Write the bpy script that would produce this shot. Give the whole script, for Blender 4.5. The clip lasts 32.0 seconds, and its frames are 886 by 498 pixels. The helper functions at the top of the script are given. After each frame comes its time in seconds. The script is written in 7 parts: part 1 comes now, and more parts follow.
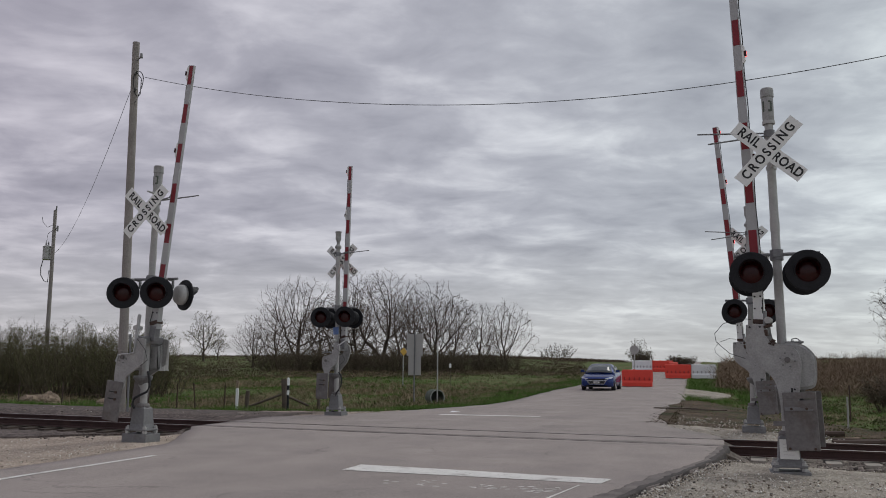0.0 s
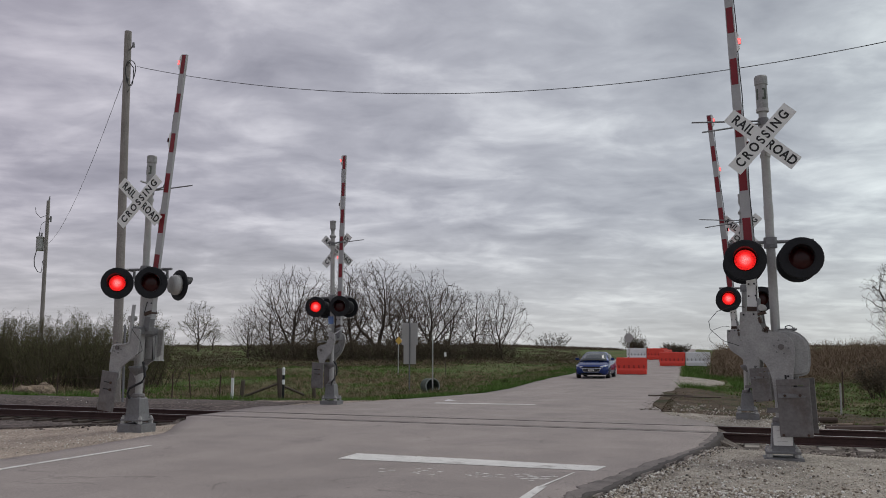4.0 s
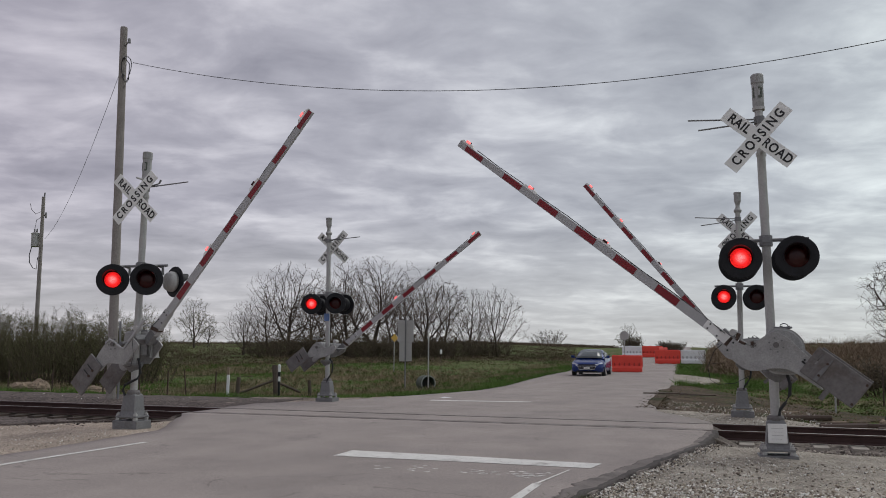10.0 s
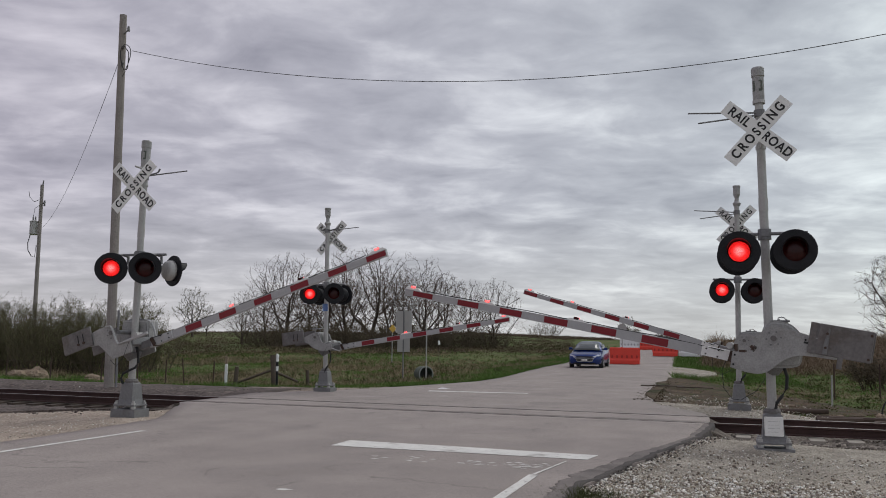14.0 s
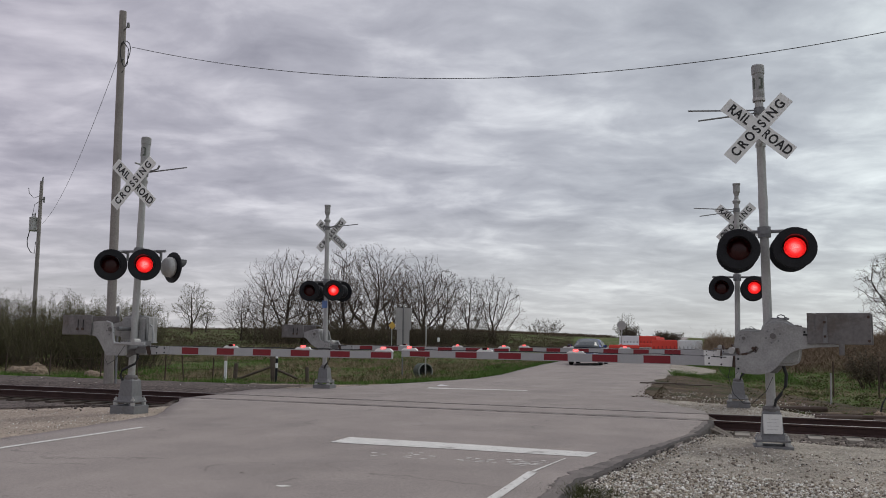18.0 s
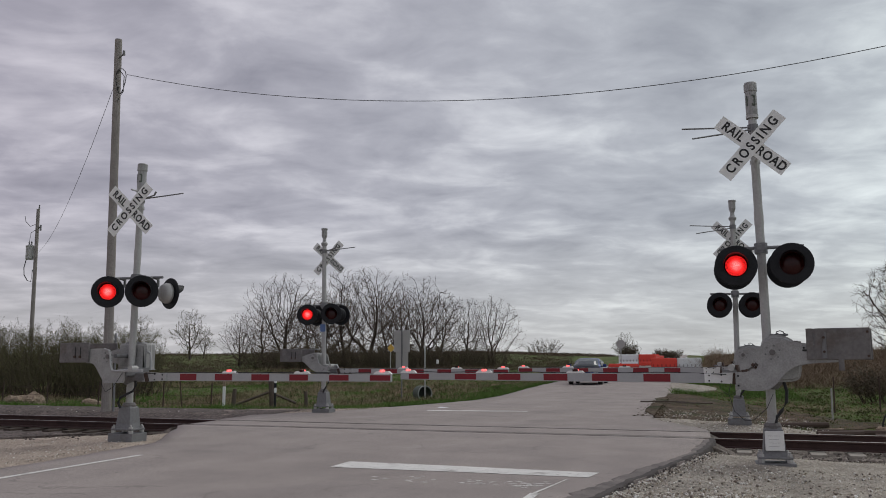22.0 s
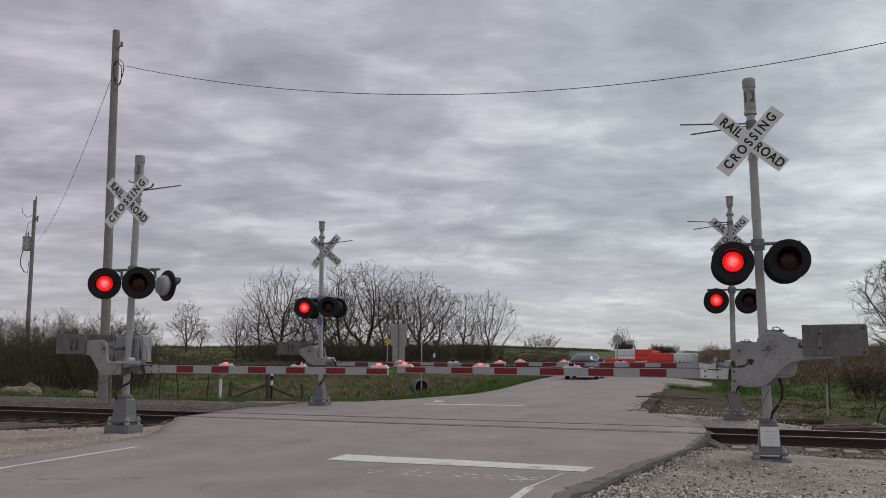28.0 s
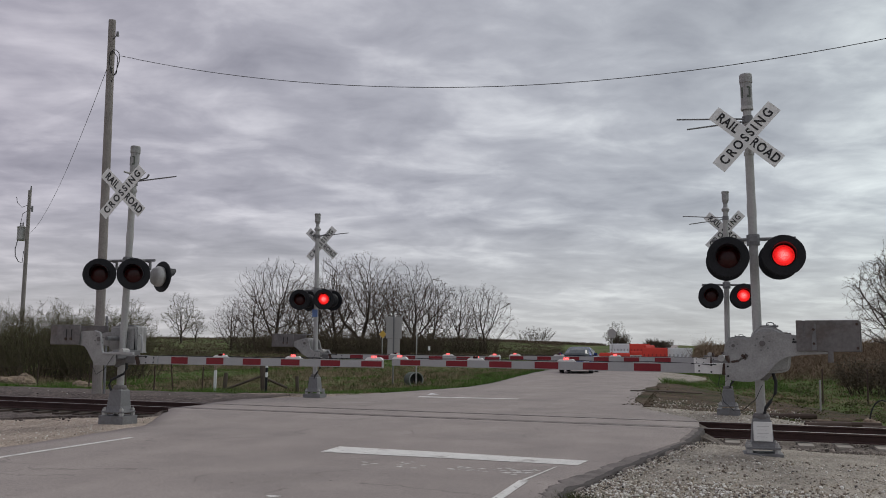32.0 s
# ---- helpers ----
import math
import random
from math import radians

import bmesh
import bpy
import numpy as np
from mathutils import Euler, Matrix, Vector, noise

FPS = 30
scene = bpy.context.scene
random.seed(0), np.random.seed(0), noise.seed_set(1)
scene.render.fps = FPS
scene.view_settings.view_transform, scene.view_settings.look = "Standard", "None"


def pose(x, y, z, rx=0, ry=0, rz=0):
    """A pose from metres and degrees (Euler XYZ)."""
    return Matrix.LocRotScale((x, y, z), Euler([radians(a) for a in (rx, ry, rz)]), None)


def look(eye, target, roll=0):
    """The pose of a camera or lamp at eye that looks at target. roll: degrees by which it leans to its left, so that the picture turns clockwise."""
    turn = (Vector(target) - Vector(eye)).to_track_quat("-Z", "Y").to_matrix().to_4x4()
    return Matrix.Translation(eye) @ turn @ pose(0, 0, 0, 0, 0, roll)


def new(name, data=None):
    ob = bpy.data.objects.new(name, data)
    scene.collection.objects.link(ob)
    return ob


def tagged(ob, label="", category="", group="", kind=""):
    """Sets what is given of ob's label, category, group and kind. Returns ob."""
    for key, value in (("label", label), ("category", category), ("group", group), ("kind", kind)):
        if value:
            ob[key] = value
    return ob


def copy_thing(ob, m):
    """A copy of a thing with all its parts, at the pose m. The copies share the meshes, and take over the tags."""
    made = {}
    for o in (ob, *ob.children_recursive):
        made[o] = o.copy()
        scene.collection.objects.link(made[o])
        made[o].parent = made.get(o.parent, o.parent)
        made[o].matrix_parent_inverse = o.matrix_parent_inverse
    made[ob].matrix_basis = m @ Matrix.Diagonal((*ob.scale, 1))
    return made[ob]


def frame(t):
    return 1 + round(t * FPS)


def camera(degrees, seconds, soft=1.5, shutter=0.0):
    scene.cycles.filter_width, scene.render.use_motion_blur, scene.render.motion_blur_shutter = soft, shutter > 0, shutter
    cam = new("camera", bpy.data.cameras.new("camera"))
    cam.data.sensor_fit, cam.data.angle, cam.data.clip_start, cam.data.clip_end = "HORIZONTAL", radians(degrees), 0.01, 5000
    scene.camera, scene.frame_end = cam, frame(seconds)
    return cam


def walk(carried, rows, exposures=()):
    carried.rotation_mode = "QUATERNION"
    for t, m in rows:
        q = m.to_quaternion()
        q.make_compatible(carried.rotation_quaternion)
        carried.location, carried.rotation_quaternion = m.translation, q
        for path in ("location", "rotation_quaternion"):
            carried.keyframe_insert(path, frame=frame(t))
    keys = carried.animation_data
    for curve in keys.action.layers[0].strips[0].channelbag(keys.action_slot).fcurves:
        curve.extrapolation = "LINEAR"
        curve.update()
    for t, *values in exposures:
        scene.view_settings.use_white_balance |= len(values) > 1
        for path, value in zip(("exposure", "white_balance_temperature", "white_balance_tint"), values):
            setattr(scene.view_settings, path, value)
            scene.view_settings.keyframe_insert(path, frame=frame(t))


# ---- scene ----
# The camera stands beside the road at a rail crossing and turns a little in the hand.
cam = camera(56.59, 32.0, 0.95)
EYE = (0.0, 0.0, 1.43)
# seconds, turn to the left, tilt up, lean
TURNS = [
    (0, 18.059, 8.121, 0.417), (0.5, 18.090, 7.885, 0.495), (1, 18.039, 7.586, 0.473), (1.5, 17.741, 7.463, 0.189),
    (2, 17.742, 7.783, 0.074), (2.5, 18.418, 8.056, 0.128), (3, 18.214, 7.671, 0.149), (3.5, 17.842, 7.336, 0.067),
    (5.5, 17.511, 7.647, 0.203), (6, 17.445, 7.740, 0.119), (6.1, 17.402, 7.636, 0.270), (6.2, 17.408, 7.655, 0.217),
    (6.5, 17.430, 7.688, 0.013), (7, 17.467, 7.713, -0.166), (7.5, 17.437, 7.800, -0.196), (8, 17.382, 7.804, 0.060),
    (8.5, 17.345, 7.657, 0.201), (9, 17.348, 7.471, 0.217), (9.5, 17.339, 7.320, 0.147), (10, 17.403, 7.172, 0.252),
    (10.5, 17.411, 7.116, 0.099), (11, 17.441, 7.049, 0.270), (11.5, 17.354, 7.049, 0.230), (12, 17.179, 7.119, 0.168),
    (12.5, 17.143, 6.924, 0.012), (13, 17.130, 6.717, 0.176), (13.5, 17.223, 6.546, 0.362), (14, 17.311, 6.553, 0.675),
    (14.5, 17.344, 6.656, 0.723), (16.5, 17.085, 6.607, 0.194), (17, 17.204, 6.411, 0.524), (17.5, 17.286, 6.354, 1.043),
    (18, 17.282, 6.351, 0.779), (18.5, 17.412, 6.342, 0.419), (19, 17.434, 6.484, 0.740), (19.5, 17.366, 6.619, 0.471),
    (20, 17.202, 6.996, 0.182), (20.5, 17.210, 7.332, 0.469), (21, 17.179, 7.704, 0.388), (21.5, 17.066, 7.864, 0.194),
    (22, 17.102, 7.848, -0.190), (22.5, 17.161, 7.699, -0.176), (23, 17.114, 7.437, 0.018), (23.5, 17.133, 7.311, -0.332),
    (24, 17.158, 7.172, -0.086), (24.5, 17.376, 7.106, -0.087), (25, 17.447, 7.107, -0.055), (25.5, 17.489, 7.099, 0.209),
    (27.5, 17.037, 7.331, 0.009), (28, 16.920, 7.426, 0.181), (28.5, 16.694, 7.565, 0.033), (29, 16.471, 7.616, 0.139),
    (29.5, 16.369, 7.551, 0.079), (30, 16.255, 7.623, 0.048), (30.5, 16.227, 7.546, -0.037), (31, 16.128, 7.304, 0.002),
    (31.5, 16.261, 7.058, 0.221), (32, 16.615, 6.950, 0.568)]


def aim(turn, tilt, lean):
    return Matrix.Translation(EYE) @ pose(0, 0, 0, 0, 0, turn) @ pose(0, 0, 0, 90 + tilt, 0, 0) @ pose(0, 0, 0, 0, 0, lean)


walk(cam, [(t, aim(a, b, c)) for t, a, b, c in TURNS], [(0, -0.06), (8, -0.04), (12, 0.0), (14, 0.04), (19, 0.04), (21, -0.05), (24, -0.08), (32, -0.08)])

# ---- light: an overcast sky in long grey rolls, a wide weak sun behind it ----
SUN_UP, SUN_TURN = 52.0, 32.0


def make_sky():
    world = bpy.data.worlds.new("overcast")
    scene.world = world
    world.use_nodes = True
    nt = world.node_tree
    nt.nodes.clear()
    n = nt.nodes.new
    ln = nt.links.new
    out = n("ShaderNodeOutputWorld")
    bg = n("ShaderNodeBackground")
    co = n("ShaderNodeTexCoord")
    sep = n("ShaderNodeSeparateXYZ")
    ln(co.outputs["Generated"], sep.inputs[0])

    def maths(op, a, b=None, c=None):
        m = n("ShaderNodeMath")
        m.operation = op
        for k, v in enumerate((a, b, c)):
            if v is None:
                continue
            if isinstance(v, (int, float)):
                m.inputs[k].default_value = v
            else:
                ln(v, m.inputs[k])
        return m.outputs[0]

    # the cloud sheet is a plane overhead
    up = maths("ADD", maths("MAXIMUM", sep.outputs[2], 0.0), 0.15)
    px = maths("DIVIDE", sep.outputs[0], up)
    py = maths("DIVIDE", sep.outputs[1], up)
    comb = n("ShaderNodeCombineXYZ")
    ln(px, comb.inputs[0])
    ln(py, comb.inputs[1])
    swing_round = n("ShaderNodeMapping")
    swing_round.inputs["Rotation"].default_value = (0, 0, radians(-16))
    ln(comb.outputs[0], swing_round.inputs[0])
    turn = n("ShaderNodeMapping")
    turn.inputs["Scale"].default_value = (0.82, 1.0, 1.0)
    ln(swing_round.outputs[0], turn.inputs[0])

    def cloud(scale, detail, rough, distort):
        t = n("ShaderNodeTexNoise")
        t.inputs["Scale"].default_value = scale
        t.inputs["Detail"].default_value = detail
        t.inputs["Roughness"].default_value = rough
        t.inputs["Distortion"].default_value = distort
        ln(turn.outputs[0], t.inputs["Vector"])
        return t.outputs["Fac"]

    big = cloud(1.25, 4, 0.5, 0.3)
    mid = cloud(3.6, 7, 0.55, 0.5)
    fine = cloud(8.5, 5, 0.55, 0.3)
    mix = maths("ADD", maths("ADD", maths("MULTIPLY", big, 0.5), maths("MULTIPLY", mid, 0.37)), maths("MULTIPLY", fine, 0.13))
    ramp = n("ShaderNodeValToRGB")
    els = ramp.color_ramp.elements
    els[0].position, els[0].color = 0.37, (0.265, 0.265, 0.303, 1)
    els[1].position, els[1].color = 0.64, (0.66, 0.66, 0.69, 1)
    e = els.new(0.5)
    e.color = (0.4, 0.4, 0.44, 1)
    ln(mix, ramp.inputs[0])
    # brighter, slightly warm band near the horizon
    low = n("ShaderNodeMapRange")
    low.inputs["From Min"].default_value = 0.0
    low.inputs["From Max"].default_value = 0.17
    low.inputs["To Min"].default_value = 1.0
    low.inputs["To Max"].default_value = 0.0
    ln(sep.outputs[2], low.inputs[0])
    # the sheet is thinner towards the sun's side
    side = maths("ADD", maths("MULTIPLY", sep.outputs[0], math.sin(radians(70))), maths("MULTIPLY", sep.outputs[1], math.cos(radians(70))))
    glow = n("ShaderNodeMapRange")
    glow.inputs["From Min"].default_value, glow.inputs["From Max"].default_value = -0.5, 0.7
    glow.inputs["To Min"].default_value, glow.inputs["To Max"].default_value = 0.97, 1.45
    ln(side, glow.inputs[0])
    lit = n("ShaderNodeVectorMath")
    lit.operation = "SCALE"
    ln(ramp.outputs[0], lit.inputs[0])
    ln(glow.outputs[0], lit.inputs["Scale"])
    tint = n("ShaderNodeMix")
    tint.data_type = "RGBA"
    tint.inputs[6].default_value, tint.inputs[7].default_value = (1.04, 0.99, 1.05, 1), (0.925, 1.0, 0.965, 1)
    warm = n("ShaderNodeMapRange")
    warm.inputs["From Min"].default_value, warm.inputs["From Max"].default_value = -0.45, 0.55
    ln(side, warm.inputs[0])
    ln(warm.outputs[0], tint.inputs[0])
    hued = n("ShaderNodeVectorMath")
    hued.operation = "MULTIPLY"
    ln(lit.outputs[0], hued.inputs[0])
    ln(tint.outputs[2], hued.inputs[1])
    hz = n("ShaderNodeMix")
    hz.data_type = "RGBA"
    hz.inputs[7].default_value = (0.67, 0.675, 0.645, 1)
    ln(maths("MULTIPLY", low.outputs[0], 0.45), hz.inputs[0])
    ln(hued.outputs[0], hz.inputs[6])
    # clear sky above, faintly through the sheet
    sky = n("ShaderNodeTexSky")
    sky.sky_type = "NISHITA"
    sky.sun_disc = False
    sky.sun_elevation = radians(SUN_UP)
    sky.sun_rotation = radians(SUN_TURN)
    soft = n("ShaderNodeMix")
    soft.data_type = "RGBA"
    soft.blend_type = "ADD"
    soft.inputs[0].default_value = 0.006
    ln(hz.outputs[2], soft.inputs[6])
    ln(sky.outputs[0], soft.inputs[7])
    ln(soft.outputs[2], bg.inputs[0])
    bg.inputs[1].default_value = 0.95
    ln(bg.outputs[0], out.inputs[0])


make_sky()
sun = new("sun", bpy.data.lights.new("sun", "SUN"))
sun.data.energy, sun.data.angle, sun.data.color = 0.9, radians(35), (1.0, 0.97, 0.92)
sun.matrix_basis = look((60 * math.sin(radians(SUN_TURN)) * math.cos(radians(SUN_UP)), 60 * math.cos(radians(SUN_TURN)) * math.cos(radians(SUN_UP)), 60 * math.sin(radians(SUN_UP))), (0, 0, 0))

# ---- materials ----


def material(name, color, rough=0.7, metal=0.0, var=0.15, scale=3.0, fine=40.0, bump=0.2, space="Object", glow=None, rand=0.0, island=0.0, second=None, depth=0.01, spec=0.5):
    """A surface with broad and fine variation and a little relief. second: another colour that shows in patches."""
    m = bpy.data.materials.new(name)
    m.use_nodes = True
    nt = m.node_tree
    n, ln = nt.nodes.new, nt.links.new
    p = nt.nodes["Principled BSDF"]
    p.inputs["Roughness"].default_value = rough
    p.inputs["Metallic"].default_value = metal
    p.inputs["Specular IOR Level"].default_value = spec
    if space == "World":
        co = n("ShaderNodeNewGeometry").outputs["Position"]
    else:
        co = n("ShaderNodeTexCoord").outputs["Object"]
    a = n("ShaderNodeTexNoise")
    a.inputs["Scale"].default_value, a.inputs["Detail"].default_value = scale, 5
    b = n("ShaderNodeTexNoise")
    b.inputs["Scale"].default_value, b.inputs["Detail"].default_value = fine, 4
    ln(co, a.inputs["Vector"])
    ln(co, b.inputs["Vector"])
    add = n("ShaderNodeMath")
    add.operation = "ADD"
    ln(a.outputs["Fac"], add.inputs[0])
    ln(b.outputs["Fac"], add.inputs[1])
    val = n("ShaderNodeMapRange")
    val.inputs["From Min"].default_value, val.inputs["From Max"].default_value = 0.65, 1.35
    val.inputs["To Min"].default_value, val.inputs["To Max"].default_value = 1 - var, 1 + var
    ln(add.outputs[0], val.inputs[0])
    value = val.outputs[0]
    if rand or island:
        src = n("ShaderNodeObjectInfo").outputs["Random"] if rand else n("ShaderNodeNewGeometry").outputs["Random Per Island"]
        k = rand or island
        r = n("ShaderNodeMapRange")
        r.inputs["To Min"].default_value, r.inputs["To Max"].default_value = 1 - k, 1 + k
        ln(src, r.inputs[0])
        mul = n("ShaderNodeMath")
        mul.operation = "MULTIPLY"
        ln(value, mul.inputs[0])
        ln(r.outputs[0], mul.inputs[1])
        value = mul.outputs[0]
    rgb = n("ShaderNodeRGB")
    rgb.outputs[0].default_value = (*color, 1)
    colour = rgb.outputs[0]
    if second:
        c = n("ShaderNodeTexNoise")
        c.inputs["Scale"].default_value, c.inputs["Detail"].default_value, c.inputs["Roughness"].default_value = scale * 0.45, 8, 0.65
        ln(co, c.inputs["Vector"])
        edge = n("ShaderNodeMapRange")
        edge.inputs["From Min"].default_value, edge.inputs["From Max"].default_value = second[1], second[1] + 0.14
        ln(c.outputs["Fac"], edge.inputs[0])
        mx = n("ShaderNodeMix")
        mx.data_type = "RGBA"
        ln(edge.outputs[0], mx.inputs[0])
        ln(colour, mx.inputs[6])
        mx.inputs[7].default_value = (*second[0], 1)
        colour = mx.outputs[2]
    hsv = n("ShaderNodeHueSaturation")
    ln(colour, hsv.inputs["Color"])
    ln(value, hsv.inputs["Value"])
    ln(hsv.outputs[0], p.inputs["Base Color"])
    if bump:
        bp = n("ShaderNodeBump")
        bp.inputs["Strength"].default_value, bp.inputs["Distance"].default_value = bump, depth
        ln(add.outputs[0], bp.inputs["Height"])
        ln(bp.outputs[0], p.inputs["Normal"])
    if glow:
        p.inputs["Emission Color"].default_value = (*glow[0], 1)
        p.inputs["Emission Strength"].default_value = glow[1]
    return m


M = {
    "earth": material("grass_and_earth", (0.095, 0.125, 0.042), 0.95, var=0.3, scale=0.35, fine=6, bump=0.5, space="World", second=((0.19, 0.15, 0.095), 0.52), depth=0.05, spec=0.08),
    "road": material("worn_road", (0.305, 0.264, 0.243), 0.9, var=0.16, scale=0.9, fine=30, bump=0.35, space="World", second=((0.268, 0.233, 0.216), 0.5)),
    "gravel": material("limestone_gravel", (0.36, 0.325, 0.275), 0.95, var=0.35, scale=1.4, fine=45, bump=0.8, space="World", second=((0.25, 0.215, 0.18), 0.54), depth=0.03, spec=0.2),
    "ballast": material("dark_ballast", (0.125, 0.104, 0.096), 0.95, var=0.4, scale=2.0, fine=22, bump=0.8, space="World", depth=0.04, spec=0.15),
    "stone": material("crushed_stone", (0.47, 0.435, 0.385), 0.9, var=0.12, scale=8, island=0.6, bump=0.2),
    "dark_stone": material("ballast_stone", (0.14, 0.115, 0.105), 0.9, var=0.15, scale=8, island=0.6, bump=0.3, spec=0.2),
    "paint": material("worn_white_paint", (0.7, 0.685, 0.65), 0.8, var=0.14, scale=4, fine=45, bump=0.3, space="World", second=((0.33, 0.3, 0.28), 0.55)),
    "rail": material("rusty_rail", (0.05, 0.025, 0.022), 0.8, metal=0.1, var=0.35, scale=4, fine=60, bump=0.3),
    "rail_top": material("polished_rail_head", (0.25, 0.22, 0.2), 0.35, metal=0.9, var=0.15, scale=3),
    "tie": material("concrete_tie", (0.33, 0.3, 0.26), 0.9, var=0.2, scale=6, rand=0.15),
    "galv": material("galvanised_steel", (0.42, 0.415, 0.405), 0.6, metal=0.3, var=0.14, scale=3.5, fine=30, bump=0.08),
    "galv_dull": material("dull_galvanised_steel", (0.2, 0.2, 0.205), 0.65, metal=0.3, var=0.2, scale=5, fine=30, bump=0.1, second=((0.15, 0.145, 0.14), 0.55)),
    "alu": material("cast_aluminium", (0.34, 0.338, 0.332), 0.6, metal=0.3, var=0.2, scale=5, fine=40, bump=0.1, second=((0.235, 0.228, 0.218), 0.53)),
    "sign_white": material("white_sign_sheet", (0.8, 0.8, 0.78), 0.45, var=0.05, scale=5, bump=0.02),
    "black": material("black_letter", (0.015, 0.015, 0.016), 0.5, var=0.1, bump=0.0),
    "black_paint": material("flat_black_paint", (0.012, 0.0125, 0.0155), 0.55, var=0.5, scale=5, bump=0.05, spec=0.3),
    "lens_dark": material("unlit_red_lens", (0.035, 0.004, 0.004), 0.25, var=0.2, scale=30, bump=0.1),
    "lens_lit": material("lit_red_lens", (0.4, 0.01, 0.01), 0.4, var=0.1, glow=((1.0, 0.018, 0.026), 1.5), bump=0),
    "red": material("red_reflective_tape", (0.2, 0.005, 0.013), 0.4, var=0.15, scale=6, bump=0.03),
    "arm": material("white_gate_arm", (0.39, 0.39, 0.395), 0.45, var=0.1, scale=4, bump=0.03),
    "wood": material("weathered_pole_wood", (0.27, 0.245, 0.228), 0.9, var=0.25, scale=2, fine=25, bump=0.5),
    "bark": material("grey_brown_bark", (0.078, 0.063, 0.055), 0.95, var=0.25, scale=3, bump=0.3, rand=0.2, spec=0.2),
    "bark_twig": material("brown_twig", (0.105, 0.078, 0.064), 0.95, var=0.2, scale=3, bump=0, rand=0.15, spec=0.15),
    "twig": material("olive_twig", (0.09, 0.072, 0.052), 0.95, var=0.3, scale=3, bump=0.1, island=0.4, spec=0.2),
    "leaf": material("young_leaf", (0.06, 0.085, 0.025), 0.8, var=0.3, scale=2, island=0.45, bump=0),
    "grass": material("spring_grass", (0.1, 0.172, 0.04), 0.8, var=0.3, scale=0.6, island=0.22, bump=0, space="World", spec=0.15),
    "straw": material("dead_grass", (0.31, 0.24, 0.16), 0.9, var=0.3, scale=0.6, island=0.22, bump=0, space="World", spec=0.1),
    "hedge": material("far_hedge", (0.125, 0.094, 0.07), 0.95, var=0.35, scale=0.1, island=0.3, bump=0, space="World", spec=0.08),
    "orange": material("orange_plastic", (0.7, 0.05, 0.028), 0.5, var=0.08, scale=2, bump=0.05),
    "white_plastic": material("white_plastic", (0.72, 0.73, 0.74), 0.5, var=0.06, scale=2, bump=0.05),
    "blue": material("blue_car_paint", (0.012, 0.032, 0.15), 0.2, metal=0.25, var=0.04, scale=2, bump=0),
    "glass": material("car_glass", (0.05, 0.06, 0.065), 0.08, var=0.1, bump=0, spec=0.9),
    "rubber": material("tyre_rubber", (0.02, 0.02, 0.021), 0.85, var=0.15, bump=0.1),
    "rock": material("pale_limestone", (0.32, 0.25, 0.185), 0.95, var=0.35, scale=5, fine=18, bump=0.9, depth=0.08, second=((0.2, 0.15, 0.11), 0.54), spec=0.2),
    "rust": material("rusty_post_steel", (0.07, 0.045, 0.035), 0.85, var=0.3, scale=6),
    "white_post": material("white_plastic_post", (0.82, 0.82, 0.83), 0.5, var=0.05),
    "yellow": material("yellow_sign_sheet", (0.55, 0.33, 0.05), 0.5, var=0.06),
    "bare": material("bare_earth", (0.105, 0.08, 0.058), 0.95, var=0.5, scale=1.1, fine=14, bump=0.7, space="World", second=((0.05, 0.056, 0.028), 0.48), depth=0.04, spec=0.08),
    "reed": material("dry_reed", (0.2, 0.148, 0.105), 0.95, var=0.3, scale=0.4, island=0.35, bump=0, space="World", spec=0.08),
    "hedge_green": material("dull_green_brush", (0.074, 0.082, 0.036), 0.95, var=0.3, scale=0.3, island=0.22, bump=0, space="World", spec=0.08),
    "bark_green": material("budding_twig", (0.11, 0.1, 0.055), 0.95, var=0.25, scale=3, bump=0.2, rand=0.15),
    "leaf_olive": material("olive_leaf", (0.122, 0.118, 0.062), 0.85, var=0.35, scale=0.8, island=0.3, bump=0, spec=0.15),
    "leaf_brown": material("brown_leaf", (0.1, 0.08, 0.055), 0.85, var=0.3, scale=1.5, island=0.3, bump=0, spec=0.15),
    "dark_wood": material("dark_weathered_wood", (0.1, 0.078, 0.062), 0.9, var=0.3, scale=4, fine=30, bump=0.4),
    "culvert": material("dark_culvert_steel", (0.11, 0.125, 0.105), 0.8, metal=0.2, var=0.3, scale=4),
    "culvert_rim": material("worn_culvert_rim", (0.3, 0.32, 0.31), 0.7, metal=0.3, var=0.25, scale=6),
    "panel_back": material("aluminium_sign_back", (0.42, 0.41, 0.4), 0.55, metal=0.3, var=0.06, scale=3, bump=0.02),
    "lamp_glass": material("headlight_glass", (0.62, 0.65, 0.7), 0.12, metal=0.5, var=0.1, scale=10, bump=0),
    "weight": material("grey_weight_steel", (0.175, 0.165, 0.162), 0.7, metal=0.2, var=0.25, scale=4, fine=25, bump=0.1, second=((0.135, 0.118, 0.108), 0.52), spec=0.3),
    # darker copies of the plastics, painting the shade in the barriers' notches
    "rib_white": material("shaded_white_plastic", (0.4, 0.4, 0.41), 0.6, var=0.06),
    "rib_orange": material("shaded_orange_plastic", (0.4, 0.028, 0.018), 0.6, var=0.06),
    "dark_tie": material("oily_wood_tie", (0.06, 0.045, 0.036), 0.9, var=0.3, scale=6, rand=0.2),
    "straw_dull": material("dull_dead_grass", (0.22, 0.17, 0.11), 0.9, var=0.3, scale=0.6, island=0.22, bump=0, space="World", spec=0.1),
    "cable": material("black_cable", (0.02, 0.02, 0.022), 0.7, var=0.1, bump=0),
}
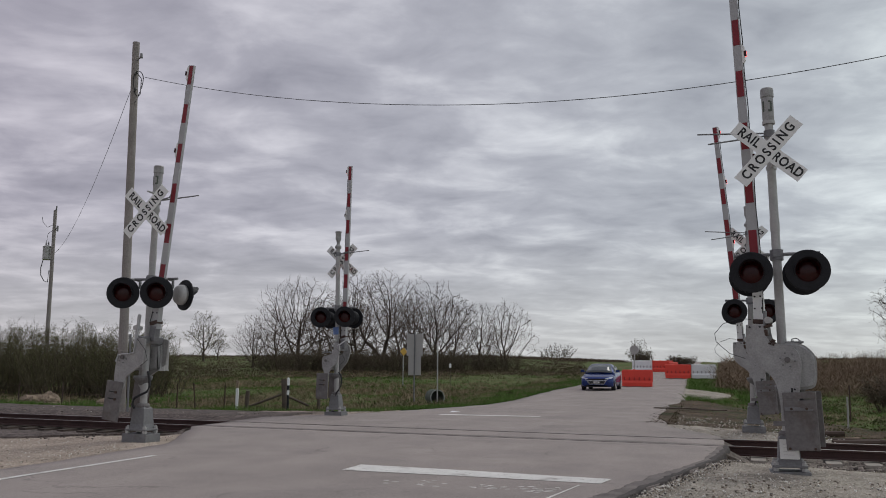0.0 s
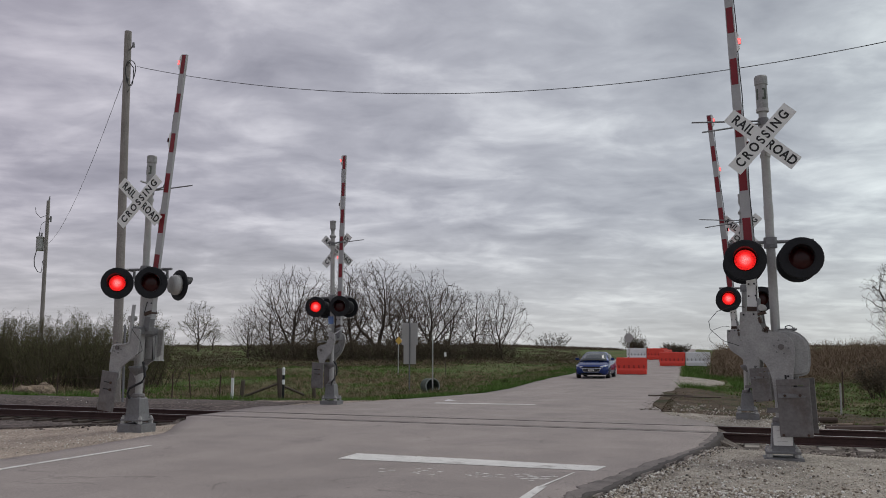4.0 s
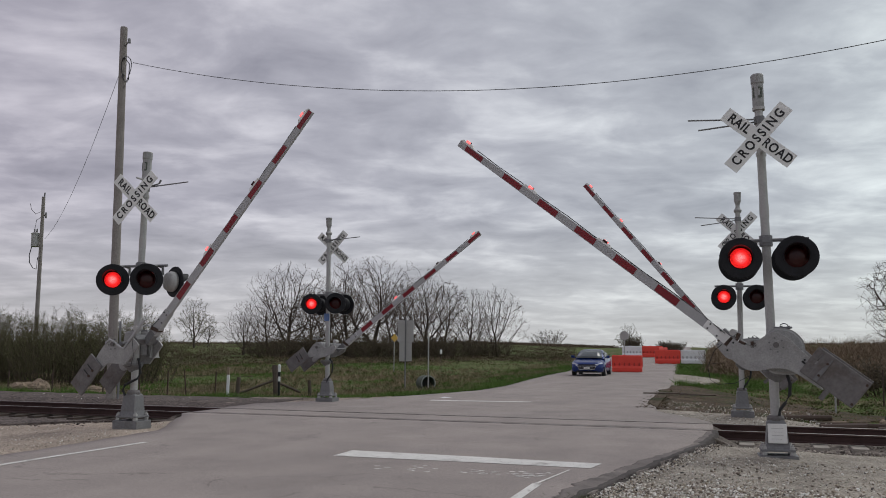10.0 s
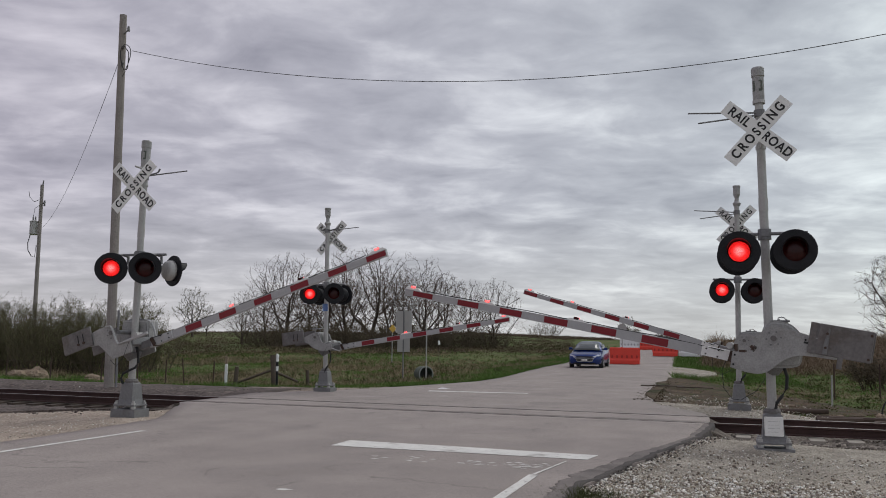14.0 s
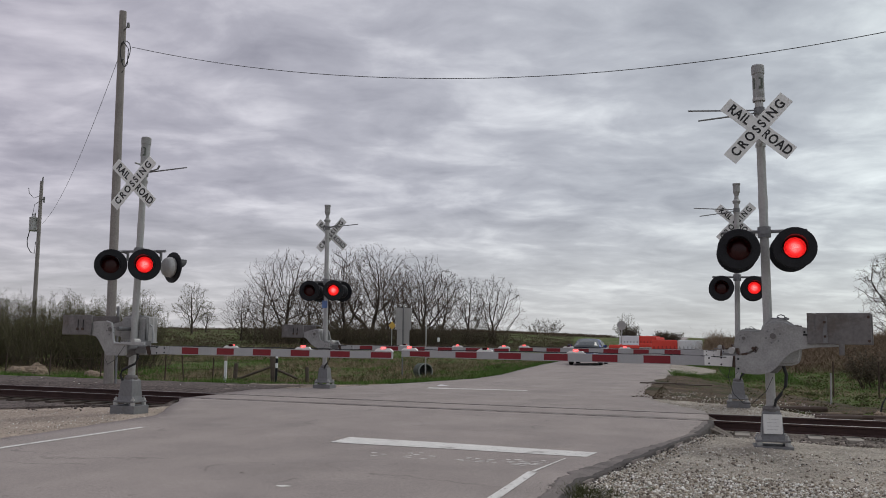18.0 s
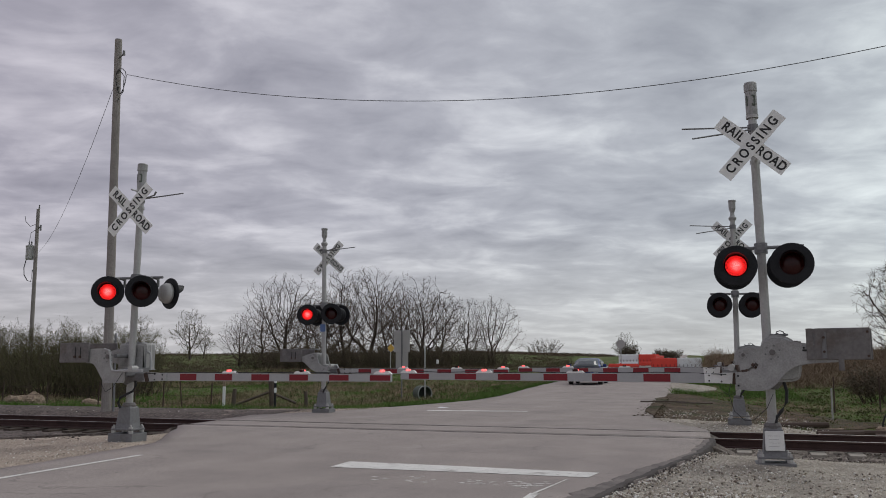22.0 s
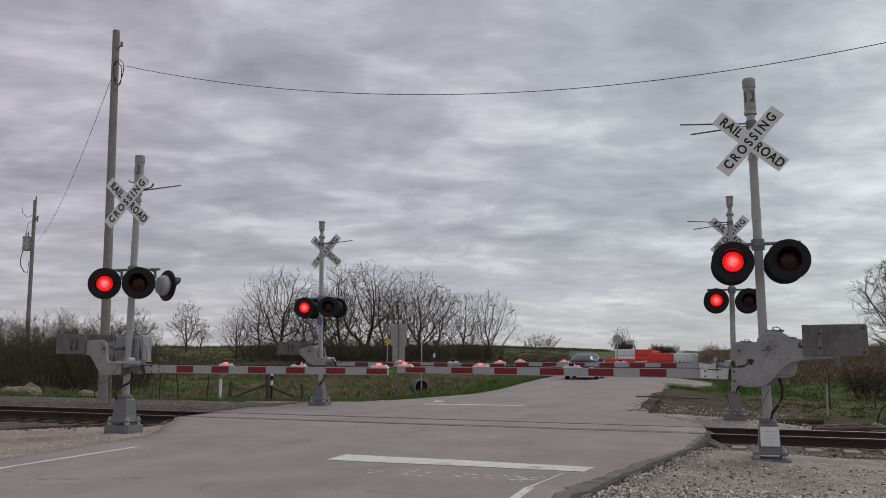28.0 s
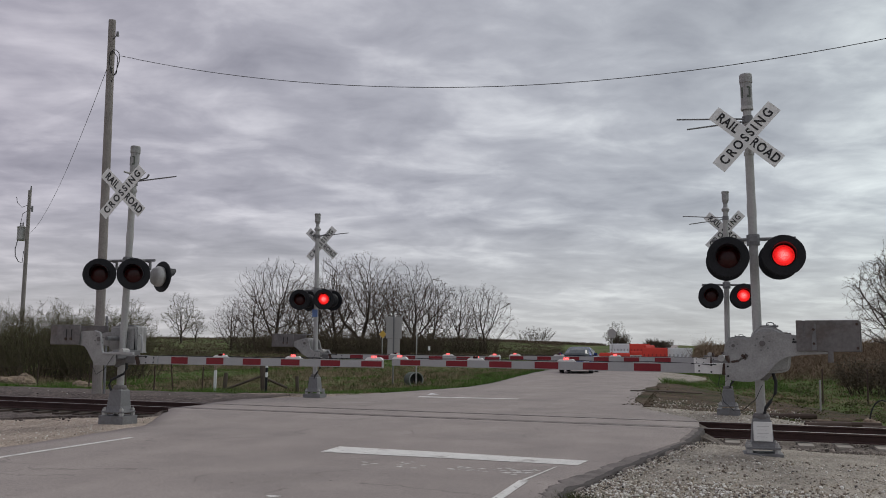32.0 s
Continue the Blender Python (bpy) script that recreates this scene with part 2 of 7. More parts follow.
for k in ("lens_lit", "lens_dark"):
    M[k].node_tree.nodes["Principled BSDF"].inputs["Specular IOR Level"].default_value = 0.3



def led_cells(m):
    """The lit lens is a field of small bright cells, hotter in the middle."""
    nt = m.node_tree
    n, ln = nt.nodes.new, nt.links.new
    co = n("ShaderNodeTexCoord").outputs["Object"]
    v = n("ShaderNodeTexVoronoi")
    v.inputs["Scale"].default_value = 55
    ln(co, v.inputs["Vector"])
    r = n("ShaderNodeMapRange")
    r.inputs["From Max"].default_value = 0.75
    r.inputs["To Min"].default_value, r.inputs["To Max"].default_value = 1.9, 0.5
    ln(v.outputs["Distance"], r.inputs[0])
    away = n("ShaderNodeVectorMath")
    away.operation = "LENGTH"
    ln(co, away.inputs[0])
    core = n("ShaderNodeMapRange")
    core.inputs["From Min"].default_value, core.inputs["From Max"].default_value = 0.03, 0.13
    core.inputs["To Min"].default_value, core.inputs["To Max"].default_value = 2.2, 0.7
    ln(away.outputs["Value"], core.inputs[0])
    hue = n("ShaderNodeMapRange")
    hue.inputs["From Min"].default_value, hue.inputs["From Max"].default_value = 0.03, 0.1
    hue.inputs["To Min"].default_value, hue.inputs["To Max"].default_value = 0.16, 0.018
    ln(away.outputs["Value"], hue.inputs[0])
    tint = n("ShaderNodeCombineColor")
    tint.inputs[0].default_value = 1.0
    ln(hue.outputs[0], tint.inputs[1])
    ln(hue.outputs[0], tint.inputs[2])
    ln(tint.outputs[0], nt.nodes["Principled BSDF"].inputs["Emission Color"])
    both = n("ShaderNodeMath")
    both.operation = "MULTIPLY"
    ln(r.outputs[0], both.inputs[0])
    ln(core.outputs[0], both.inputs[1])
    ln(both.outputs[0], nt.nodes["Principled BSDF"].inputs["Emission Strength"])


led_cells(M["lens_lit"])
# dark asphalt tone, deepened further for the shadow along the broken edge
M["dark_asphalt"] = material("dark_asphalt_edge", (0.072, 0.062, 0.057), 0.95, var=0.35, scale=2.5, fine=30, bump=0.6, space="World")


def tinted_stones(m):
    """Crushed stone of several colours, one for each stone."""
    nt = m.node_tree
    n, ln = nt.nodes.new, nt.links.new
    p = nt.nodes["Principled BSDF"]
    ramp = n("ShaderNodeValToRGB")
    ramp.color_ramp.interpolation = "CONSTANT"
    els = ramp.color_ramp.elements
    tones = ((0.0, (0.22, 0.18, 0.145)), (0.2, (0.4, 0.345, 0.27)), (0.42, (0.53, 0.485, 0.41)), (0.64, (0.7, 0.67, 0.61)), (0.82, (0.84, 0.82, 0.77)), (0.955, (0.13, 0.115, 0.105)))
    els[0].position, els[0].color = 0.0, (*tones[0][1], 1)
    els[1].position, els[1].color = tones[-1][0], (*tones[-1][1], 1)
    for at, c in tones[1:-1]:
        els.new(at).color = (*c, 1)
    ln(n("ShaderNodeNewGeometry").outputs["Random Per Island"], ramp.inputs[0])
    ln(ramp.outputs[0], p.inputs["Base Color"])


tinted_stones(M["stone"])


def road_wear(m):
    """Stains along the wheel tracks, patches, coarse grit and a few cracks."""
    nt = m.node_tree
    n, ln = nt.nodes.new, nt.links.new
    p = nt.nodes["Principled BSDF"]
    base = p.inputs["Base Color"].links[0].from_socket
    pos = n("ShaderNodeNewGeometry").outputs["Position"]

    def fac(scale, stretch, low, high, a, b, detail=5.0):
        mp = n("ShaderNodeMapping")
        mp.inputs["Scale"].default_value = stretch
        ln(pos, mp.inputs[0])
        t = n("ShaderNodeTexNoise")
        t.inputs["Scale"].default_value, t.inputs["Detail"].default_value, t.inputs["Roughness"].default_value = scale, detail, 0.6
        ln(mp.outputs[0], t.inputs["Vector"])
        r = n("ShaderNodeMapRange")
        r.inputs["From Min"].default_value, r.inputs["From Max"].default_value = low, high
        r.inputs["To Min"].default_value, r.inputs["To Max"].default_value = a, b
        ln(t.outputs["Fac"], r.inputs[0])
        return t.outputs["Color"], r.outputs[0]

    _, streak = fac(1.1, (1.0, 0.16, 1.0), 0.38, 0.66, 1.04, 0.94)
    _, patch = fac(0.33, (1.0, 1.0, 1.0), 0.44, 0.56, 1.02, 0.965, 3.0)
    _, grit = fac(150.0, (1.0, 1.0, 1.0), 0.3, 0.7, 0.66, 1.36, 2.0)
    _, spots = fac(9.0, (1.0, 1.0, 1.0), 0.62, 0.74, 1.0, 0.7, 3.0)
    bend, where = fac(0.8, (1.0, 1.0, 1.0), 0.5, 0.56, 0.0, 0.6)
    add = n("ShaderNodeVectorMath")
    add.operation = "ADD"
    ln(pos, add.inputs[0])
    ln(bend, add.inputs[1])
    v = n("ShaderNodeTexVoronoi")
    v.feature = "DISTANCE_TO_EDGE"
    v.inputs["Scale"].default_value = 0.42
    ln(add.outputs[0], v.inputs["Vector"])
    crack = n("ShaderNodeMapRange")
    crack.inputs["From Min"].default_value, crack.inputs["From Max"].default_value = 0.002, 0.009
    crack.inputs["To Min"].default_value, crack.inputs["To Max"].default_value = 0.5, 1.0
    ln(v.outputs["Distance"], crack.inputs[0])
    keep = n("ShaderNodeMix")
    keep.inputs[2].default_value = 1.0
    ln(where, keep.inputs[0])
    ln(crack.outputs[0], keep.inputs[3])
    total = keep.outputs[0]
    _, coarse = fac(38.0, (1.0, 1.0, 1.0), 0.3, 0.7, 0.84, 1.16, 4.0)
    for f in (streak, patch, grit, coarse, spots):
        mul = n("ShaderNodeMath")
        mul.operation = "MULTIPLY"
        ln(total, mul.inputs[0])
        ln(f, mul.inputs[1])
        total = mul.outputs[0]
    out = n("ShaderNodeVectorMath")
    out.operation = "SCALE"
    ln(base, out.inputs[0])
    ln(total, out.inputs["Scale"])
    ln(out.outputs[0], p.inputs["Base Color"])


def paint_wear(m):
    """Old paint, worn through to the road in flakes."""
    nt = m.node_tree
    n, ln = nt.nodes.new, nt.links.new
    p = nt.nodes["Principled BSDF"]
    base = p.inputs["Base Color"].links[0].from_socket
    pos = n("ShaderNodeNewGeometry").outputs["Position"]
    keep = None
    for scale, low in ((16.0, 0.585), (3.2, 0.62)):
        t = n("ShaderNodeTexNoise")
        t.inputs["Scale"].default_value, t.inputs["Detail"].default_value, t.inputs["Roughness"].default_value = scale, 8, 0.7
        ln(pos, t.inputs["Vector"])
        r = n("ShaderNodeMapRange")
        r.inputs["From Min"].default_value, r.inputs["From Max"].default_value = low, low + 0.05
        ln(t.outputs["Fac"], r.inputs[0])
        if keep is None:
            keep = r.outputs[0]
        else:
            top = n("ShaderNodeMath")
            top.operation = "MAXIMUM"
            ln(keep, top.inputs[0])
            ln(r.outputs[0], top.inputs[1])
            keep = top.outputs[0]
    mx = n("ShaderNodeMix")
    mx.data_type = "RGBA"
    ln(keep, mx.inputs[0])
    ln(base, mx.inputs[6])
    mx.inputs[7].default_value = (0.3, 0.262, 0.243, 1)
    ln(mx.outputs[2], p.inputs["Base Color"])


paint_wear(M["paint"])
road_wear(M["road"])
M["stained_asphalt"] = material("stained_asphalt", (0.185, 0.16, 0.148), 0.92, var=0.35, scale=3.0, fine=40, bump=0.45, space="World", second=((0.12, 0.103, 0.096), 0.52))
M["tan_ballast"] = material("tan_ballast", (0.2, 0.175, 0.15), 0.95, var=0.4, scale=2.0, fine=22, bump=0.8, space="World", depth=0.04, spec=0.15)
M["tan_stone"] = material("tan_ballast_stone", (0.23, 0.2, 0.175), 0.9, var=0.15, scale=8, island=0.55, bump=0.3, spec=0.2)
M["brown_gravel"] = material("brown_gravel", (0.38, 0.315, 0.262), 0.95, var=0.35, scale=0.8, fine=40, bump=0.8, space="World", second=((0.17, 0.135, 0.11), 0.53), depth=0.03, spec=0.2)


def speckle(m, scale):
    """Single grains too small to build."""
    nt = m.node_tree
    n, ln = nt.nodes.new, nt.links.new
    p = nt.nodes["Principled BSDF"]
    base = p.inputs["Base Color"].links[0].from_socket
    v = n("ShaderNodeTexVoronoi")
    v.inputs["Scale"].default_value = scale
    ln(n("ShaderNodeNewGeometry").outputs["Position"], v.inputs["Vector"])
    sep = n("ShaderNodeSeparateColor")
    ln(v.outputs["Color"], sep.inputs[0])
    r = n("ShaderNodeMapRange")
    r.inputs["To Min"].default_value, r.inputs["To Max"].default_value = 0.55, 1.45
    ln(sep.outputs[0], r.inputs[0])
    out = n("ShaderNodeVectorMath")
    out.operation = "SCALE"
    ln(base, out.inputs[0])
    ln(r.outputs[0], out.inputs["Scale"])
    ln(out.outputs[0], p.inputs["Base Color"])


for k in ("gravel", "brown_gravel"):
    speckle(M[k], 48.0)
for k in ("ballast", "tan_ballast", "bare"):
    speckle(M[k], 22.0)
M["blue_tag"] = material("blue_tag", (0.12, 0.2, 0.42), 0.5, var=0.08)

# ---- building helpers ----


def mesh_of(bm, name, mat, smooth=False):
    me = bpy.data.meshes.new(name)
    bm.to_mesh(me)
    bm.free()
    for m in mat if isinstance(mat, (list, tuple)) else (mat,):
        me.materials.append(M[m] if isinstance(m, str) else m)
    if smooth:
        for f in me.polygons:
            f.use_smooth = True
    return me


def part(name, bm, mat, parent, label="", smooth=False):
    ob = new(name, mesh_of(bm, name, mat, smooth))
    ob.parent = parent
    if label:
        tagged(ob, label)
    return ob


def thing(name, m, label, category, group="", kind=""):
    ob = new(name)
    ob.empty_display_size = 0.2
    ob.matrix_basis = m
    return tagged(ob, label, category, group, kind)


def single(name, bm, mat, m, label, category, group="", kind="", smooth=False):
    ob = new(name, mesh_of(bm, name, mat, smooth))
    ob.matrix_basis = m
    return tagged(ob, label, category, group, kind)


def box(bm, x0, x1, y0, y1, z0, z1, bevel=0.0, m=None):
    r = bmesh.ops.create_cube(bm, size=1)
    vs = r["verts"]
    bmesh.ops.scale(bm, vec=(x1 - x0, y1 - y0, z1 - z0), verts=vs)
    bmesh.ops.translate(bm, vec=((x0 + x1) / 2, (y0 + y1) / 2, (z0 + z1) / 2), verts=vs)
    if bevel:
        es = list({e for v in vs for e in v.link_edges})
        g = bmesh.ops.bevel(bm, geom=es, offset=bevel, segments=2, affect="EDGES", profile=0.6)
        vs = [v for v in g["verts"]]
    if m is not None:
        vs = list({v for v in vs})
        bmesh.ops.transform(bm, matrix=m, verts=vs)
    return vs


def tube(bm, a, b, r0, r1=None, seg=10, caps=True):
    """A tapered round bar from a to b."""
    a, b = Vector(a), Vector(b)
    r1 = r0 if r1 is None else r1
    d = b - a
    m = Matrix.Translation((a + b) / 2) @ d.to_track_quat("Z", "Y").to_matrix().to_4x4()
    return bmesh.ops.create_cone(bm, cap_ends=caps, segments=seg, radius1=r0, radius2=r1, depth=d.length, matrix=m)["verts"]


def turned(bm, profile, seg=24, m=None):
    """A lathe shape about z from (radius, height) pairs, open at the ends unless the radius is 0."""
    m = m or Matrix()
    rings = []
    for r, z in profile:
        if r < 1e-6:
            rings.append([bm.verts.new(m @ Vector((0, 0, z)))])
        else:
            rings.append([bm.verts.new(m @ Vector((r * math.cos(k * math.tau / seg), r * math.sin(k * math.tau / seg), z))) for k in range(seg)])
    for p, q in zip(rings, rings[1:]):
        for k in range(seg):
            j = (k + 1) % seg
            if len(p) == 1 and len(q) == 1:
                continue
            if len(p) == 1:
                bm.faces.new((p[0], q[j], q[k]))
            elif len(q) == 1:
                bm.faces.new((p[k], p[j], q[0]))
            else:
                bm.faces.new((p[k], p[j], q[j], q[k]))
    return bm


def plate(bm, outline, y0, y1, bevel=0.0):
    """A flat plate cut to an outline in x and z, from y0 to y1."""
    a = [bm.verts.new((x, y0, z)) for x, z in outline]
    b = [bm.verts.new((x, y1, z)) for x, z in outline]
    n = len(a)
    fs = [bm.faces.new(a), bm.faces.new(b[::-1])]
    for k in range(n):
        fs.append(bm.faces.new((a[(k + 1) % n], a[k], b[k], b[(k + 1) % n])))
    bmesh.ops.recalc_face_normals(bm, faces=fs)
    return a + b


def wire(bm, points, r, seg=5):
    """A round cable through points, one connected tube."""
    pts = [Vector(p) for p in points]
    rings = []
    for k, p in enumerate(pts):
        d = (pts[min(k + 1, len(pts) - 1)] - pts[max(k - 1, 0)]).normalized()
        u = d.cross(Vector((0.3, 0.2, 1.0)) if abs(d.z) < 0.9 else Vector((1, 0, 0))).normalized()
        v = d.cross(u)
        rings.append([bm.verts.new(p + (u * math.cos(a * math.tau / seg) + v * math.sin(a * math.tau / seg)) * r) for a in range(seg)])
    for p, q in zip(rings, rings[1:]):
        for k in range(seg):
            bm.faces.new((p[k], p[(k + 1) % seg], q[(k + 1) % seg], q[k]))
    bm.faces.new(rings[0][::-1])
    bm.faces.new(rings[-1])


def sag(a, b, drop, n=24):
    a, b = Vector(a), Vector(b)
    return [a.lerp(b, k / n) - Vector((0, 0, 4 * drop * (k / n) * (1 - k / n))) for k in range(n + 1)]


def letters(text, size, name, mat, depth=0.004, spread=1.05):
    """A mesh of letters, centred, that stands upright and faces -y."""
    cu = bpy.data.curves.new("lettering", "FONT")
    cu.body, cu.size, cu.extrude, cu.align_x, cu.align_y = text, size, depth / 2, "CENTER", "CENTER"
    cu.offset, cu.space_character = 0.005, spread
    ob = new("lettering", cu)
    bpy.context.view_layer.update()
    me = bpy.data.meshes.new_from_object(ob.evaluated_get(bpy.context.evaluated_depsgraph_get()))
    bpy.data.objects.remove(ob)
    me.transform(Matrix.Rotation(radians(90), 4, "X") @ Matrix.Diagonal((0.84, 1, 1, 1)))
    me.materials.clear()
    me.materials.append(M[mat])
    me.name = name
    return me


def polar(deg, far):
    """A spot by its bearing from the road's direction and its distance from where the film was taken."""
    return far * math.sin(radians(deg)), far * math.cos(radians(deg))


# ---- the lie of the land ----
RAIL_SLOPE = -0.051


def rail_y(x, which=0):
    """The near rail (0) and the far rail (1) in plan."""
    return 16.95 + RAIL_SLOPE * (x + 6.7) + 1.505 * which


def smooth(a, b, v):
    k = min(1.0, max(0.0, (v - a) / (b - a)))
    return k * k * (3 - 2 * k)


def rise(y):
    """How the road climbs beyond the crossing."""
    pts = ((-60, 0), (35, 0), (46, 0.2), (54, 0.25), (66, 0.65), (80, 1.06), (130, 1.95), (200, 2.95), (300, 3.3), (6000, 3.3))
    for (a, p), (b, q) in zip(pts, pts[1:]):
        if y <= b:
            return p + (q - p) * max(0.0, (y - a) / (b - a))
    return 3.3


def road_edges(y):
    left = ((-60, -9.2), (10, -9.3), (13, -9.6), (16.5, -11.6), (20.5, -12.0), (23, -10.4), (27, -9.1), (31, -8.2), (54, -8.4), (70, -8.4), (200, -8.6), (400, -8.6))
    right = ((-60, -1.5), (8.5, -1.25), (11, -0.75), (14, -0.05), (16.5, 0.2), (19, 0.1), (22, -1.2), (33, -1.3), (45, -1.5), (70, -2.0), (200, -2.2), (400, -2.2))
    out = []
    for pts in (left, right):
        for (a, p), (b, q) in zip(pts, pts[1:]):
            if y <= b or b == pts[-1][0]:
                out.append(p + (q - p) * min(1, max(0.0, (y - a) / (b - a))))
                break
    return out


def land(x, y):
    """The ground's height."""
    l, r = road_edges(y)
    off = max(l - x, x - r, 0.0)
    base = rise(y)
    if x < 0:
        base += 1.3 * smooth(60, 200, y) * smooth(10, 60, -x)
    else:
        base += 1.0 * smooth(20, 60, y) * smooth(3, 25, x)
    track = abs(y - rail_y(x) - 0.75)
    bed = 1 - (smooth(1.5, 3.4, track) if y < rail_y(x) else smooth(2.6, 5.5, track))
    dip = -0.14 - 0.3 * smooth(1.5, 6.0, off)
    near = 1 - smooth(0.0, 2.0, off)
    if y < 16:
        dip = -0.06 - 0.05 * smooth(0.4, 2.5, off) - 0.1 * smooth(6, 16, off)
    z = base + dip * (1 - near) + near * -0.05
    ballast = -0.3
    if x < -8 and y > rail_y(x, 1) and off > 0.02:
        shoulder = smooth(1.2, 2.2, y - rail_y(x, 1)) * (1 - smooth(5.0, 7.5, y - rail_y(x, 1)))
        ballast = ballast + 0.24 * smooth(1.2, 2.2, y - rail_y(x, 1))
        z = z * (1 - shoulder) - 0.06 * shoulder
    z = z * (1 - bed) + bed * ballast if off > 0.02 else -0.08 + base
    return z


def make_ground():
    def steps(pts):
        out = []
        for a, b, n in pts:
            out += [a + (b - a) * k / n for k in range(n)]
        return out + [pts[-1][1]]
    xs = steps(((-3000, -400, 5), (-400, -60, 14), (-60, -14, 40), (-14, 4, 72), (4, 40, 40), (40, 400, 14), (400, 3000, 5)))
    ys = steps(((-600, -20, 8), (-20, 6, 20), (6, 27, 84), (27, 80, 60), (80, 400, 30), (400, 4500, 8)))
    vs, fs = [], []
    for y in ys:
        for x in xs:
            z = land(x, y)
            if -14 < x < 14 and 6 < y < 60:
                l, r = road_edges(y)
                if x < l - 0.3 or x > r + 0.3:
                    z += 0.05 * (noise.noise(Vector((x * 0.9, y * 0.9, 0))) - 0.2)
            elif y > 20:
                z += 0.25 * noise.noise(Vector((x * 0.08, y * 0.08, 3)))
            vs.append((x, y, z))
    w = len(xs)
    for j in range(len(ys) - 1):
        for i in range(w - 1):
            a = j * w + i
            fs.append((a, a + 1, a + w + 1, a + w))
    me = bpy.data.meshes.new("ground")
    me.from_pydata(vs, [], fs)
    me.materials.append(M["earth"])
    for f in me.polygons:
        f.use_smooth = True
    tagged(new("ground", me), "grassy verge and flat fields with patches of bare earth", "ground", kind="structure")


make_ground()


def wobble(y, u):
    """How far a ragged edge strays."""
    return noise.noise(Vector((y * 1.3, u * 9, 1))) + 0.5 * noise.noise(Vector((y * 4.1, u * 9, 2)))


def sheet(name, y0f, y1f, edges, z, mat, label, nx=14, ny=40, thick=0.12, ragged=0.0, near=1.0):
    """A paved sheet between two lines across and two edges, with a real border."""
    vs, fs = [], []
    for j in range(ny + 1):
        for i in range(nx + 1):
            u, v = i / nx, (j / ny) ** near
            ym = y0f(-5) + (y1f(-5) - y0f(-5)) * v
            l, r = edges(ym)
            if i in (0, nx) and ragged:
                w = ragged * wobble(ym, u)
                l, r = l + w, r + w
            x = l + (r - l) * u
            y = y0f(x) + (y1f(x) - y0f(x)) * v
            vs.append((x, y, z(x, y)))
    w = nx + 1
    n = len(vs)
    for j in range(ny):
        for i in range(nx):
            a = j * w + i
            fs.append((a, a + 1, a + w + 1, a + w))
    ring = list(range(w)) + [j * w + nx for j in range(1, ny + 1)] + [ny * w + i for i in range(nx - 1, -1, -1)] + [j * w for j in range(ny - 1, 0, -1)]
    low = {}
    for k in ring:
        x, y, h = vs[k]
        low[k] = len(vs)
        vs.append((x, y, h - thick))
    for a, b in zip(ring, ring[1:] + ring[:1]):
        fs.append((b, a, low[a], low[b]))
    me = bpy.data.meshes.new(name)
    me.from_pydata(vs, [], fs)
    me.materials.append(M[mat])
    for f in me.polygons[:nx * ny]:
        f.use_smooth = True
    return tagged(new(name, me), label, "road", kind="structure")


def road_z(x, y):
    return rise(y) + 0.004 * noise.noise(Vector((x * 0.5, y * 0.5, 0)))


sheet("road", lambda x: -60.0, lambda x: rail_y(x) - 0.11, road_edges, road_z, "road", "worn pale grey asphalt road leading up to the rails", 26, 240, ragged=0.07)
sheet("road_far", lambda x: rail_y(x, 1) + 0.11, lambda x: 330.0, road_edges, road_z, "road", "worn pale grey asphalt road climbing away beyond the rails", 20, 300, ragged=0.12, near=2.0)
sheet("road_between_rails", lambda x: rail_y(x) + 0.12, lambda x: rail_y(x, 1) - 0.12, lambda y: (-11.7, 0.15), road_z, "road", "worn asphalt infill between the two rails", 24, 6)


def stripe_quad(name, corners, label, lift=0.005):
    bm = bmesh.new()
    (ax, ay), (bx, by), (cx, cy), (dx, dy) = corners
    deep = math.hypot(dx - ax, dy - ay)
    n = 24 if deep < 3 else 3
    m = max(3, int(deep * 5))
    rows = []
    for k in range(n + 1):
        t = k / n
        row = []
        for j in range(m + 1):
            s = j / m
            x = (ax + (bx - ax) * t) * (1 - s) + (dx + (cx - dx) * t) * s
            y = (ay + (by - ay) * t) * (1 - s) + (dy + (cy - dy) * t) * s
            row.append(bm.verts.new((x, y, road_z(x, y) + lift)))
        rows.append(row)
    for p, q in zip(rows, rows[1:]):
        for j in range(m):
            bm.faces.new((p[j], q[j], q[j + 1], p[j + 1]))
    bmesh.ops.recalc_face_normals(bm, faces=bm.faces[:])
    single(name, bm, "paint", Matrix(), label, "road marking", kind="structure")


stripe_quad("stop_line_1", ((-4.95, 10.72), (-1.38, 10.62), (-1.3, 11.1), (-4.95, 11.4)), "worn white stop line on the road")
stripe_quad("stop_line_2", ((-7.85, 23.75), (-4.85, 24.0), (-4.85, 24.25), (-7.9, 24.15)), "thin white stop line beyond the rails")
stripe_quad("edge_line_1", ((-8.5, -20), (-8.38, -20), (-8.42, 11.3), (-8.52, 11.3)), "thin white edge line along the road")
stripe_quad("edge_line_2", ((-2.3, -8), (-2.19, -8), (-1.73, 9.2), (-1.84, 9.2)), "thin worn white edge line along the road")
stripe_quad("edge_line_3", ((-1.815, 9.22), (-1.775, 9.22), (-1.6, 10.4), (-1.622, 10.4)), "last faint end of a white edge line")

# ---- the railway track ----


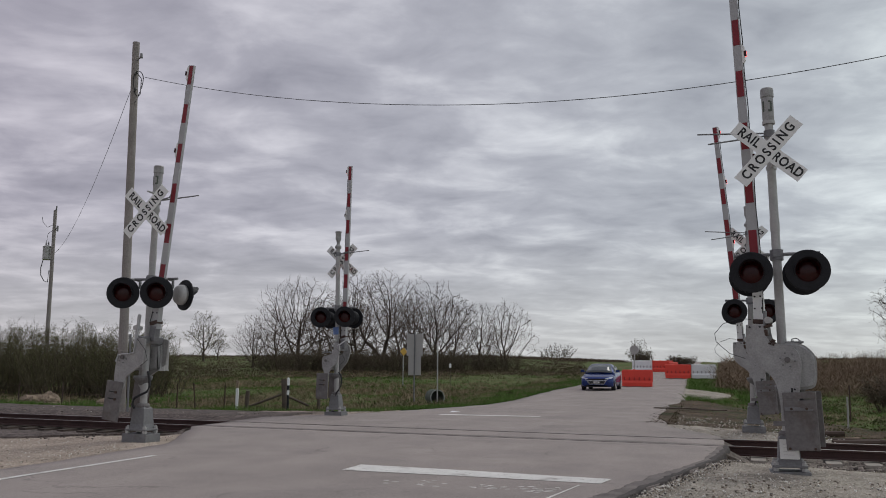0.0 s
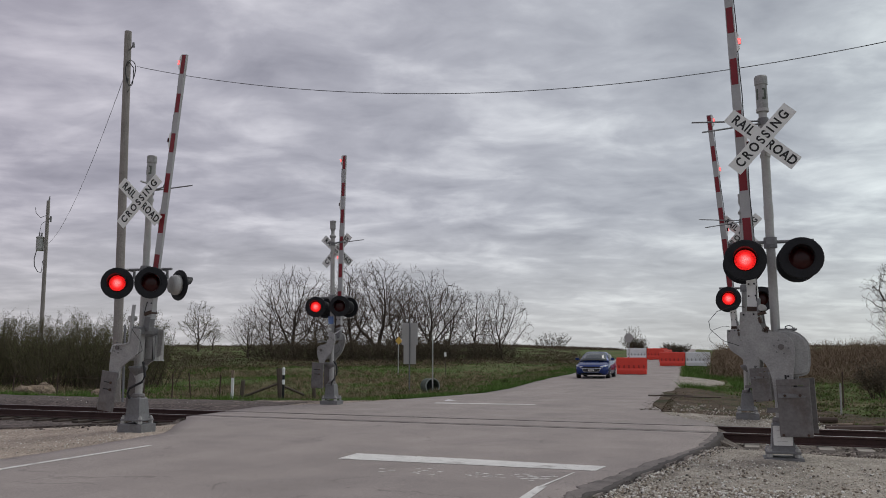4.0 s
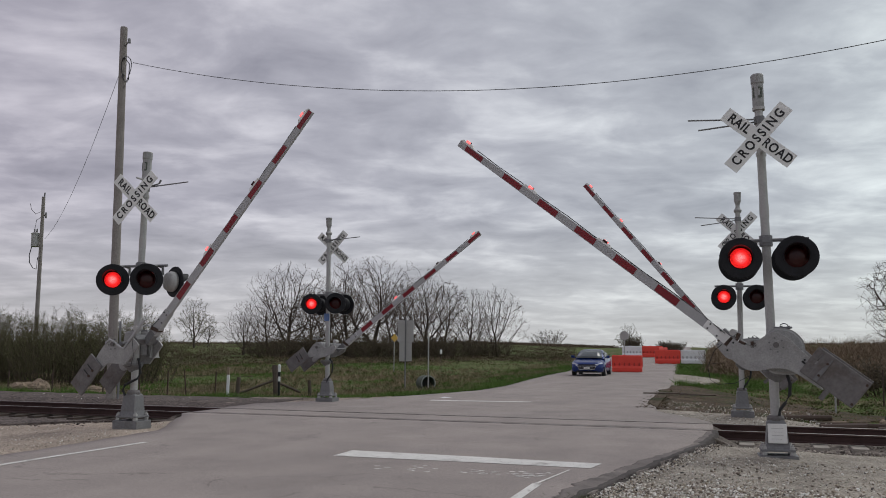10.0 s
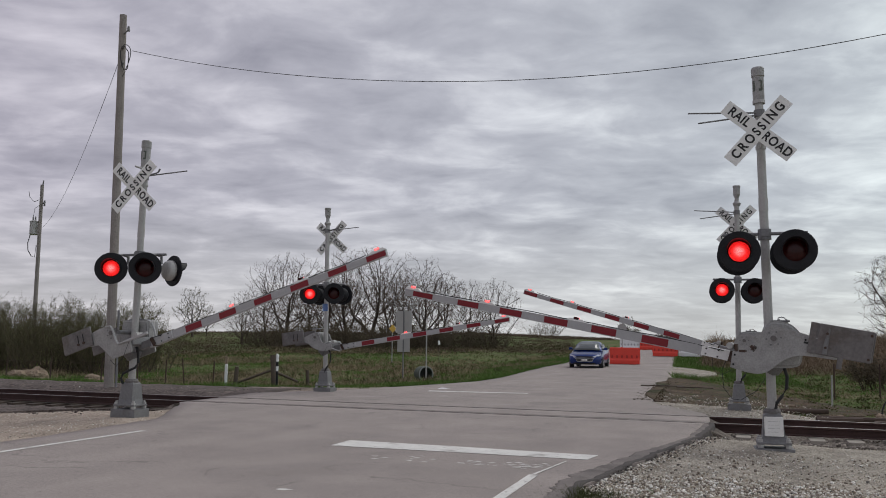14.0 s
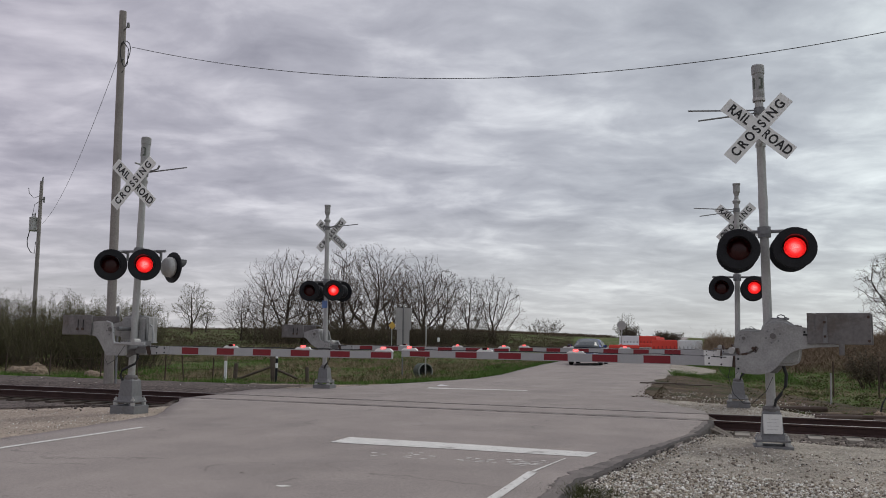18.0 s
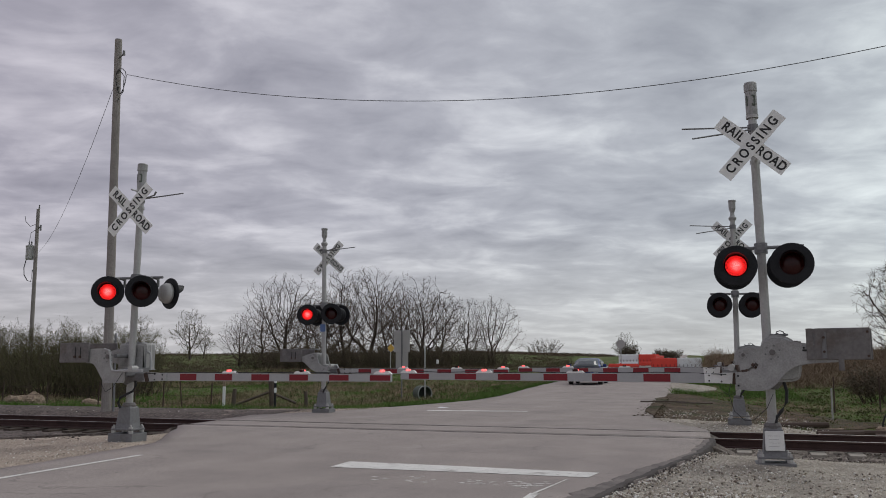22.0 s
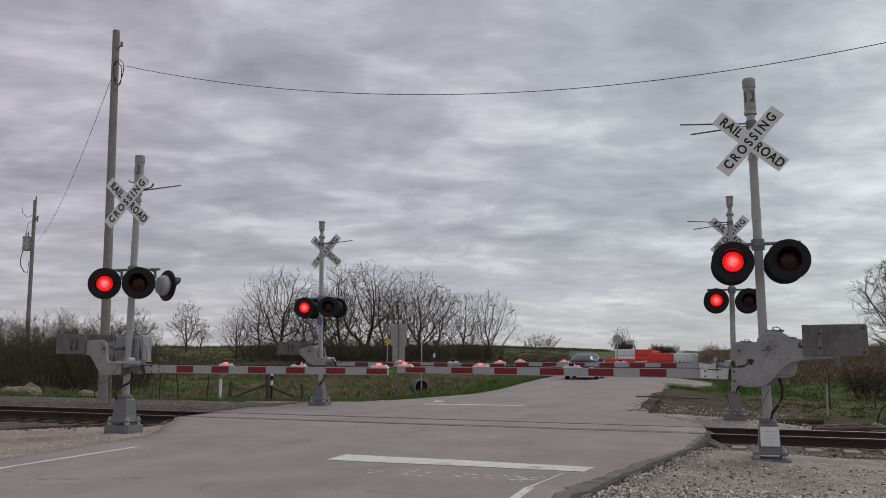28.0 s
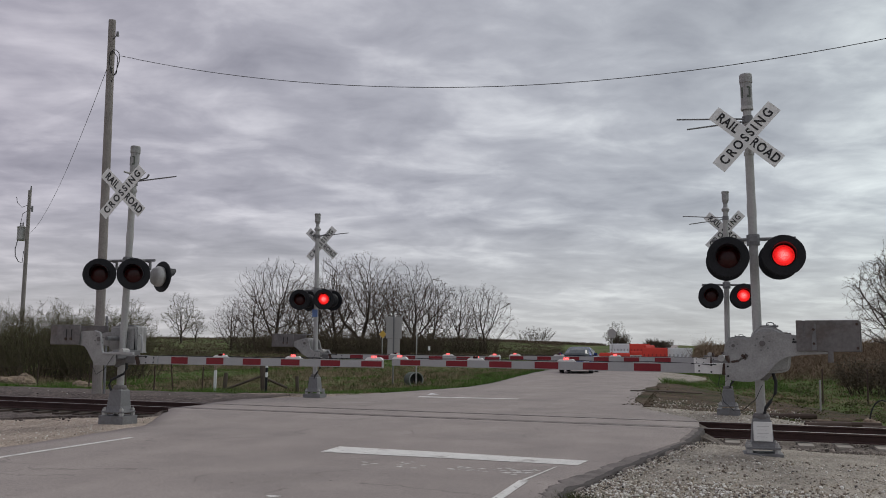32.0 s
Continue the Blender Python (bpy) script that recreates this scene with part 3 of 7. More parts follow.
def make_track():
    track = thing("railway_track", Matrix(), "single railway track with rusty rails on concrete ties", "railway track", kind="structure")
    turn = math.atan(RAIL_SLOPE)
    prof = [(-0.075, -0.17), (0.075, -0.17), (0.075, -0.155), (0.012, -0.135), (0.012, -0.045), (0.036, -0.035), (0.036, -0.004), (0.03, 0.0), (-0.03, 0.0), (-0.036, -0.004), (-0.036, -0.035), (-0.012, -0.045), (-0.012, -0.135), (-0.075, -0.155)]
    for k in (0, 1):
        bm = bmesh.new()
        x0, x1 = -90.0, 70.0
        a = [bm.verts.new((x0, rail_y(x0, k) + p, q + 0.004)) for p, q in prof]
        b = [bm.verts.new((x1, rail_y(x1, k) + p, q + 0.004)) for p, q in prof]
        for i in range(len(prof)):
            j = (i + 1) % len(prof)
            f = bm.faces.new((a[i], a[j], b[j], b[i]))
            f.material_index = 1 if i in (6, 7, 8) else 0
        bmesh.ops.recalc_face_normals(bm, faces=bm.faces[:])
        part("rail", bm, ("rail", "rail_top"), track, "long rusty steel rail")
    bm = bmesh.new()
    box(bm, -0.13, 0.13, -1.3, 1.3, -0.4, -0.185, 0.015)
    me = mesh_of(bm, "tie", "tie")
    bm = bmesh.new()
    box(bm, -0.11, 0.11, -1.3, 1.3, -0.4, -0.185, 0.015)
    dark = mesh_of(bm, "tie", "dark_tie")
    x = -60.0
    while x < 45:
        if not -11.4 < x < 0.0:
            ob = new("tie", me if x > 0 else dark)
            ob.parent = track
            ob.matrix_basis = pose(x, rail_y(x) + 0.75, 0.0, 0, 0, math.degrees(turn) + random.uniform(-0.6, 0.6))
        x += 0.62


make_track()

# ---- crossing signals and gates ----
FLASH0, FLASH = 2.15, 0.5948
LENSES = []
GATES = []


def lamp_head(sig, x, y, z, rz, side, dull=False, which=0):
    """A round signal head on its arm: background disc, hood, housing and a lens that shows its lit or its dark face."""
    m = pose(x, y, z, 0, 0, rz)
    bm = bmesh.new()
    rot = pose(0, 0, 0, 90, 0, 0)
    turned(bm, [(0.168, -0.012), (0.29, -0.012), (0.303, 0.0), (0.303, 0.016), (0.29, 0.022), (0.168, 0.022), (0.168, -0.012)], 36, rot)
    head = part("signal_head", bm, "black_paint", sig, "round black signal head", smooth=False)
    head.matrix_basis = m
    bm = bmesh.new()
    turned(bm, [(0.168, -0.012), (0.2, -0.03), (0.2, -0.09), (0.17, -0.155), (0.1, -0.185), (0.0, -0.19)], 24, rot)
    turned(bm, [(0.168, -0.012), (0.19, -0.09), (0.15, -0.15), (0.08, -0.172), (0.0, -0.175)], 24, rot)
    part("housing", bm, "galv" if dull else "black_paint", head, smooth=True)
    bm = bmesh.new()
    seg, rows = 22, []
    for k in range(seg + 1):
        a = radians(-20 + 220 * k / seg)
        far = 0.10 + 0.17 * max(0.0, math.sin(a)) ** 0.7
        rows.append([bm.verts.new((r * math.cos(a), -q, r * math.sin(a))) for r, q in ((0.172, 0.012), (0.172, far), (0.18, far), (0.18, 0.012))])
    for p, q in zip(rows, rows[1:]):
        for j in range(4):
            bm.faces.new((p[j], q[j], q[(j + 1) % 4], p[(j + 1) % 4]))
    bm.faces.new(rows[0])
    bm.faces.new(rows[-1][::-1])
    bmesh.ops.recalc_face_normals(bm, faces=bm.faces[:])
    part("hood", bm, "black_paint", head)
    # the lens: one face glows, the other is dark
    bm = bmesh.new()
    for sgn, mi in ((1, 0), (-1, 1)):
        mm = pose(0, 0, 0, 90 if sgn > 0 else -90, 0, 0)
        before = set(bm.faces)
        turned(bm, [(0.152, 0.004), (0.143, 0.005), (0.138, 0.014), (0.1, 0.026), (0.05, 0.031), (0.0, 0.033)], 28, mm)
        for f in set(bm.faces) - before:
            f.material_index = mi
    before = set(bm.faces)
    turned(bm, [(0.152, -0.004), (0.162, -0.003), (0.162, 0.003), (0.152, 0.004)], 28, rot)
    for f in set(bm.faces) - before:
        f.material_index = 1
    bmesh.ops.recalc_face_normals(bm, faces=bm.faces[:])
    lens = part("lens", bm, ("lens_lit", "lens_dark") if side else ("lens_dark", "lens_dark"), head, "round red lens", smooth=True)
    lens.matrix_basis = pose(0, -0.0, 0, 0, 0, 180)
    if side:
        LENSES.append((lens, side, "z", which))
    return head


def crossbuck(sig, x, y, z):
    """Two crossed white blades with lettering on both faces."""
    for blade, (ang, words) in enumerate((((-42, (("RAIL", -0.345), ("ROAD", 0.345)))), (47, (("CROSSING", 0.0),)))):
        bm = bmesh.new()
        dy = 0.006 if blade == 0 else -0.006
        box(bm, -0.61, 0.61, dy - 0.004, dy + 0.004, -0.114, 0.114)
        b = part("blade", bm, "sign_white", sig, "white crossbuck blade")
        b.matrix_basis = pose(x, y, z, 0, -ang, 0)
        for back in (0, 1):
            for word, off in words:
                me = letters(word, 0.195, "lettering", "black", 0.004, 1.45 if word == "CROSSING" else 1.12)
                o = new("lettering", me)
                o.parent = b
                if back:
                    o.matrix_basis = pose(-off, dy + 0.0065, 0, 0, 0, 180)
                else:
                    o.matrix_basis = pose(off, dy - 0.0065, 0)


def bell(bm, kind, z):
    if kind == 0:
        turned(bm, [(0.0, z), (0.07, z), (0.083, z + 0.03), (0.086, z + 0.09), (0.086, z + 0.4), (0.096, z + 0.41), (0.096, z + 0.53), (0.085, z + 0.55), (0.0, z + 0.55)], 24)
    else:
        turned(bm, [(0.0, z), (0.085, z), (0.1, z + 0.06), (0.055, z + 0.12), (0.05, z + 0.2), (0.075, z + 0.27), (0.085, z + 0.3), (0.085, z + 0.47), (0.095, z + 0.48), (0.095, z + 0.52), (0.0, z + 0.52)], 20)


def signal(x, y, z, s, top, far_side, hub, lean=0.0):
    """A crossing signal mast. s is the side of the road: 1 right, -1 left. hub: where the gate turns, in the mast's space."""
    sig = thing("crossing_signal", pose(x, y, z, 0, lean, 0), "grey steel railroad crossing signal mast with red flashing lamps and crossbuck", "railroad signal", "crossing signals")
    bm = bmesh.new()
    tube(bm, (0, 0, 0.3), (0, 0, top - 0.5), 0.068, 0.062, 18)
    part("mast", bm, "galv", sig, smooth=False)
    bm = bmesh.new()
    bell(bm, 1 if far_side else 0, top - 0.55)
    b = part("bell", bm, "alu", sig, "dull grey bell housing at the mast's top", smooth=False)
    if not far_side:
        # dark plates on the uncut housing paint the shade of its openings
        for a, zc, w, h in ((-138, top - 0.3, 0.014, 0.085), (-60, top - 0.3, 0.014, 0.08), (-76, top - 0.225, 0.018, 0.012), (-76, top - 0.37, 0.02, 0.018)):
            bm = bmesh.new()
            box(bm, -w, w, -0.004, 0.004, -h, h, 0.003, pose(0.087 * math.cos(radians(a)), 0.087 * math.sin(radians(a)), zc, 0, 0, a + 90))
            part("opening", bm, "culvert", b, "dark cut-out in the bell housing")
        bm = bmesh.new()
        turned(bm, [(0.07, top - 0.57), (0.092, top - 0.57), (0.092, top - 0.52), (0.07, top - 0.52)], 20)
        part("clamp_ring", bm, "panel_back", b)
    # foot: foundation, flange, junction box, bolts
    bm = bmesh.new()
    box(bm, -0.27, 0.27, -0.22, 0.22, -0.25, 0.075, 0.012)
    part("foundation", bm, "galv_dull", sig, "grey foundation block")
    bm = bmesh.new()
    box(bm, -0.235, 0.235, -0.2, 0.2, 0.13, 0.165, 0.012)
    turned(bm, [(0.0, 0.16), (0.25, 0.16), (0.225, 0.22), (0.2, 0.28), (0.0, 0.28)], 4, pose(0, 0, 0, 0, 0, 45))
    part("base_plate", bm, "galv_dull", sig, "cast foot on four anchor bolts")
    bm = bmesh.new()
    turned(bm, [(0.0, 0.26), (0.215, 0.26), (0.21, 0.3), (0.195, 0.4), (0.18, 0.54), (0.14, 0.575), (0.0, 0.58)], 4, pose(0, 0, 0, 0, 0, 45))
    jb = part("junction_box", bm, "galv_dull", sig)
    bm = bmesh.new()
    turned(bm, [(0.075, 0.56), (0.12, 0.56), (0.125, 0.6), (0.1, 0.64), (0.07, 0.64)], 16)
    part("collar", bm, "weight", sig, "dark clamp collar above the junction box")
    if s > 0 and not far_side:
        bm = bmesh.new()
        box(bm, -0.13, 0.13, -0.186, -0.174, 0.25, 0.53, 0.012)
        tag = part("notice", bm, "sign_white", jb, "white notice plate with faint lines of text")
        bm = bmesh.new()
        for k in range(4):
            box(bm, -0.08, 0.08 - 0.02 * (k % 2), -0.189, -0.187, 0.46 - 0.05 * k, 0.464 - 0.05 * k)
        ob = new("text_lines", mesh_of(bm, "text_lines", "panel_back"))
        ob.parent = jb
    for bx in (-0.19, 0.19):
        for by in (-0.16, 0.16):
            bm = bmesh.new()
            tube(bm, (bx, by, 0.02), (bx, by, 0.23), 0.02, 0.02, 8)
            tube(bm, (bx, by, 0.08), (bx, by, 0.13), 0.045, 0.045, 6)
            tube(bm, (bx, by, 0.165), (bx, by, 0.2), 0.04, 0.04, 6)
            part("anchor_bolt", bm, "galv", sig)
    # lamps
    zl = (2.84 if far_side or s > 0 else 2.79) - z
    bm = bmesh.new()
    tube(bm, (-0.6, 0, zl + 0.29), (0.6, 0, zl + 0.29), 0.026, 0.026, 10)
    for k in (-1, 1):
        for f in (-1, 1):
            tube(bm, (0.385 * k, 0, zl + 0.29), (0.385 * k, 0.16 * f, zl + 0.27), 0.024, 0.024, 8)
            tube(bm, (0.385 * k, 0.16 * f, zl + 0.28), (0.385 * k, 0.16 * f, zl + 0.12), 0.024, 0.03, 8)
    part("crossarm", bm, "galv_dull", sig)
    bm = bmesh.new()
    tube(bm, (0, 0, zl + 0.2), (0, 0, zl + 0.36), 0.095, 0.095, 16)
    box(bm, -0.06, 0.06, -0.1, 0.1, zl + 0.24, zl + 0.34, 0.01)
    part("clamp", bm, "galv_dull", sig)
    which = (4 if s > 0 else 3) if far_side else (1 if s > 0 else 2)
    face = {1: -3, 2: 31, 3: 20, 4: 0}[which]
    lamp_head(sig, -0.385, -0.32, zl, face, "L", False, which)
    lamp_head(sig, 0.385, -0.32, zl, face, "R", False, which)
    if s < 0 and not far_side:
        lamp_head(sig, 0.56, 0.3, zl, 158, "", True)
    else:
        lamp_head(sig, 0.385, 0.32, zl, 180, "", False)
        lamp_head(sig, -0.385, 0.32, zl, 180, "", False)
    crossbuck(sig, 0.0 if far_side else -0.05 if s > 0 else 0.0, 0.3 if far_side else -0.3, 4.62 - z - (0.05 if far_side else -0.035 if s > 0 else 0.24))
    bm = bmesh.new()
    f = 1 if far_side else -1
    zc = 4.62 - z
    for dz in (-0.16, 0.16):
        bm = bmesh.new()
        tube(bm, (0, 0, zc + dz), (0, 0.29 * f, zc + dz), 0.018, 0.018, 8)
        tube(bm, (0, 0, zc + dz - 0.025), (0, 0, zc + dz + 0.025), 0.077, 0.077, 14)
        part("sign_bracket", bm, "galv", sig)
    if far_side and s < 0:
        bm = bmesh.new()
        box(bm, -0.085, 0.085, -0.085, -0.077, zl - 0.5, zl - 0.28, 0.003)
        part("number_tag", bm, "blue_tag", sig, "small blue tag")
    if not far_side:
        bm = bmesh.new()
        tube(bm, (0, 0, zl + 0.64), (0, 0, zl + 0.84), 0.069, 0.069, 18)
        part("tape_band", bm, "panel_back", sig, "dull grey tape round the mast")
    # side rods near the top
    zr = top - 0.72
    bm = bmesh.new()
    tube(bm, (-0.05 * s, -0.05, zr), (-1.05 * s, -0.12, zr + 0.05), 0.014, 0.012, 7)
    if s > 0:
        tube(bm, (-0.05, -0.05, zr - 0.04), (-0.9, -0.5, zr - 0.22), 0.014, 0.012, 7)
    else:
        tube(bm, (0.05, -0.05, zr), (0.38, -0.1, zr + 0.05), 0.014, 0.014, 7)
        tube(bm, (0.38, -0.1, zr + 0.05), (0.42, -0.1, zr + 0.12), 0.018, 0.02, 7)
    tube(bm, (0, 0, zr - 0.06), (0, 0, zr + 0.05), 0.08, 0.08, 14)
    part("wire_bracket", bm, "galv_dull", sig)
    # gate mechanism case behind the crank
    hx, hz = hub
    bm = bmesh.new()
    if s > 0 or far_side:
        c0, c1 = sorted((hx - 0.14 * s, hx + 0.37 * s))
        y0, y1 = -0.22, 0.22
        prof = [(-0.16, -0.3), (-0.1, -0.43), (0.3, -0.43), (0.37, -0.32), (0.38, 0.02), (0.33, 0.12), (0.22, 0.22), (0.06, 0.26), (-0.08, 0.24), (-0.16, 0.1)]
        if far_side and s > 0:
            prof = [(-0.16, -0.28), (-0.16, -0.28), (0.37, -0.28), (0.37, -0.28), (0.37, 0.2), (0.34, 0.25), (-0.1, 0.25), (-0.16, 0.2)]
        elif far_side:
            prof = [(p * 0.55, q * 0.62) for p, q in prof]
    else:
        c0, c1 = -0.39, 0.24
        y0, y1 = 0.075, 0.42
        prof = [(0.25, -0.26), (0.25, -0.26), (-0.38, -0.26), (-0.38, -0.26), (-0.38, 0.2), (-0.36, 0.25), (-0.02, 0.25), (0.2, 0.25), (0.25, 0.18)]
    plate(bm, [(hx + p * s, hz + q) for p, q in smooth_outline(prof)], y0, y1)
    bmesh.ops.bevel(bm, geom=[e for e in bm.edges if abs(e.verts[0].co.y - e.verts[1].co.y) < 0.01], offset=0.04, segments=3, affect="EDGES")
    case = part("mechanism_case", bm, "alu", sig, "light grey gate mechanism case")
    bm = bmesh.new()
    plate(bm, [(hx + 0.05 * s + (p - 0.05) * s * 1.015, hz + (q + 0.07) * 1.015 - 0.07) for p, q in smooth_outline(prof)], (y0 + y1) / 2 - 0.02, (y0 + y1) / 2 + 0.02)
    part("flange", bm, "galv", case, "bolted flange round the case")
    bm = bmesh.new()
    box(bm, c0 + 0.12, c1 - 0.14, (y0 + y1) / 2 - 0.09, (y0 + y1) / 2 + 0.09, hz + 0.24, hz + 0.27, 0.01)
    part("lid", bm, "galv_dull", case)
    for k in range(3):
        bm = bmesh.new()
        bx = c0 + 0.13 + 0.1 * k
        tube(bm, (bx, (y0 + y1) / 2, hz + 0.23), (bx, (y0 + y1) / 2, hz + 0.285), 0.016, 0.016, 6)
        part("bolt", bm, "galv_dull", case)
    bm = bmesh.new()
    mid = (c0 + c1) / 2
    wire(bm, [(mid - 0.06, y0 + 0.12, hz + 0.25), (mid - 0.045, y0 + 0.12, hz + 0.3), (mid, y0 + 0.12, hz + 0.315), (mid + 0.045, y0 + 0.12, hz + 0.3), (mid + 0.06, y0 + 0.12, hz + 0.25)], 0.008, 6)
    part("handle", bm, "galv_dull", case)
    bm = bmesh.new()
    turned(bm, [(0.07, hz - 0.54), (0.1, hz - 0.5), (0.16, hz - 0.44), (0.18, hz - 0.39), (0.17, hz - 0.36), (0.0, hz - 0.36)], 18, pose(0.04 * s, 0, 0))
    part("mounting_casting", bm, "galv_dull", sig, "dark rounded casting under the mechanism")
    bm = bmesh.new()
    tube(bm, (hx, -0.3, hz), (hx, 0.3, hz), 0.04, 0.04, 12)
    part("axle", bm, "galv_dull", sig)
    bm = bmesh.new()
    pts = [(0.09, -0.05, hz - 0.33), (0.18, -0.08, hz - 0.42), (0.215, -0.1, hz - 0.56), (0.2, -0.11, hz - 0.72), (0.13, -0.12, hz - 0.84), (0.06, -0.12, hz - 0.93), (0.04, -0.12, hz - 1.02)]
    if s < 0 and not far_side:
        pts = [(0.1, -0.05, hz - 0.28), (0.17, -0.09, hz - 0.4), (0.2, -0.1, hz - 0.55), (0.16, -0.13, hz - 0.66), (0.04, -0.16, hz - 0.72), (-0.09, -0.15, hz - 0.78), (-0.15, -0.13, hz - 0.88), (-0.1, -0.12, hz - 0.98)]
    wire(bm, pts, 0.024, 8)
    part("cable", bm, "cable", sig)
    return sig


def smooth_outline(points, rounds=2):
    """Corner cutting, so that a plate has curved edges."""
    for _ in range(rounds):
        out = []
        n = len(points)
        for k in range(n):
            (ax, ay), (bx, by) = points[k], points[(k + 1) % n]
            out += [(ax * 0.75 + bx * 0.25, ay * 0.75 + by * 0.25), (ax * 0.25 + bx * 0.75, ay * 0.25 + by * 0.75)]
        points = out
    return points


def gate(x, y, z, s, length, bands, lights, phi, label, turn, style="S"):
    """A gate that turns about its hub. Built lying down, pointing to -x for s = 1. turn: how it stands in plan."""
    g = thing("crossing_gate", pose(x, y, z), label, "gate", "crossing gates")
    if style == "S" and s < 0:
        crank = [(-0.42, -0.24), (-0.5, -0.24), (-0.5, -0.4), (-0.34, -0.45), (-0.16, -0.42), (0.08, -0.33), (0.24, -0.16), (0.4, -0.08), (0.66, -0.1), (0.66, 0.06), (0.36, 0.04), (0.2, 0.1), (0.02, 0.14), (-0.12, 0.12), (-0.15, -0.04), (-0.2, -0.18), (-0.3, -0.24)]
    elif s < 0:
        crank = [(-0.13, -0.27), (-0.13, -0.27), (-0.4, -0.27), (-0.4, -0.27), (-0.4, -0.48), (-0.36, -0.49), (0.08, -0.49), (0.08, -0.49), (0.32, -0.17), (0.4, -0.12), (0.62, -0.12), (0.62, 0.1), (0.42, 0.15), (0.12, 0.16), (-0.04, 0.12), (-0.07, -0.06), (-0.08, -0.2)]
    else:
        crank = [(-0.36, -0.28), (-0.53, -0.29), (-0.53, -0.29), (-0.53, -0.53), (-0.53, -0.53), (-0.3, -0.56), (-0.1, -0.55), (0.03, -0.46), (0.15, -0.3), (0.3, -0.19), (0.5, -0.155), (0.85, -0.145), (0.85, -0.12), (0.62, -0.1), (0.6, 0.1), (0.4, 0.13), (0.24, 0.15), (0.08, 0.18), (-0.1, 0.16), (-0.2, 0.05), (-0.23, -0.14), (-0.28, -0.24)]
    for yy in (-0.33, 0.29):
        bm = bmesh.new()
        plate(bm, [(p * s, q) for p, q in smooth_outline(crank)], yy, yy + 0.035)
        c = part("crank_plate", bm, "alu", g, "S-shaped grey steel crank plate")
        if yy < 0:
            for k in range(6):
                bm = bmesh.new()
                a = k * math.tau / 6 + 0.3
                tube(bm, (0.1 * math.cos(a), yy - 0.014, 0.1 * math.sin(a)), (0.1 * math.cos(a), yy + 0.01, 0.1 * math.sin(a)), 0.014, 0.014, 6)
                part("bolt", bm, "galv_dull", c)
            bm = bmesh.new()
            tube(bm, (0, yy - 0.03, 0), (0, yy + 0.01, 0), 0.042, 0.038, 12)
            part("hub_cap", bm, "weight", c)
            # a raised rim along the plate's curved front edge
            if s < 0 and style == "box":
                bm = bmesh.new()
                wire(bm, [(p * s, yy - 0.012, q) for p, q in ((0.1, 0.15), (-0.02, 0.12), (-0.06, 0.0), (-0.075, -0.15), (-0.12, -0.26), (-0.4, -0.27))], 0.018, 6)
                part("rim", bm, "arm", c, "pale worn rim of the crank plate")
        bm = bmesh.new()
        y0 = yy - 0.045 if yy < 0 else yy + 0.04
        a0, a1 = sorted((0.46 * s, 1.27 * s)) if s > 0 else sorted(((0.46 if style == "box" else 0.36) * s, (1.2 if style == "box" else 1.1) * s))
        ztop = 0.33 if s > 0 else 0.27
        if s > 0:
            # open slot near the inner end
            c0, c1 = a0 + 0.09, a0 + 0.115
            box(bm, a0, c0, y0, y0 + 0.04, -0.11, ztop, 0.008)
            box(bm, c1, a1, y0, y0 + 0.04, -0.11, ztop, 0.012)
            box(bm, c0 - 0.01, c1 + 0.01, y0 + 0.002, y0 + 0.038, -0.105, 0.1, 0.0)
            box(bm, c0 - 0.01, c1 + 0.01, y0 + 0.002, y0 + 0.038, 0.26, ztop - 0.005, 0.0)
        else:
            box(bm, a0, a1, y0, y0 + 0.04, -0.11, ztop, 0.012)
        w = part("counterweight", bm, "weight", g, "flat grey steel counterweight plate")
        if yy < 0:
            bm = bmesh.new()
            if s > 0:
                plate(bm, [(0.66, -0.09), (0.72, -0.09), (0.72, 0.27), (0.7, 0.28), (0.66, 0.05)], y0 - 0.014, y0 + 0.004)
                part("clamp_plate", bm, "galv_dull", w, "dark clamp plate bolted to the weight")
                bm = bmesh.new()
                box(bm, 0.86, 0.93, y0 - 0.006, y0 + 0.03, -0.26, -0.1, 0.006)
                part("tab", bm, "weight", w)
                for bx, bz in ((0.69, 0.2), (0.69, 0.0), (1.24, 0.27), (1.24, -0.06)):
                    bm = bmesh.new()
                    tube(bm, (bx, y0 - 0.03, bz), (bx, y0 + 0.005, bz), 0.02, 0.02, 6)
                    part("bolt", bm, "rust", w)
            else:
                # black strips on the solid weight paint the shade of two slots
                for k in (0, 1):
                    bm = bmesh.new()
                    b0 = a1 - 0.2 - 0.13 * k
                    box(bm, b0 - 0.011, b0 + 0.011, y0 - 0.006, y0 + 0.002, 0.02, 0.18, 0.002)
                    part("slot", bm, "black", w)
                    bm = bmesh.new()
                    tube(bm, (b0, y0 - 0.025, 0.0), (b0, y0 + 0.005, 0.0), 0.026, 0.026, 6)
                    part("bolt", bm, "rust", w)
    # cross member between the plates, and the arm's adapter
    bm = bmesh.new()
    a0, a1 = (-0.52, -0.4) if s > 0 else (0.3, 0.43)
    box(bm, a0, a1, -0.29, 0.29, -0.46 if s > 0 else -0.36, -0.31 if s > 0 else -0.21, 0.012)
    part("cross_member", bm, "galv_dull", g)
    if style == "box":
        bm = bmesh.new()
        box(bm, 0.28, 0.84, -0.35, -0.3, -0.285, -0.235, 0.008)
        part("tie_bar", bm, "arm", g, "pale steel tie bar")
        bm = bmesh.new()
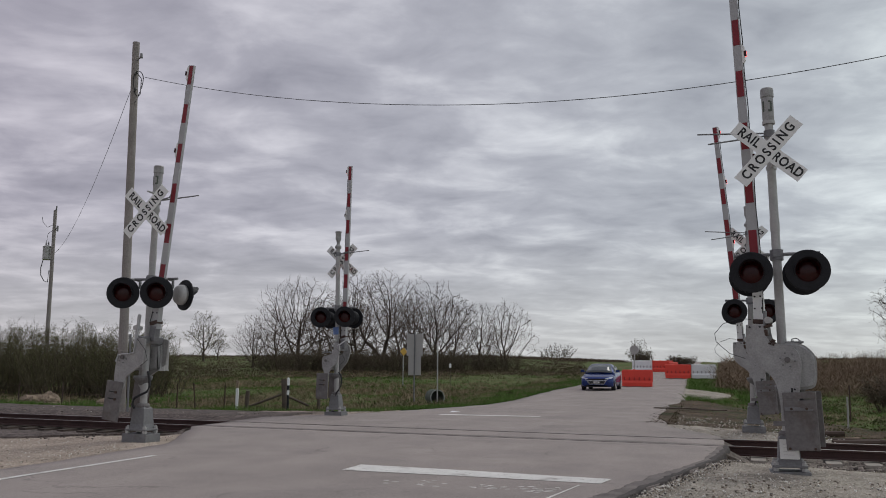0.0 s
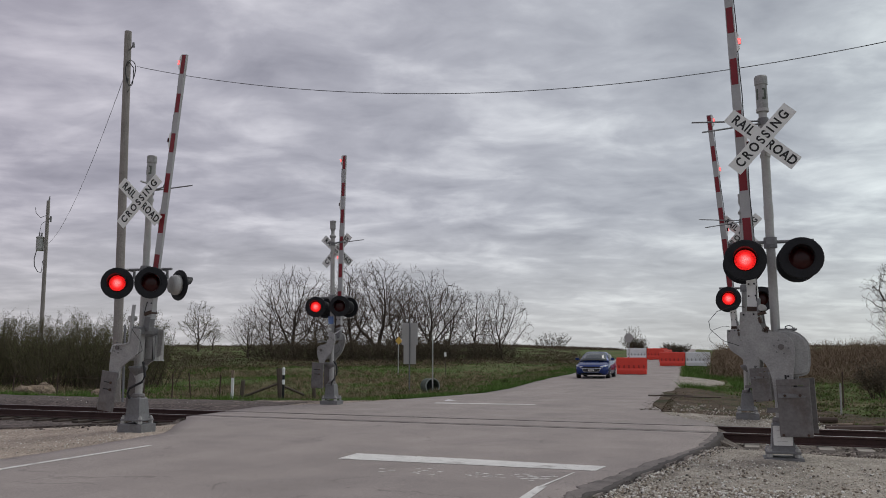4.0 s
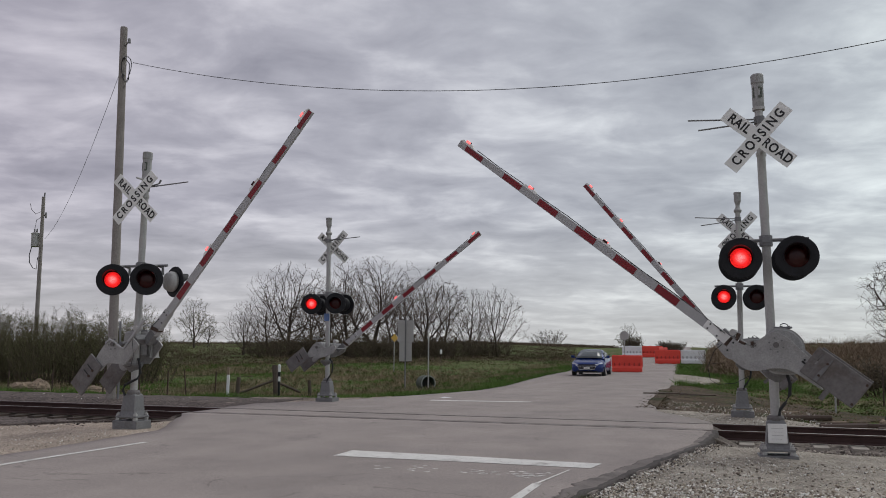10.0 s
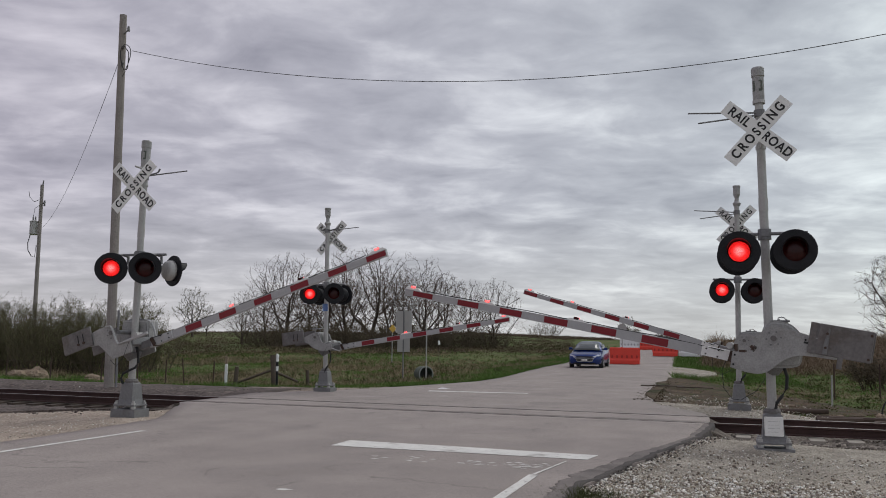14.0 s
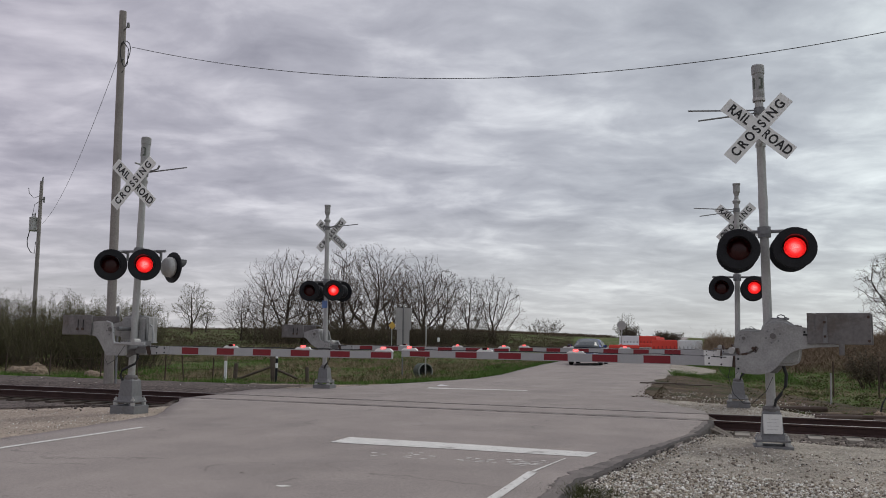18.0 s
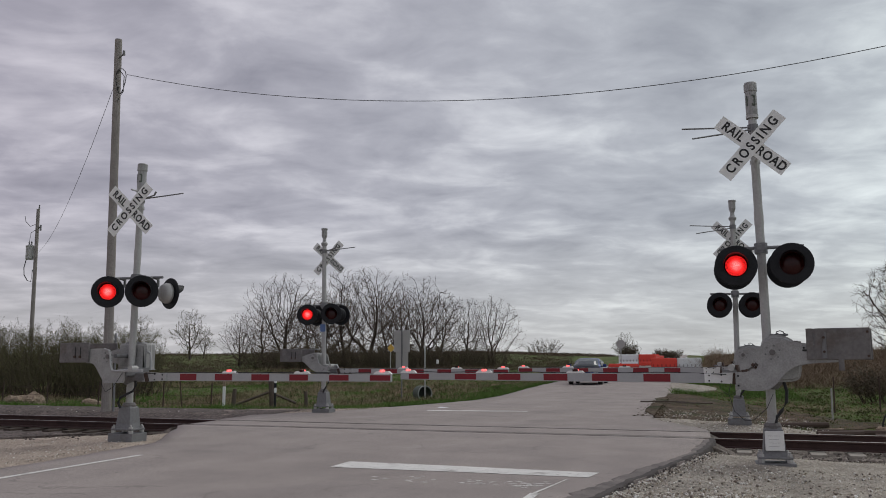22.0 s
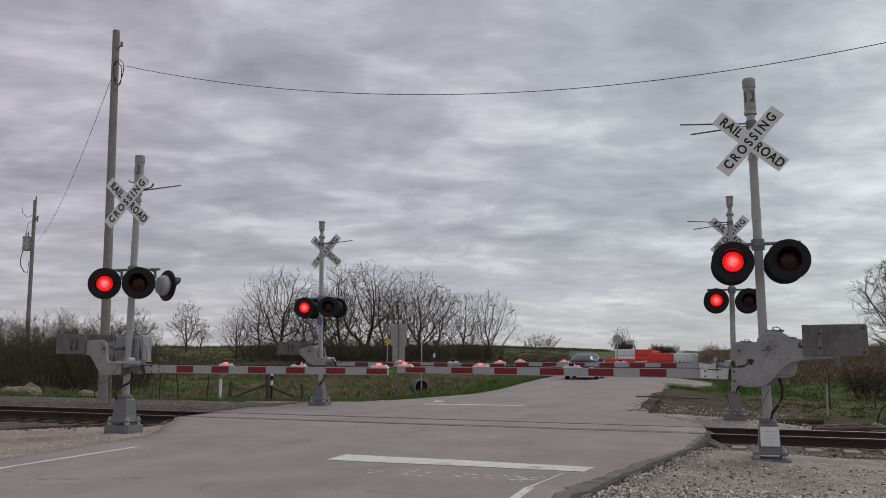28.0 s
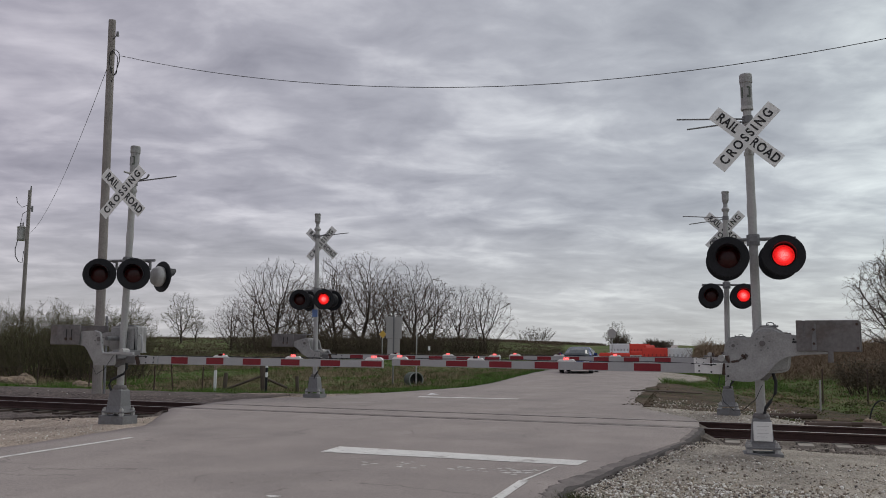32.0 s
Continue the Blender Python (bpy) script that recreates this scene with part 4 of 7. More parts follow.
        wire(bm, [(0.36, 0.27, 0.12), (0.46, 0.27, 0.06), (0.49, 0.27, -0.08), (0.49, 0.27, -0.25)], 0.02, 6)
        part("rim", bm, "arm", g, "pale worn rim of the crank plate")
    if s < 0:
        bm = bmesh.new()
        box(bm, 0.36, 0.64, -0.07, 0.07, -0.45, -0.31, 0.012)
        part("arm_socket", bm, "galv_dull", g, "dark grey arm socket")
        for e, w in () if style == "box" else (((0.43, -0.35, -0.2), (0.43, 0.35, -0.2)), ((0.43, -0.33, -0.36), (0.62, -0.05, -0.5)), ((0.43, 0.31, -0.2), (0.66, 0.06, -0.33))):
            bm = bmesh.new()
            tube(bm, e, w, 0.016, 0.016, 8)
            part("tie_bar", bm, "arm", g, "pale steel tie bar")
    bm = bmesh.new()
    ad = 0.0 if s < 0 else 0.12
    plate(bm, [(-(p - ad) * s, q) for p, q in ((0.6, -0.30), (0.6, -0.47), (0.95, -0.455), (1.15, -0.45), (1.15, -0.31), (0.95, -0.305))], -0.06, 0.06)
    part("arm_adapter", bm, "sign_white" if s > 0 else "arm", g, "pale arm adapter with bolts")
    for bx, bz in ((0.7, -0.33), (0.7, -0.43), (0.9, -0.33), (0.9, -0.43), (1.08, -0.34), (1.08, -0.42)):
        bm = bmesh.new()
        tube(bm, (-(bx - ad) * s, -0.075, bz), (-(bx - ad) * s, 0.075, bz), 0.014, 0.014, 6)
        part("bolt", bm, "black_paint", g)
    if s > 0:
        for px, pz, sx, sz, turn in ((-0.26, -0.2, 0.05, 0.02, 40), (-0.4, -0.27, 0.045, 0.022, -10), (-0.6, -0.27, 0.12, 0.018, 4), (-0.24, -0.2, 0.03, 0.05, 30), (-0.5, -0.24, 0.02, 0.06, -12)):
            bm = bmesh.new()
            box(bm, -sx, sx, -0.33, -0.2, -sz, sz, 0.006, pose(px, 0, pz, 0, turn, 0))
            part("bracket", bm, "galv_dull" if sx > 0.09 else "rust", g, "dark bolted bracket")
        for px, pz in ((-0.49, -0.34), (-0.49, -0.48), (0.42, 0.06), (0.5, 0.06), (0.56, -0.07)):
            bm = bmesh.new()
            tube(bm, (px, -0.345, pz), (px, -0.3, pz), 0.015, 0.015, 6)
            part("bolt", bm, "black_paint", g)
        # black strip on the solid plate paints the shade of a slot
        bm = bmesh.new()
        box(bm, -0.1, 0.1, -0.336, -0.32, -0.014, 0.014, 0.004, pose(0.5, 0, 0.02, 0, 2, 0))
        part("slot", bm, "black", g)
    bm = bmesh.new()
    box(bm, -0.035, 0.035, -0.09, 0.09, -0.1, 0.07, 0.01, pose(-(0.58 if s > 0 else 0.7) * s, 0, -0.37, 0, (6 if s > 0 else 20) * s, 0))
    part("shear_clip", bm, "rust", g, "dark breakaway clip")
    bm = bmesh.new()
    tube(bm, (-0.58 * s, -0.36, -0.22), (-0.58 * s, -0.2, -0.22), 0.05, 0.05, 10)
    part("pivot_roller", bm, "galv", g)
    bm = bmesh.new()
    wire(bm, [(-0.6, -0.34, -0.45), (-0.63, -0.36, -0.6), (-0.56, -0.37, -0.85), (-0.42, -0.37, -0.98), (-0.3, -0.36, -0.97), (-0.12, -0.3, -0.8), (-0.04, -0.2, -0.6)] if s > 0 else [(0.38, -0.34, -0.3), (0.2, -0.37, -0.56), (0.02, -0.38, -0.66), (-0.1, -0.37, -0.5)], 0.005, 5)
    part("loose_cable", bm, "cable", g)
    bm = bmesh.new()
    h0, h1 = 0.075, 0.058
    a0 = 1.1 - ad
    plate(bm, [(-a0 * s, -0.38 + h0), (-a0 * s, -0.38 - h0), (-length * s, -0.38 - h1), (-length * s, -0.38 + h1)], -0.028, 0.028)
    arm = part("gate_arm", bm, "arm", g, "long tapered grey and white gate arm")
    outer, second, pitch, red = bands
    for p0 in [outer] + [second - pitch * k for k in range(8) if second - pitch * k > 1.6]:
        p1 = p0 - red
        bm = bmesh.new()
        hh = [h0 + (h1 - h0) * (v - 1.1) / (length - 1.1) for v in (p0, p1)]
        plate(bm, [(-p0 * s, -0.38 - hh[0] + 0.013), (-p0 * s, -0.38 + hh[0] - 0.013), (-p1 * s, -0.38 + hh[1] - 0.013), (-p1 * s, -0.38 - hh[1] + 0.013)], -0.031, 0.031)
        part("red_stripe", bm, "red", arm, "red reflective stripe")
    for back, side in lights:
        bm = bmesh.new()
        px = -(length - back) * s
        zz = -0.38 + 0.062
        plate(bm, [(px - 0.17, zz - 0.002), (px + 0.17, zz - 0.002), (px + 0.15, zz + 0.02), (px + 0.11, zz + 0.046), (px - 0.11, zz + 0.046), (px - 0.15, zz + 0.02)], -0.026, 0.026)
        lamp = part("arm_light", bm, "sign_white", g, "small red light in a white housing on the gate arm")
        bm = bmesh.new()
        box(bm, -0.045, 0.045, -0.034, -0.001, -0.02, 0.02, 0.008)
        box(bm, -0.045, 0.045, 0.001, 0.034, -0.02, 0.02, 0.008)
        bm.faces.ensure_lookup_table()
        for f in bm.faces:
            f.material_index = 0 if f.calc_center_median().y < 0 else 1
        lens = part("lens", bm, ("lens_lit", "lens_dark"), lamp, "red lens")
        lens.matrix_basis = pose(px, 0, zz + 0.052, 180, 0, 0)
        LENSES.append((lens, side, "x", 0))
    bm = bmesh.new()
    pts = [(-0.7 * s, -0.1, -0.32)] + [(-(1.2 + (length - 1.6) * k / 9) * s, 0.0, -0.38 + 0.075 + 0.012 * (k % 2)) for k in range(10)]
    wire(bm, pts, 0.008, 5)
    part("cable", bm, "cable", g)
    GATES.append((g, s, (x, y, z), phi, turn))
    return g


# where the arms stand: degrees above level, every half second from 7 s
DOWN_1 = (65.2, 60.0, 55.3, 50.8, 46.5, 42.2, 38.0, 34.0, 30.1, 26.6, 23.1, 19.9, 16.8, 13.7, 10.6, 8.2, 6.0, 3.9, 1.8)
DOWN_2 = (83.5, 77.1, 71.2, 65.3, 59.4, 54.4, 49.4, 44.8, 40.2, 36.2, 32.2, 28.5, 24.8, 21.1, 17.4, 14.1, 10.8, 7.2, 3.4)
DOWN_3 = (65.0, 59.3, 54.1, 49.3, 44.7, 40.4, 36.3, 32.1, 28.2, 24.4, 21.0, 17.5, 14.3, 11.5, 8.9, 6.3, 4.0, 1.7, 0.1)
DOWN_4 = (84.1, 77.0, 70.9, 65.7, 60.4, 55.4, 50.6, 45.7, 41.1, 36.9, 32.7, 28.4, 24.2, 20.0, 16.0, 12.2, 8.5, 4.7, 1.4)


def swing(first, values):
    return list(first) + [(7.0 + 0.5 * k, v) for k, v in enumerate(values)] + [(16.4, 0.0), (24.0, 0.0), (32.0, 0.0)]


PHI_1 = swing(((0, 88.0), (3, 88.0), (5.7, 88.0), (6.0, 84.2), (6.5, 73.4)), DOWN_1)
PHI_2 = swing(((0, 83.6), (4, 83.6), (6.9, 83.6)), DOWN_2)
PHI_3 = swing(((0, 89.0), (3, 89.0), (5.7, 89.0), (6.0, 85.4), (6.5, 75.0)), DOWN_3)
PHI_4 = swing(((0, 85.5), (4, 85.5), (6.75, 85.5)), DOWN_4)

signal(1.0, 13.2, -0.1, 1, 5.82, False, (0.06, 1.66), -0.55)
signal(-10.44, 13.5, 0.05, -1, 5.3, False, (-0.14, 1.52), 0.6)
signal(-10.52, 22.3, 0.03, -1, 5.43, True, (-0.18, 1.54), -0.7)
signal(0.9, 22.1, -0.05, 1, 5.62, True, (0.2, 1.62), 0.9)
LIGHTS_A = ((0.16, "T"), (1.5, "L"), (3.1, "R"))
LIGHTS_B = ((0.16, "T"), (1.72, "L"), (3.4, "R"))
LIGHTS_C = ((0.16, "T"), (1.72, "R"), (3.25, "L"))
LIGHTS_D = ((0.16, "T"), (1.5, "R"), (3.1, "L"))
ARM = "red and white striped crossing gate arm with grey counterweights"
gate(1.09, 13.18, 1.56, 1, 6.52, (6.34, 5.38, 0.85, 0.425), LIGHTS_B, PHI_1, ARM, -9.0)
gate(-10.61, 13.43, 1.56, -1, 5.81, (5.8, 5.02, 0.795, 0.378), LIGHTS_C, PHI_2, ARM, -6.1, "box")
gate(-10.7, 22.3, 1.57, -1, 5.85, (5.83, 5.01, 0.817, 0.409), LIGHTS_D, PHI_3, ARM, -4.8)
gate(1.12, 22.1, 1.59, 1, 6.2, (6.18, 5.35, 0.829, 0.415), LIGHTS_A, PHI_4, ARM, -7.0)

# ---- gravel, ballast and bare patches ----


def on_land(lift):
    return lambda x, y: land(x, y) + lift + 0.02 * noise.noise(Vector((x * 2.2, y * 2.2, 5)))


def flat(v):
    return lambda x: v


def lerp_pts(pts, y):
    for (a, p), (b, q) in zip(pts, pts[1:]):
        if y <= b:
            return p + (q - p) * min(1.0, max(0.0, (y - a) / (b - a)))
    return pts[-1][1]


def near_right_edges(y):
    return road_edges(y)[1] - 0.15, lerp_pts(((-12, 6), (2, 14), (14, 24), (16, 26)), y) + 0.8 * wobble(y * 0.3, 2)


def near_left_edges(y):
    return -60.0, road_edges(y)[0] + 0.15


def far_left_edges(y):
    return lerp_pts(((19.8, -14.0), (21, -15), (24.6, -12.5), (26, -11)), y), road_edges(y)[0] + 0.2


def far_right_edges(y):
    return road_edges(y)[1] - 0.2, lerp_pts(((18.5, 2.2), (20, 3.6), (21, 3.2), (22.6, 1.6)), y)


sheet("gravel_near_right", flat(-12.0), lambda x: rail_y(x) - 1.15, near_right_edges, on_land(0.02), "gravel", "pale crushed limestone shoulder", 60, 60, 0.1, 0.1)
sheet("gravel_near_left", flat(-12.0), lambda x: rail_y(x) - 1.25, near_left_edges, on_land(0.03), "brown_gravel", "pale gravel shoulder beside the road", 60, 40, 0.1, 0.15)
sheet("gravel_far_left", lambda x: rail_y(x, 1) + 1.2, flat(25.4), far_left_edges, on_land(0.05), "brown_gravel", "brown gravel shoulder beyond the rails", 24, 40, 0.1, 0.7)
sheet("gravel_far_right", lambda x: rail_y(x, 1) + 0.9, flat(22.4), far_right_edges, on_land(0.06), "gravel", "pale gravel apron beside the far rail", 20, 14, 0.1, 0.12)
sheet("gravel_pull_off", flat(38), flat(52), lambda y: (road_edges(y)[1] - 0.2, road_edges(y)[1] + 2.3 * max(0.05, math.sin((y - 38) / 14 * math.pi))), on_land(0.05), "gravel", "pale gravel pull-off beside the road", 8, 18, 0.1, 0.1)
for side, (xa, xb) in (("ballast_left", (-90, -11.6)), ("ballast_right", (0.1, 70))):
    sheet(side, lambda x: rail_y(x) - (2.2 + 1.9 * smooth(12, 14.2, -x) if x < 0 else 1.3), lambda x: rail_y(x, 1) + (4.2 if x < 0 else 1.6), lambda y, xa=xa, xb=xb: (xa, xb), lambda x, y: land(x, y) + 0.065 + 0.03 * noise.noise(Vector((x * 3, y * 3, 9))), "ballast" if xa < -50 else "tan_ballast", "crushed stone ballast under the track", 150, 40, 0.1)
sheet("bare_earth", flat(22.6), flat(39), lambda y: (road_edges(y)[1] - 0.15, road_edges(y)[1] + lerp_pts(((22, 1.6), (25, 5.5), (28, 6.5), (33, 3.6), (38, 0.8)), y) + 0.9 * wobble(y * 0.3, 4)), on_land(0.03), "bare", "trampled bare brown earth at the road's edge", 14, 70, 0.1, 0.07)

sheet("mud", flat(22.7), flat(36), lambda y: (road_edges(y)[1] - (0.12 + 0.3 * (0.5 + noise.noise(Vector((y * 0.13, 3, 0)))) + 0.05 * noise.noise(Vector((y * 2.2, 5, 0)))) * smooth(22.5, 25.5, y) * (1 - smooth(33, 36, y)), road_edges(y)[1] + 0.3), lambda x, y: rise(y) + 0.012 - 0.05 * smooth(-0.1, 0.35, x - road_edges(y)[1]), "bare", "dried brown mud along the road's ragged edge", 8, 90, 0.02)

OCT_V = np.array(((1, 0, 0), (-1, 0, 0), (0, 1, 0), (0, -1, 0), (0, 0, 1), (0, 0, -1), (0.6, 0.6, 0.55), (-0.6, -0.55, 0.6)), float)
OCT_F = np.array(((0, 2, 6), (2, 4, 6), (4, 0, 6), (2, 1, 4), (1, 7, 4), (7, 3, 4), (1, 3, 7), (3, 0, 4), (2, 0, 5), (1, 2, 5), (3, 1, 5), (0, 3, 5)))


def turns(rs, n):
    """n random rotations, as matrices."""
    q = rs.normal(size=(n, 4))
    q /= np.linalg.norm(q, axis=1)[:, None]
    w, x, y, z = q.T
    return np.stack((1 - 2 * (y * y + z * z), 2 * (x * y - z * w), 2 * (x * z + y * w), 2 * (x * y + z * w), 1 - 2 * (x * x + z * z), 2 * (y * z - x * w), 2 * (x * z - y * w), 2 * (y * z + x * w), 1 - 2 * (x * x + y * y)), 1).reshape(n, 3, 3)


def mesh_from(name, vs, fs, mat):
    """A mesh of triangles from arrays."""
    me = bpy.data.meshes.new(name)
    me.vertices.add(len(vs))
    me.vertices.foreach_set("co", np.ascontiguousarray(vs, dtype=np.float32).ravel())
    me.loops.add(len(fs) * 3)
    me.loops.foreach_set("vertex_index", np.ascontiguousarray(fs, dtype=np.int32).ravel())
    me.polygons.add(len(fs))
    me.polygons.foreach_set("loop_start", np.arange(0, len(fs) * 3, 3, dtype=np.int32))
    me.update(calc_edges=True)
    me.materials.append(M[mat])
    return me


def stones(name, count, spot, size, mat, label, seed, lift=0.0):
    """Many loose angular stones lying on the ground, one mesh."""
    rng = random.Random(seed)
    rs = np.random.RandomState(seed)
    at = np.array([(x, y, land(x, y) + lift) for x, y in (spot(rng) for _ in range(count))])
    r = size[0] + (size[1] - size[0]) * rs.rand(count) ** 2.4
    shape = OCT_V[None] * rs.uniform(0.7, 1.25, (count, 8, 1)) * (r[:, None] * rs.uniform(0.6, 1.15, (count, 3)))[:, None, :]
    vs = np.einsum("nij,nkj->nki", turns(rs, count), shape)
    vs[:, :, 2] *= 0.8
    vs += at[:, None, :]
    vs[:, :, 2] += 0.35 * r[:, None]
    fs = OCT_F[None] + 8 * np.arange(count)[:, None, None]
    return tagged(new(name, mesh_from(name, vs.reshape(-1, 3), fs.reshape(-1, 3), mat)), label, "gravel", kind="stuff")


def spot_near_right(rng):
    while True:
        y = 6.2 + 6.4 * rng.random() ** 1.4
        x = road_edges(y)[1] + 0.05 + (0.3 + 0.52 * y) * rng.random()
        if y < 9.9 + 0.35 * noise.noise(Vector((x * 0.6, 0, 0))) or rng.random() < 0.12:
            return x, y


stones("crushed_stone_near_road", 46000, spot_near_right, (0.006, 0.027), "stone", "loose pale crushed stones beside the road", 3, 0.025)
stones("crushed_stone_fine", 9000, lambda r: (lambda y: (road_edges(y)[1] + 9 * r.random(), y))(r.uniform(9.5, 15.8)), (0.004, 0.009), "stone", "scattered fine pale stones", 4, 0.025)
stones("crushed_stone_left", 6000, lambda r: (-9.6 - 16 * r.random() ** 1.3, r.uniform(9.2, 15.6)), (0.004, 0.018), "stone", "scattered pale stones left of the road", 5, 0.03)
stones("ballast_stone_left", 7500, lambda r: (lambda x: (x, rail_y(x) + (r.uniform(-3.7, -0.25) if r.random() < 0.4 else r.uniform(1.7, 5.4))))(-11.8 - 26 * r.random()), (0.012, 0.045), "dark_stone", "dark crushed ballast stones", 6, 0.04)
stones("ballast_stone_right", 6000, lambda r: (lambda x: (x, rail_y(x) + r.uniform(-1.45, 3.0)))(0.3 + 10 * r.random()), (0.02, 0.055), "tan_stone", "crushed ballast stones between the ties", 7, 0.05)
stones("pale_ballast_stone", 900, lambda r: (lambda x: (x, rail_y(x) + r.uniform(-1.5, 5.2)))(r.choice((-30 + 18 * r.random(), 0.3 + 10 * r.random()))), (0.015, 0.04), "stone", "single pale stones in the ballast", 8, 0.045)
stones("crushed_stone_far", 3000, lambda r: (-9.5 - 5 * r.random() ** 1.8, r.uniform(19.6, 25)), (0.006, 0.02), "tan_stone", "scattered tan stones beyond the rails", 9, 0.06)
stones("crushed_stone_far_right", 2200, lambda r: (r.uniform(-1.0, 3.0), 20.2 + 6 * r.random() ** 1.8), (0.006, 0.03), "stone", "scattered pale stones at the road's edge", 10, 0.06)

# ---- grass and low growth ----


def blades(name, count, spot, tall, wide, mat, label, seed, category="grass"):
    """Many single blades or stalks, one mesh."""
    rng = random.Random(seed)
    vs, fs = [], []
    for _ in range(count):
        x, y = spot(rng)
        h = rng.uniform(*tall) * (0.8 + 0.9 * noise.noise(Vector((x * 0.3, y * 0.3, 7)))) + 0.02
        w = rng.uniform(*wide)
        a, lean = rng.uniform(0, math.tau), rng.uniform(0.2, 1.5) * h
        dx, dy = math.cos(a) * w, math.sin(a) * w
        b = rng.uniform(0, math.tau)
        z = land(x, y) - 0.02
        o = len(vs)
        vs += [(x - dx, y - dy, z), (x + dx, y + dy, z), (x + lean * math.cos(b), y + lean * math.sin(b), z + h)]
        fs.append((o, o + 1, o + 2))
    me = bpy.data.meshes.new(name)
    me.from_pydata(vs, [], fs)
    me.materials.append(M[mat])
    return tagged(new(name, me), label, category, kind="stuff")


def field_spot(x0, x1, y0, y1, want, side=0, thin=0.0):
    """Spots in a field where a broad noise is on the wanted side."""
    def pick(rng):
        while True:
            y = y0 + (y1 - y0) * rng.random() ** 1.4
            x = rng.uniform(x0, x1)
            l, r = road_edges(y)
            if l - 0.25 < x < r + 0.25 or abs(y - rail_y(x) - 0.75) < 4.7:
                continue
            if x > r and y < 37 and x < r + 3.2 and rng.random() < 0.8:
                continue
            v = noise.noise(Vector((x * 0.16, y * 0.13, 11))) + 0.5 * noise.noise(Vector((x * 0.7, y * 0.5, 2)))
            if (v > 0.02) == want or rng.random() < 0.12:
                return x, y
    return pick


blades("verge_grass_left", 34000, lambda r: (lambda x: (x, rail_y(x, 1) + 5.4 + 2.6 * r.random() ** 1.3 + 0.4 * noise.noise(Vector((x * 0.5, 0, 0)))))(-11 - 34 * r.random()), (0.08, 0.26), (0.006, 0.016), "grass", "fresh green grass along the track", 21)
blades("field_grass_left", 60000, field_spot(-46, -8.5, 25, 70, True), (0.05, 0.2), (0.008, 0.022), "grass", "green spring grass in the field", 22)
blades("field_straw_left", 40000, field_spot(-46, -8.5, 25.5, 75, False), (0.06, 0.28), (0.006, 0.018), "straw", "dead beige grass in the field", 23)
blades("field_grass_right", 17000, field_spot(-1, 22, 22, 60, True), (0.02, 0.11), (0.007, 0.02), "grass", "green grass on the bank beside the road", 24)
blades("field_straw_right", 30000, field_spot(-1, 24, 21.5, 60, False), (0.02, 0.11), (0.006, 0.016), "straw_dull", "dead brown grass on the bank", 25)
blades("roadside_grass", 26000, lambda r: (lambda y: (road_edges(y)[0] - 0.1 - 2.4 * r.random() ** 1.4, y))(26 + 44 * r.random() ** 1.3), (0.06, 0.24), (0.008, 0.022), "grass", "lush green grass along the road's edge", 26)
blades("roadside_grass_right", 14000, lambda r: (lambda y: (road_edges(y)[1] + 0.2 + (2.4 if 40 < y < 50 else 0) + 3.5 * r.random() ** 1.4, y))(38 + 36 * r.random()), (0.08, 0.32), (0.008, 0.024), "grass", "lush green grass along the road's edge", 27)
blades("reeds", 9000, lambda r: polar(r.uniform(0.2, 16), r.uniform(54, 85)), (1.1, 2.0), (0.007, 0.018), "reed", "tall dry brown reeds", 28, "reeds")


blades("grass_tuft_near", 2600, lambda r: (-1.12 + 0.16 * r.gauss(0, 1), 8.05 + 0.2 * r.gauss(0, 1)), (0.05, 0.14), (0.003, 0.007), "hedge_green", "small olive grass tuft at the asphalt's edge", 31)



def clumps(name, count, spot, wide, tall, per, bit, mat, label, seed, category="brush", lean=0.35, slim=1.0):
    """Many loose mounds of small leaves and twig ends, one mesh."""
    rng = random.Random(seed)
    rs = np.random.RandomState(seed)
    at = np.array([(x, y, land(x, y) - 0.02) for x, y in (spot(rng) for _ in range(count))])
    w, h = rs.uniform(*wide, count), rs.uniform(*tall, count)
    d = rs.normal(size=(count, per, 3))
    d /= np.linalg.norm(d, axis=2)[:, :, None]
    d[:, :, 2] = np.abs(d[:, :, 2])
    d *= (rs.rand(count, per, 1) ** 0.45) * rs.uniform(0.72, 1.18, (count, per, 1))
    c = d * np.stack((w, w, h), 1)[:, None, :] + at[:, None, :]
    n = count * per
    b = rs.uniform(*bit, (n, 1, 1))
    tri = np.array(((-0.5 * slim, 0, 0), (0.5 * slim, 0, 0), (0, 0, 1.6)))[None] * b
    up = turns(rs, n)
    vs = np.einsum("nij,nkj->nki", up, tri)
    vs[:, :, 2] = vs[:, :, 2] * (1 - lean) + tri[:, :, 2] * lean
    vs += c.reshape(-1, 1, 3)
    return tagged(new(name, mesh_from(name, vs.reshape(-1, 3), np.arange(n * 3).reshape(-1, 3), mat)), label, category, kind="stuff")


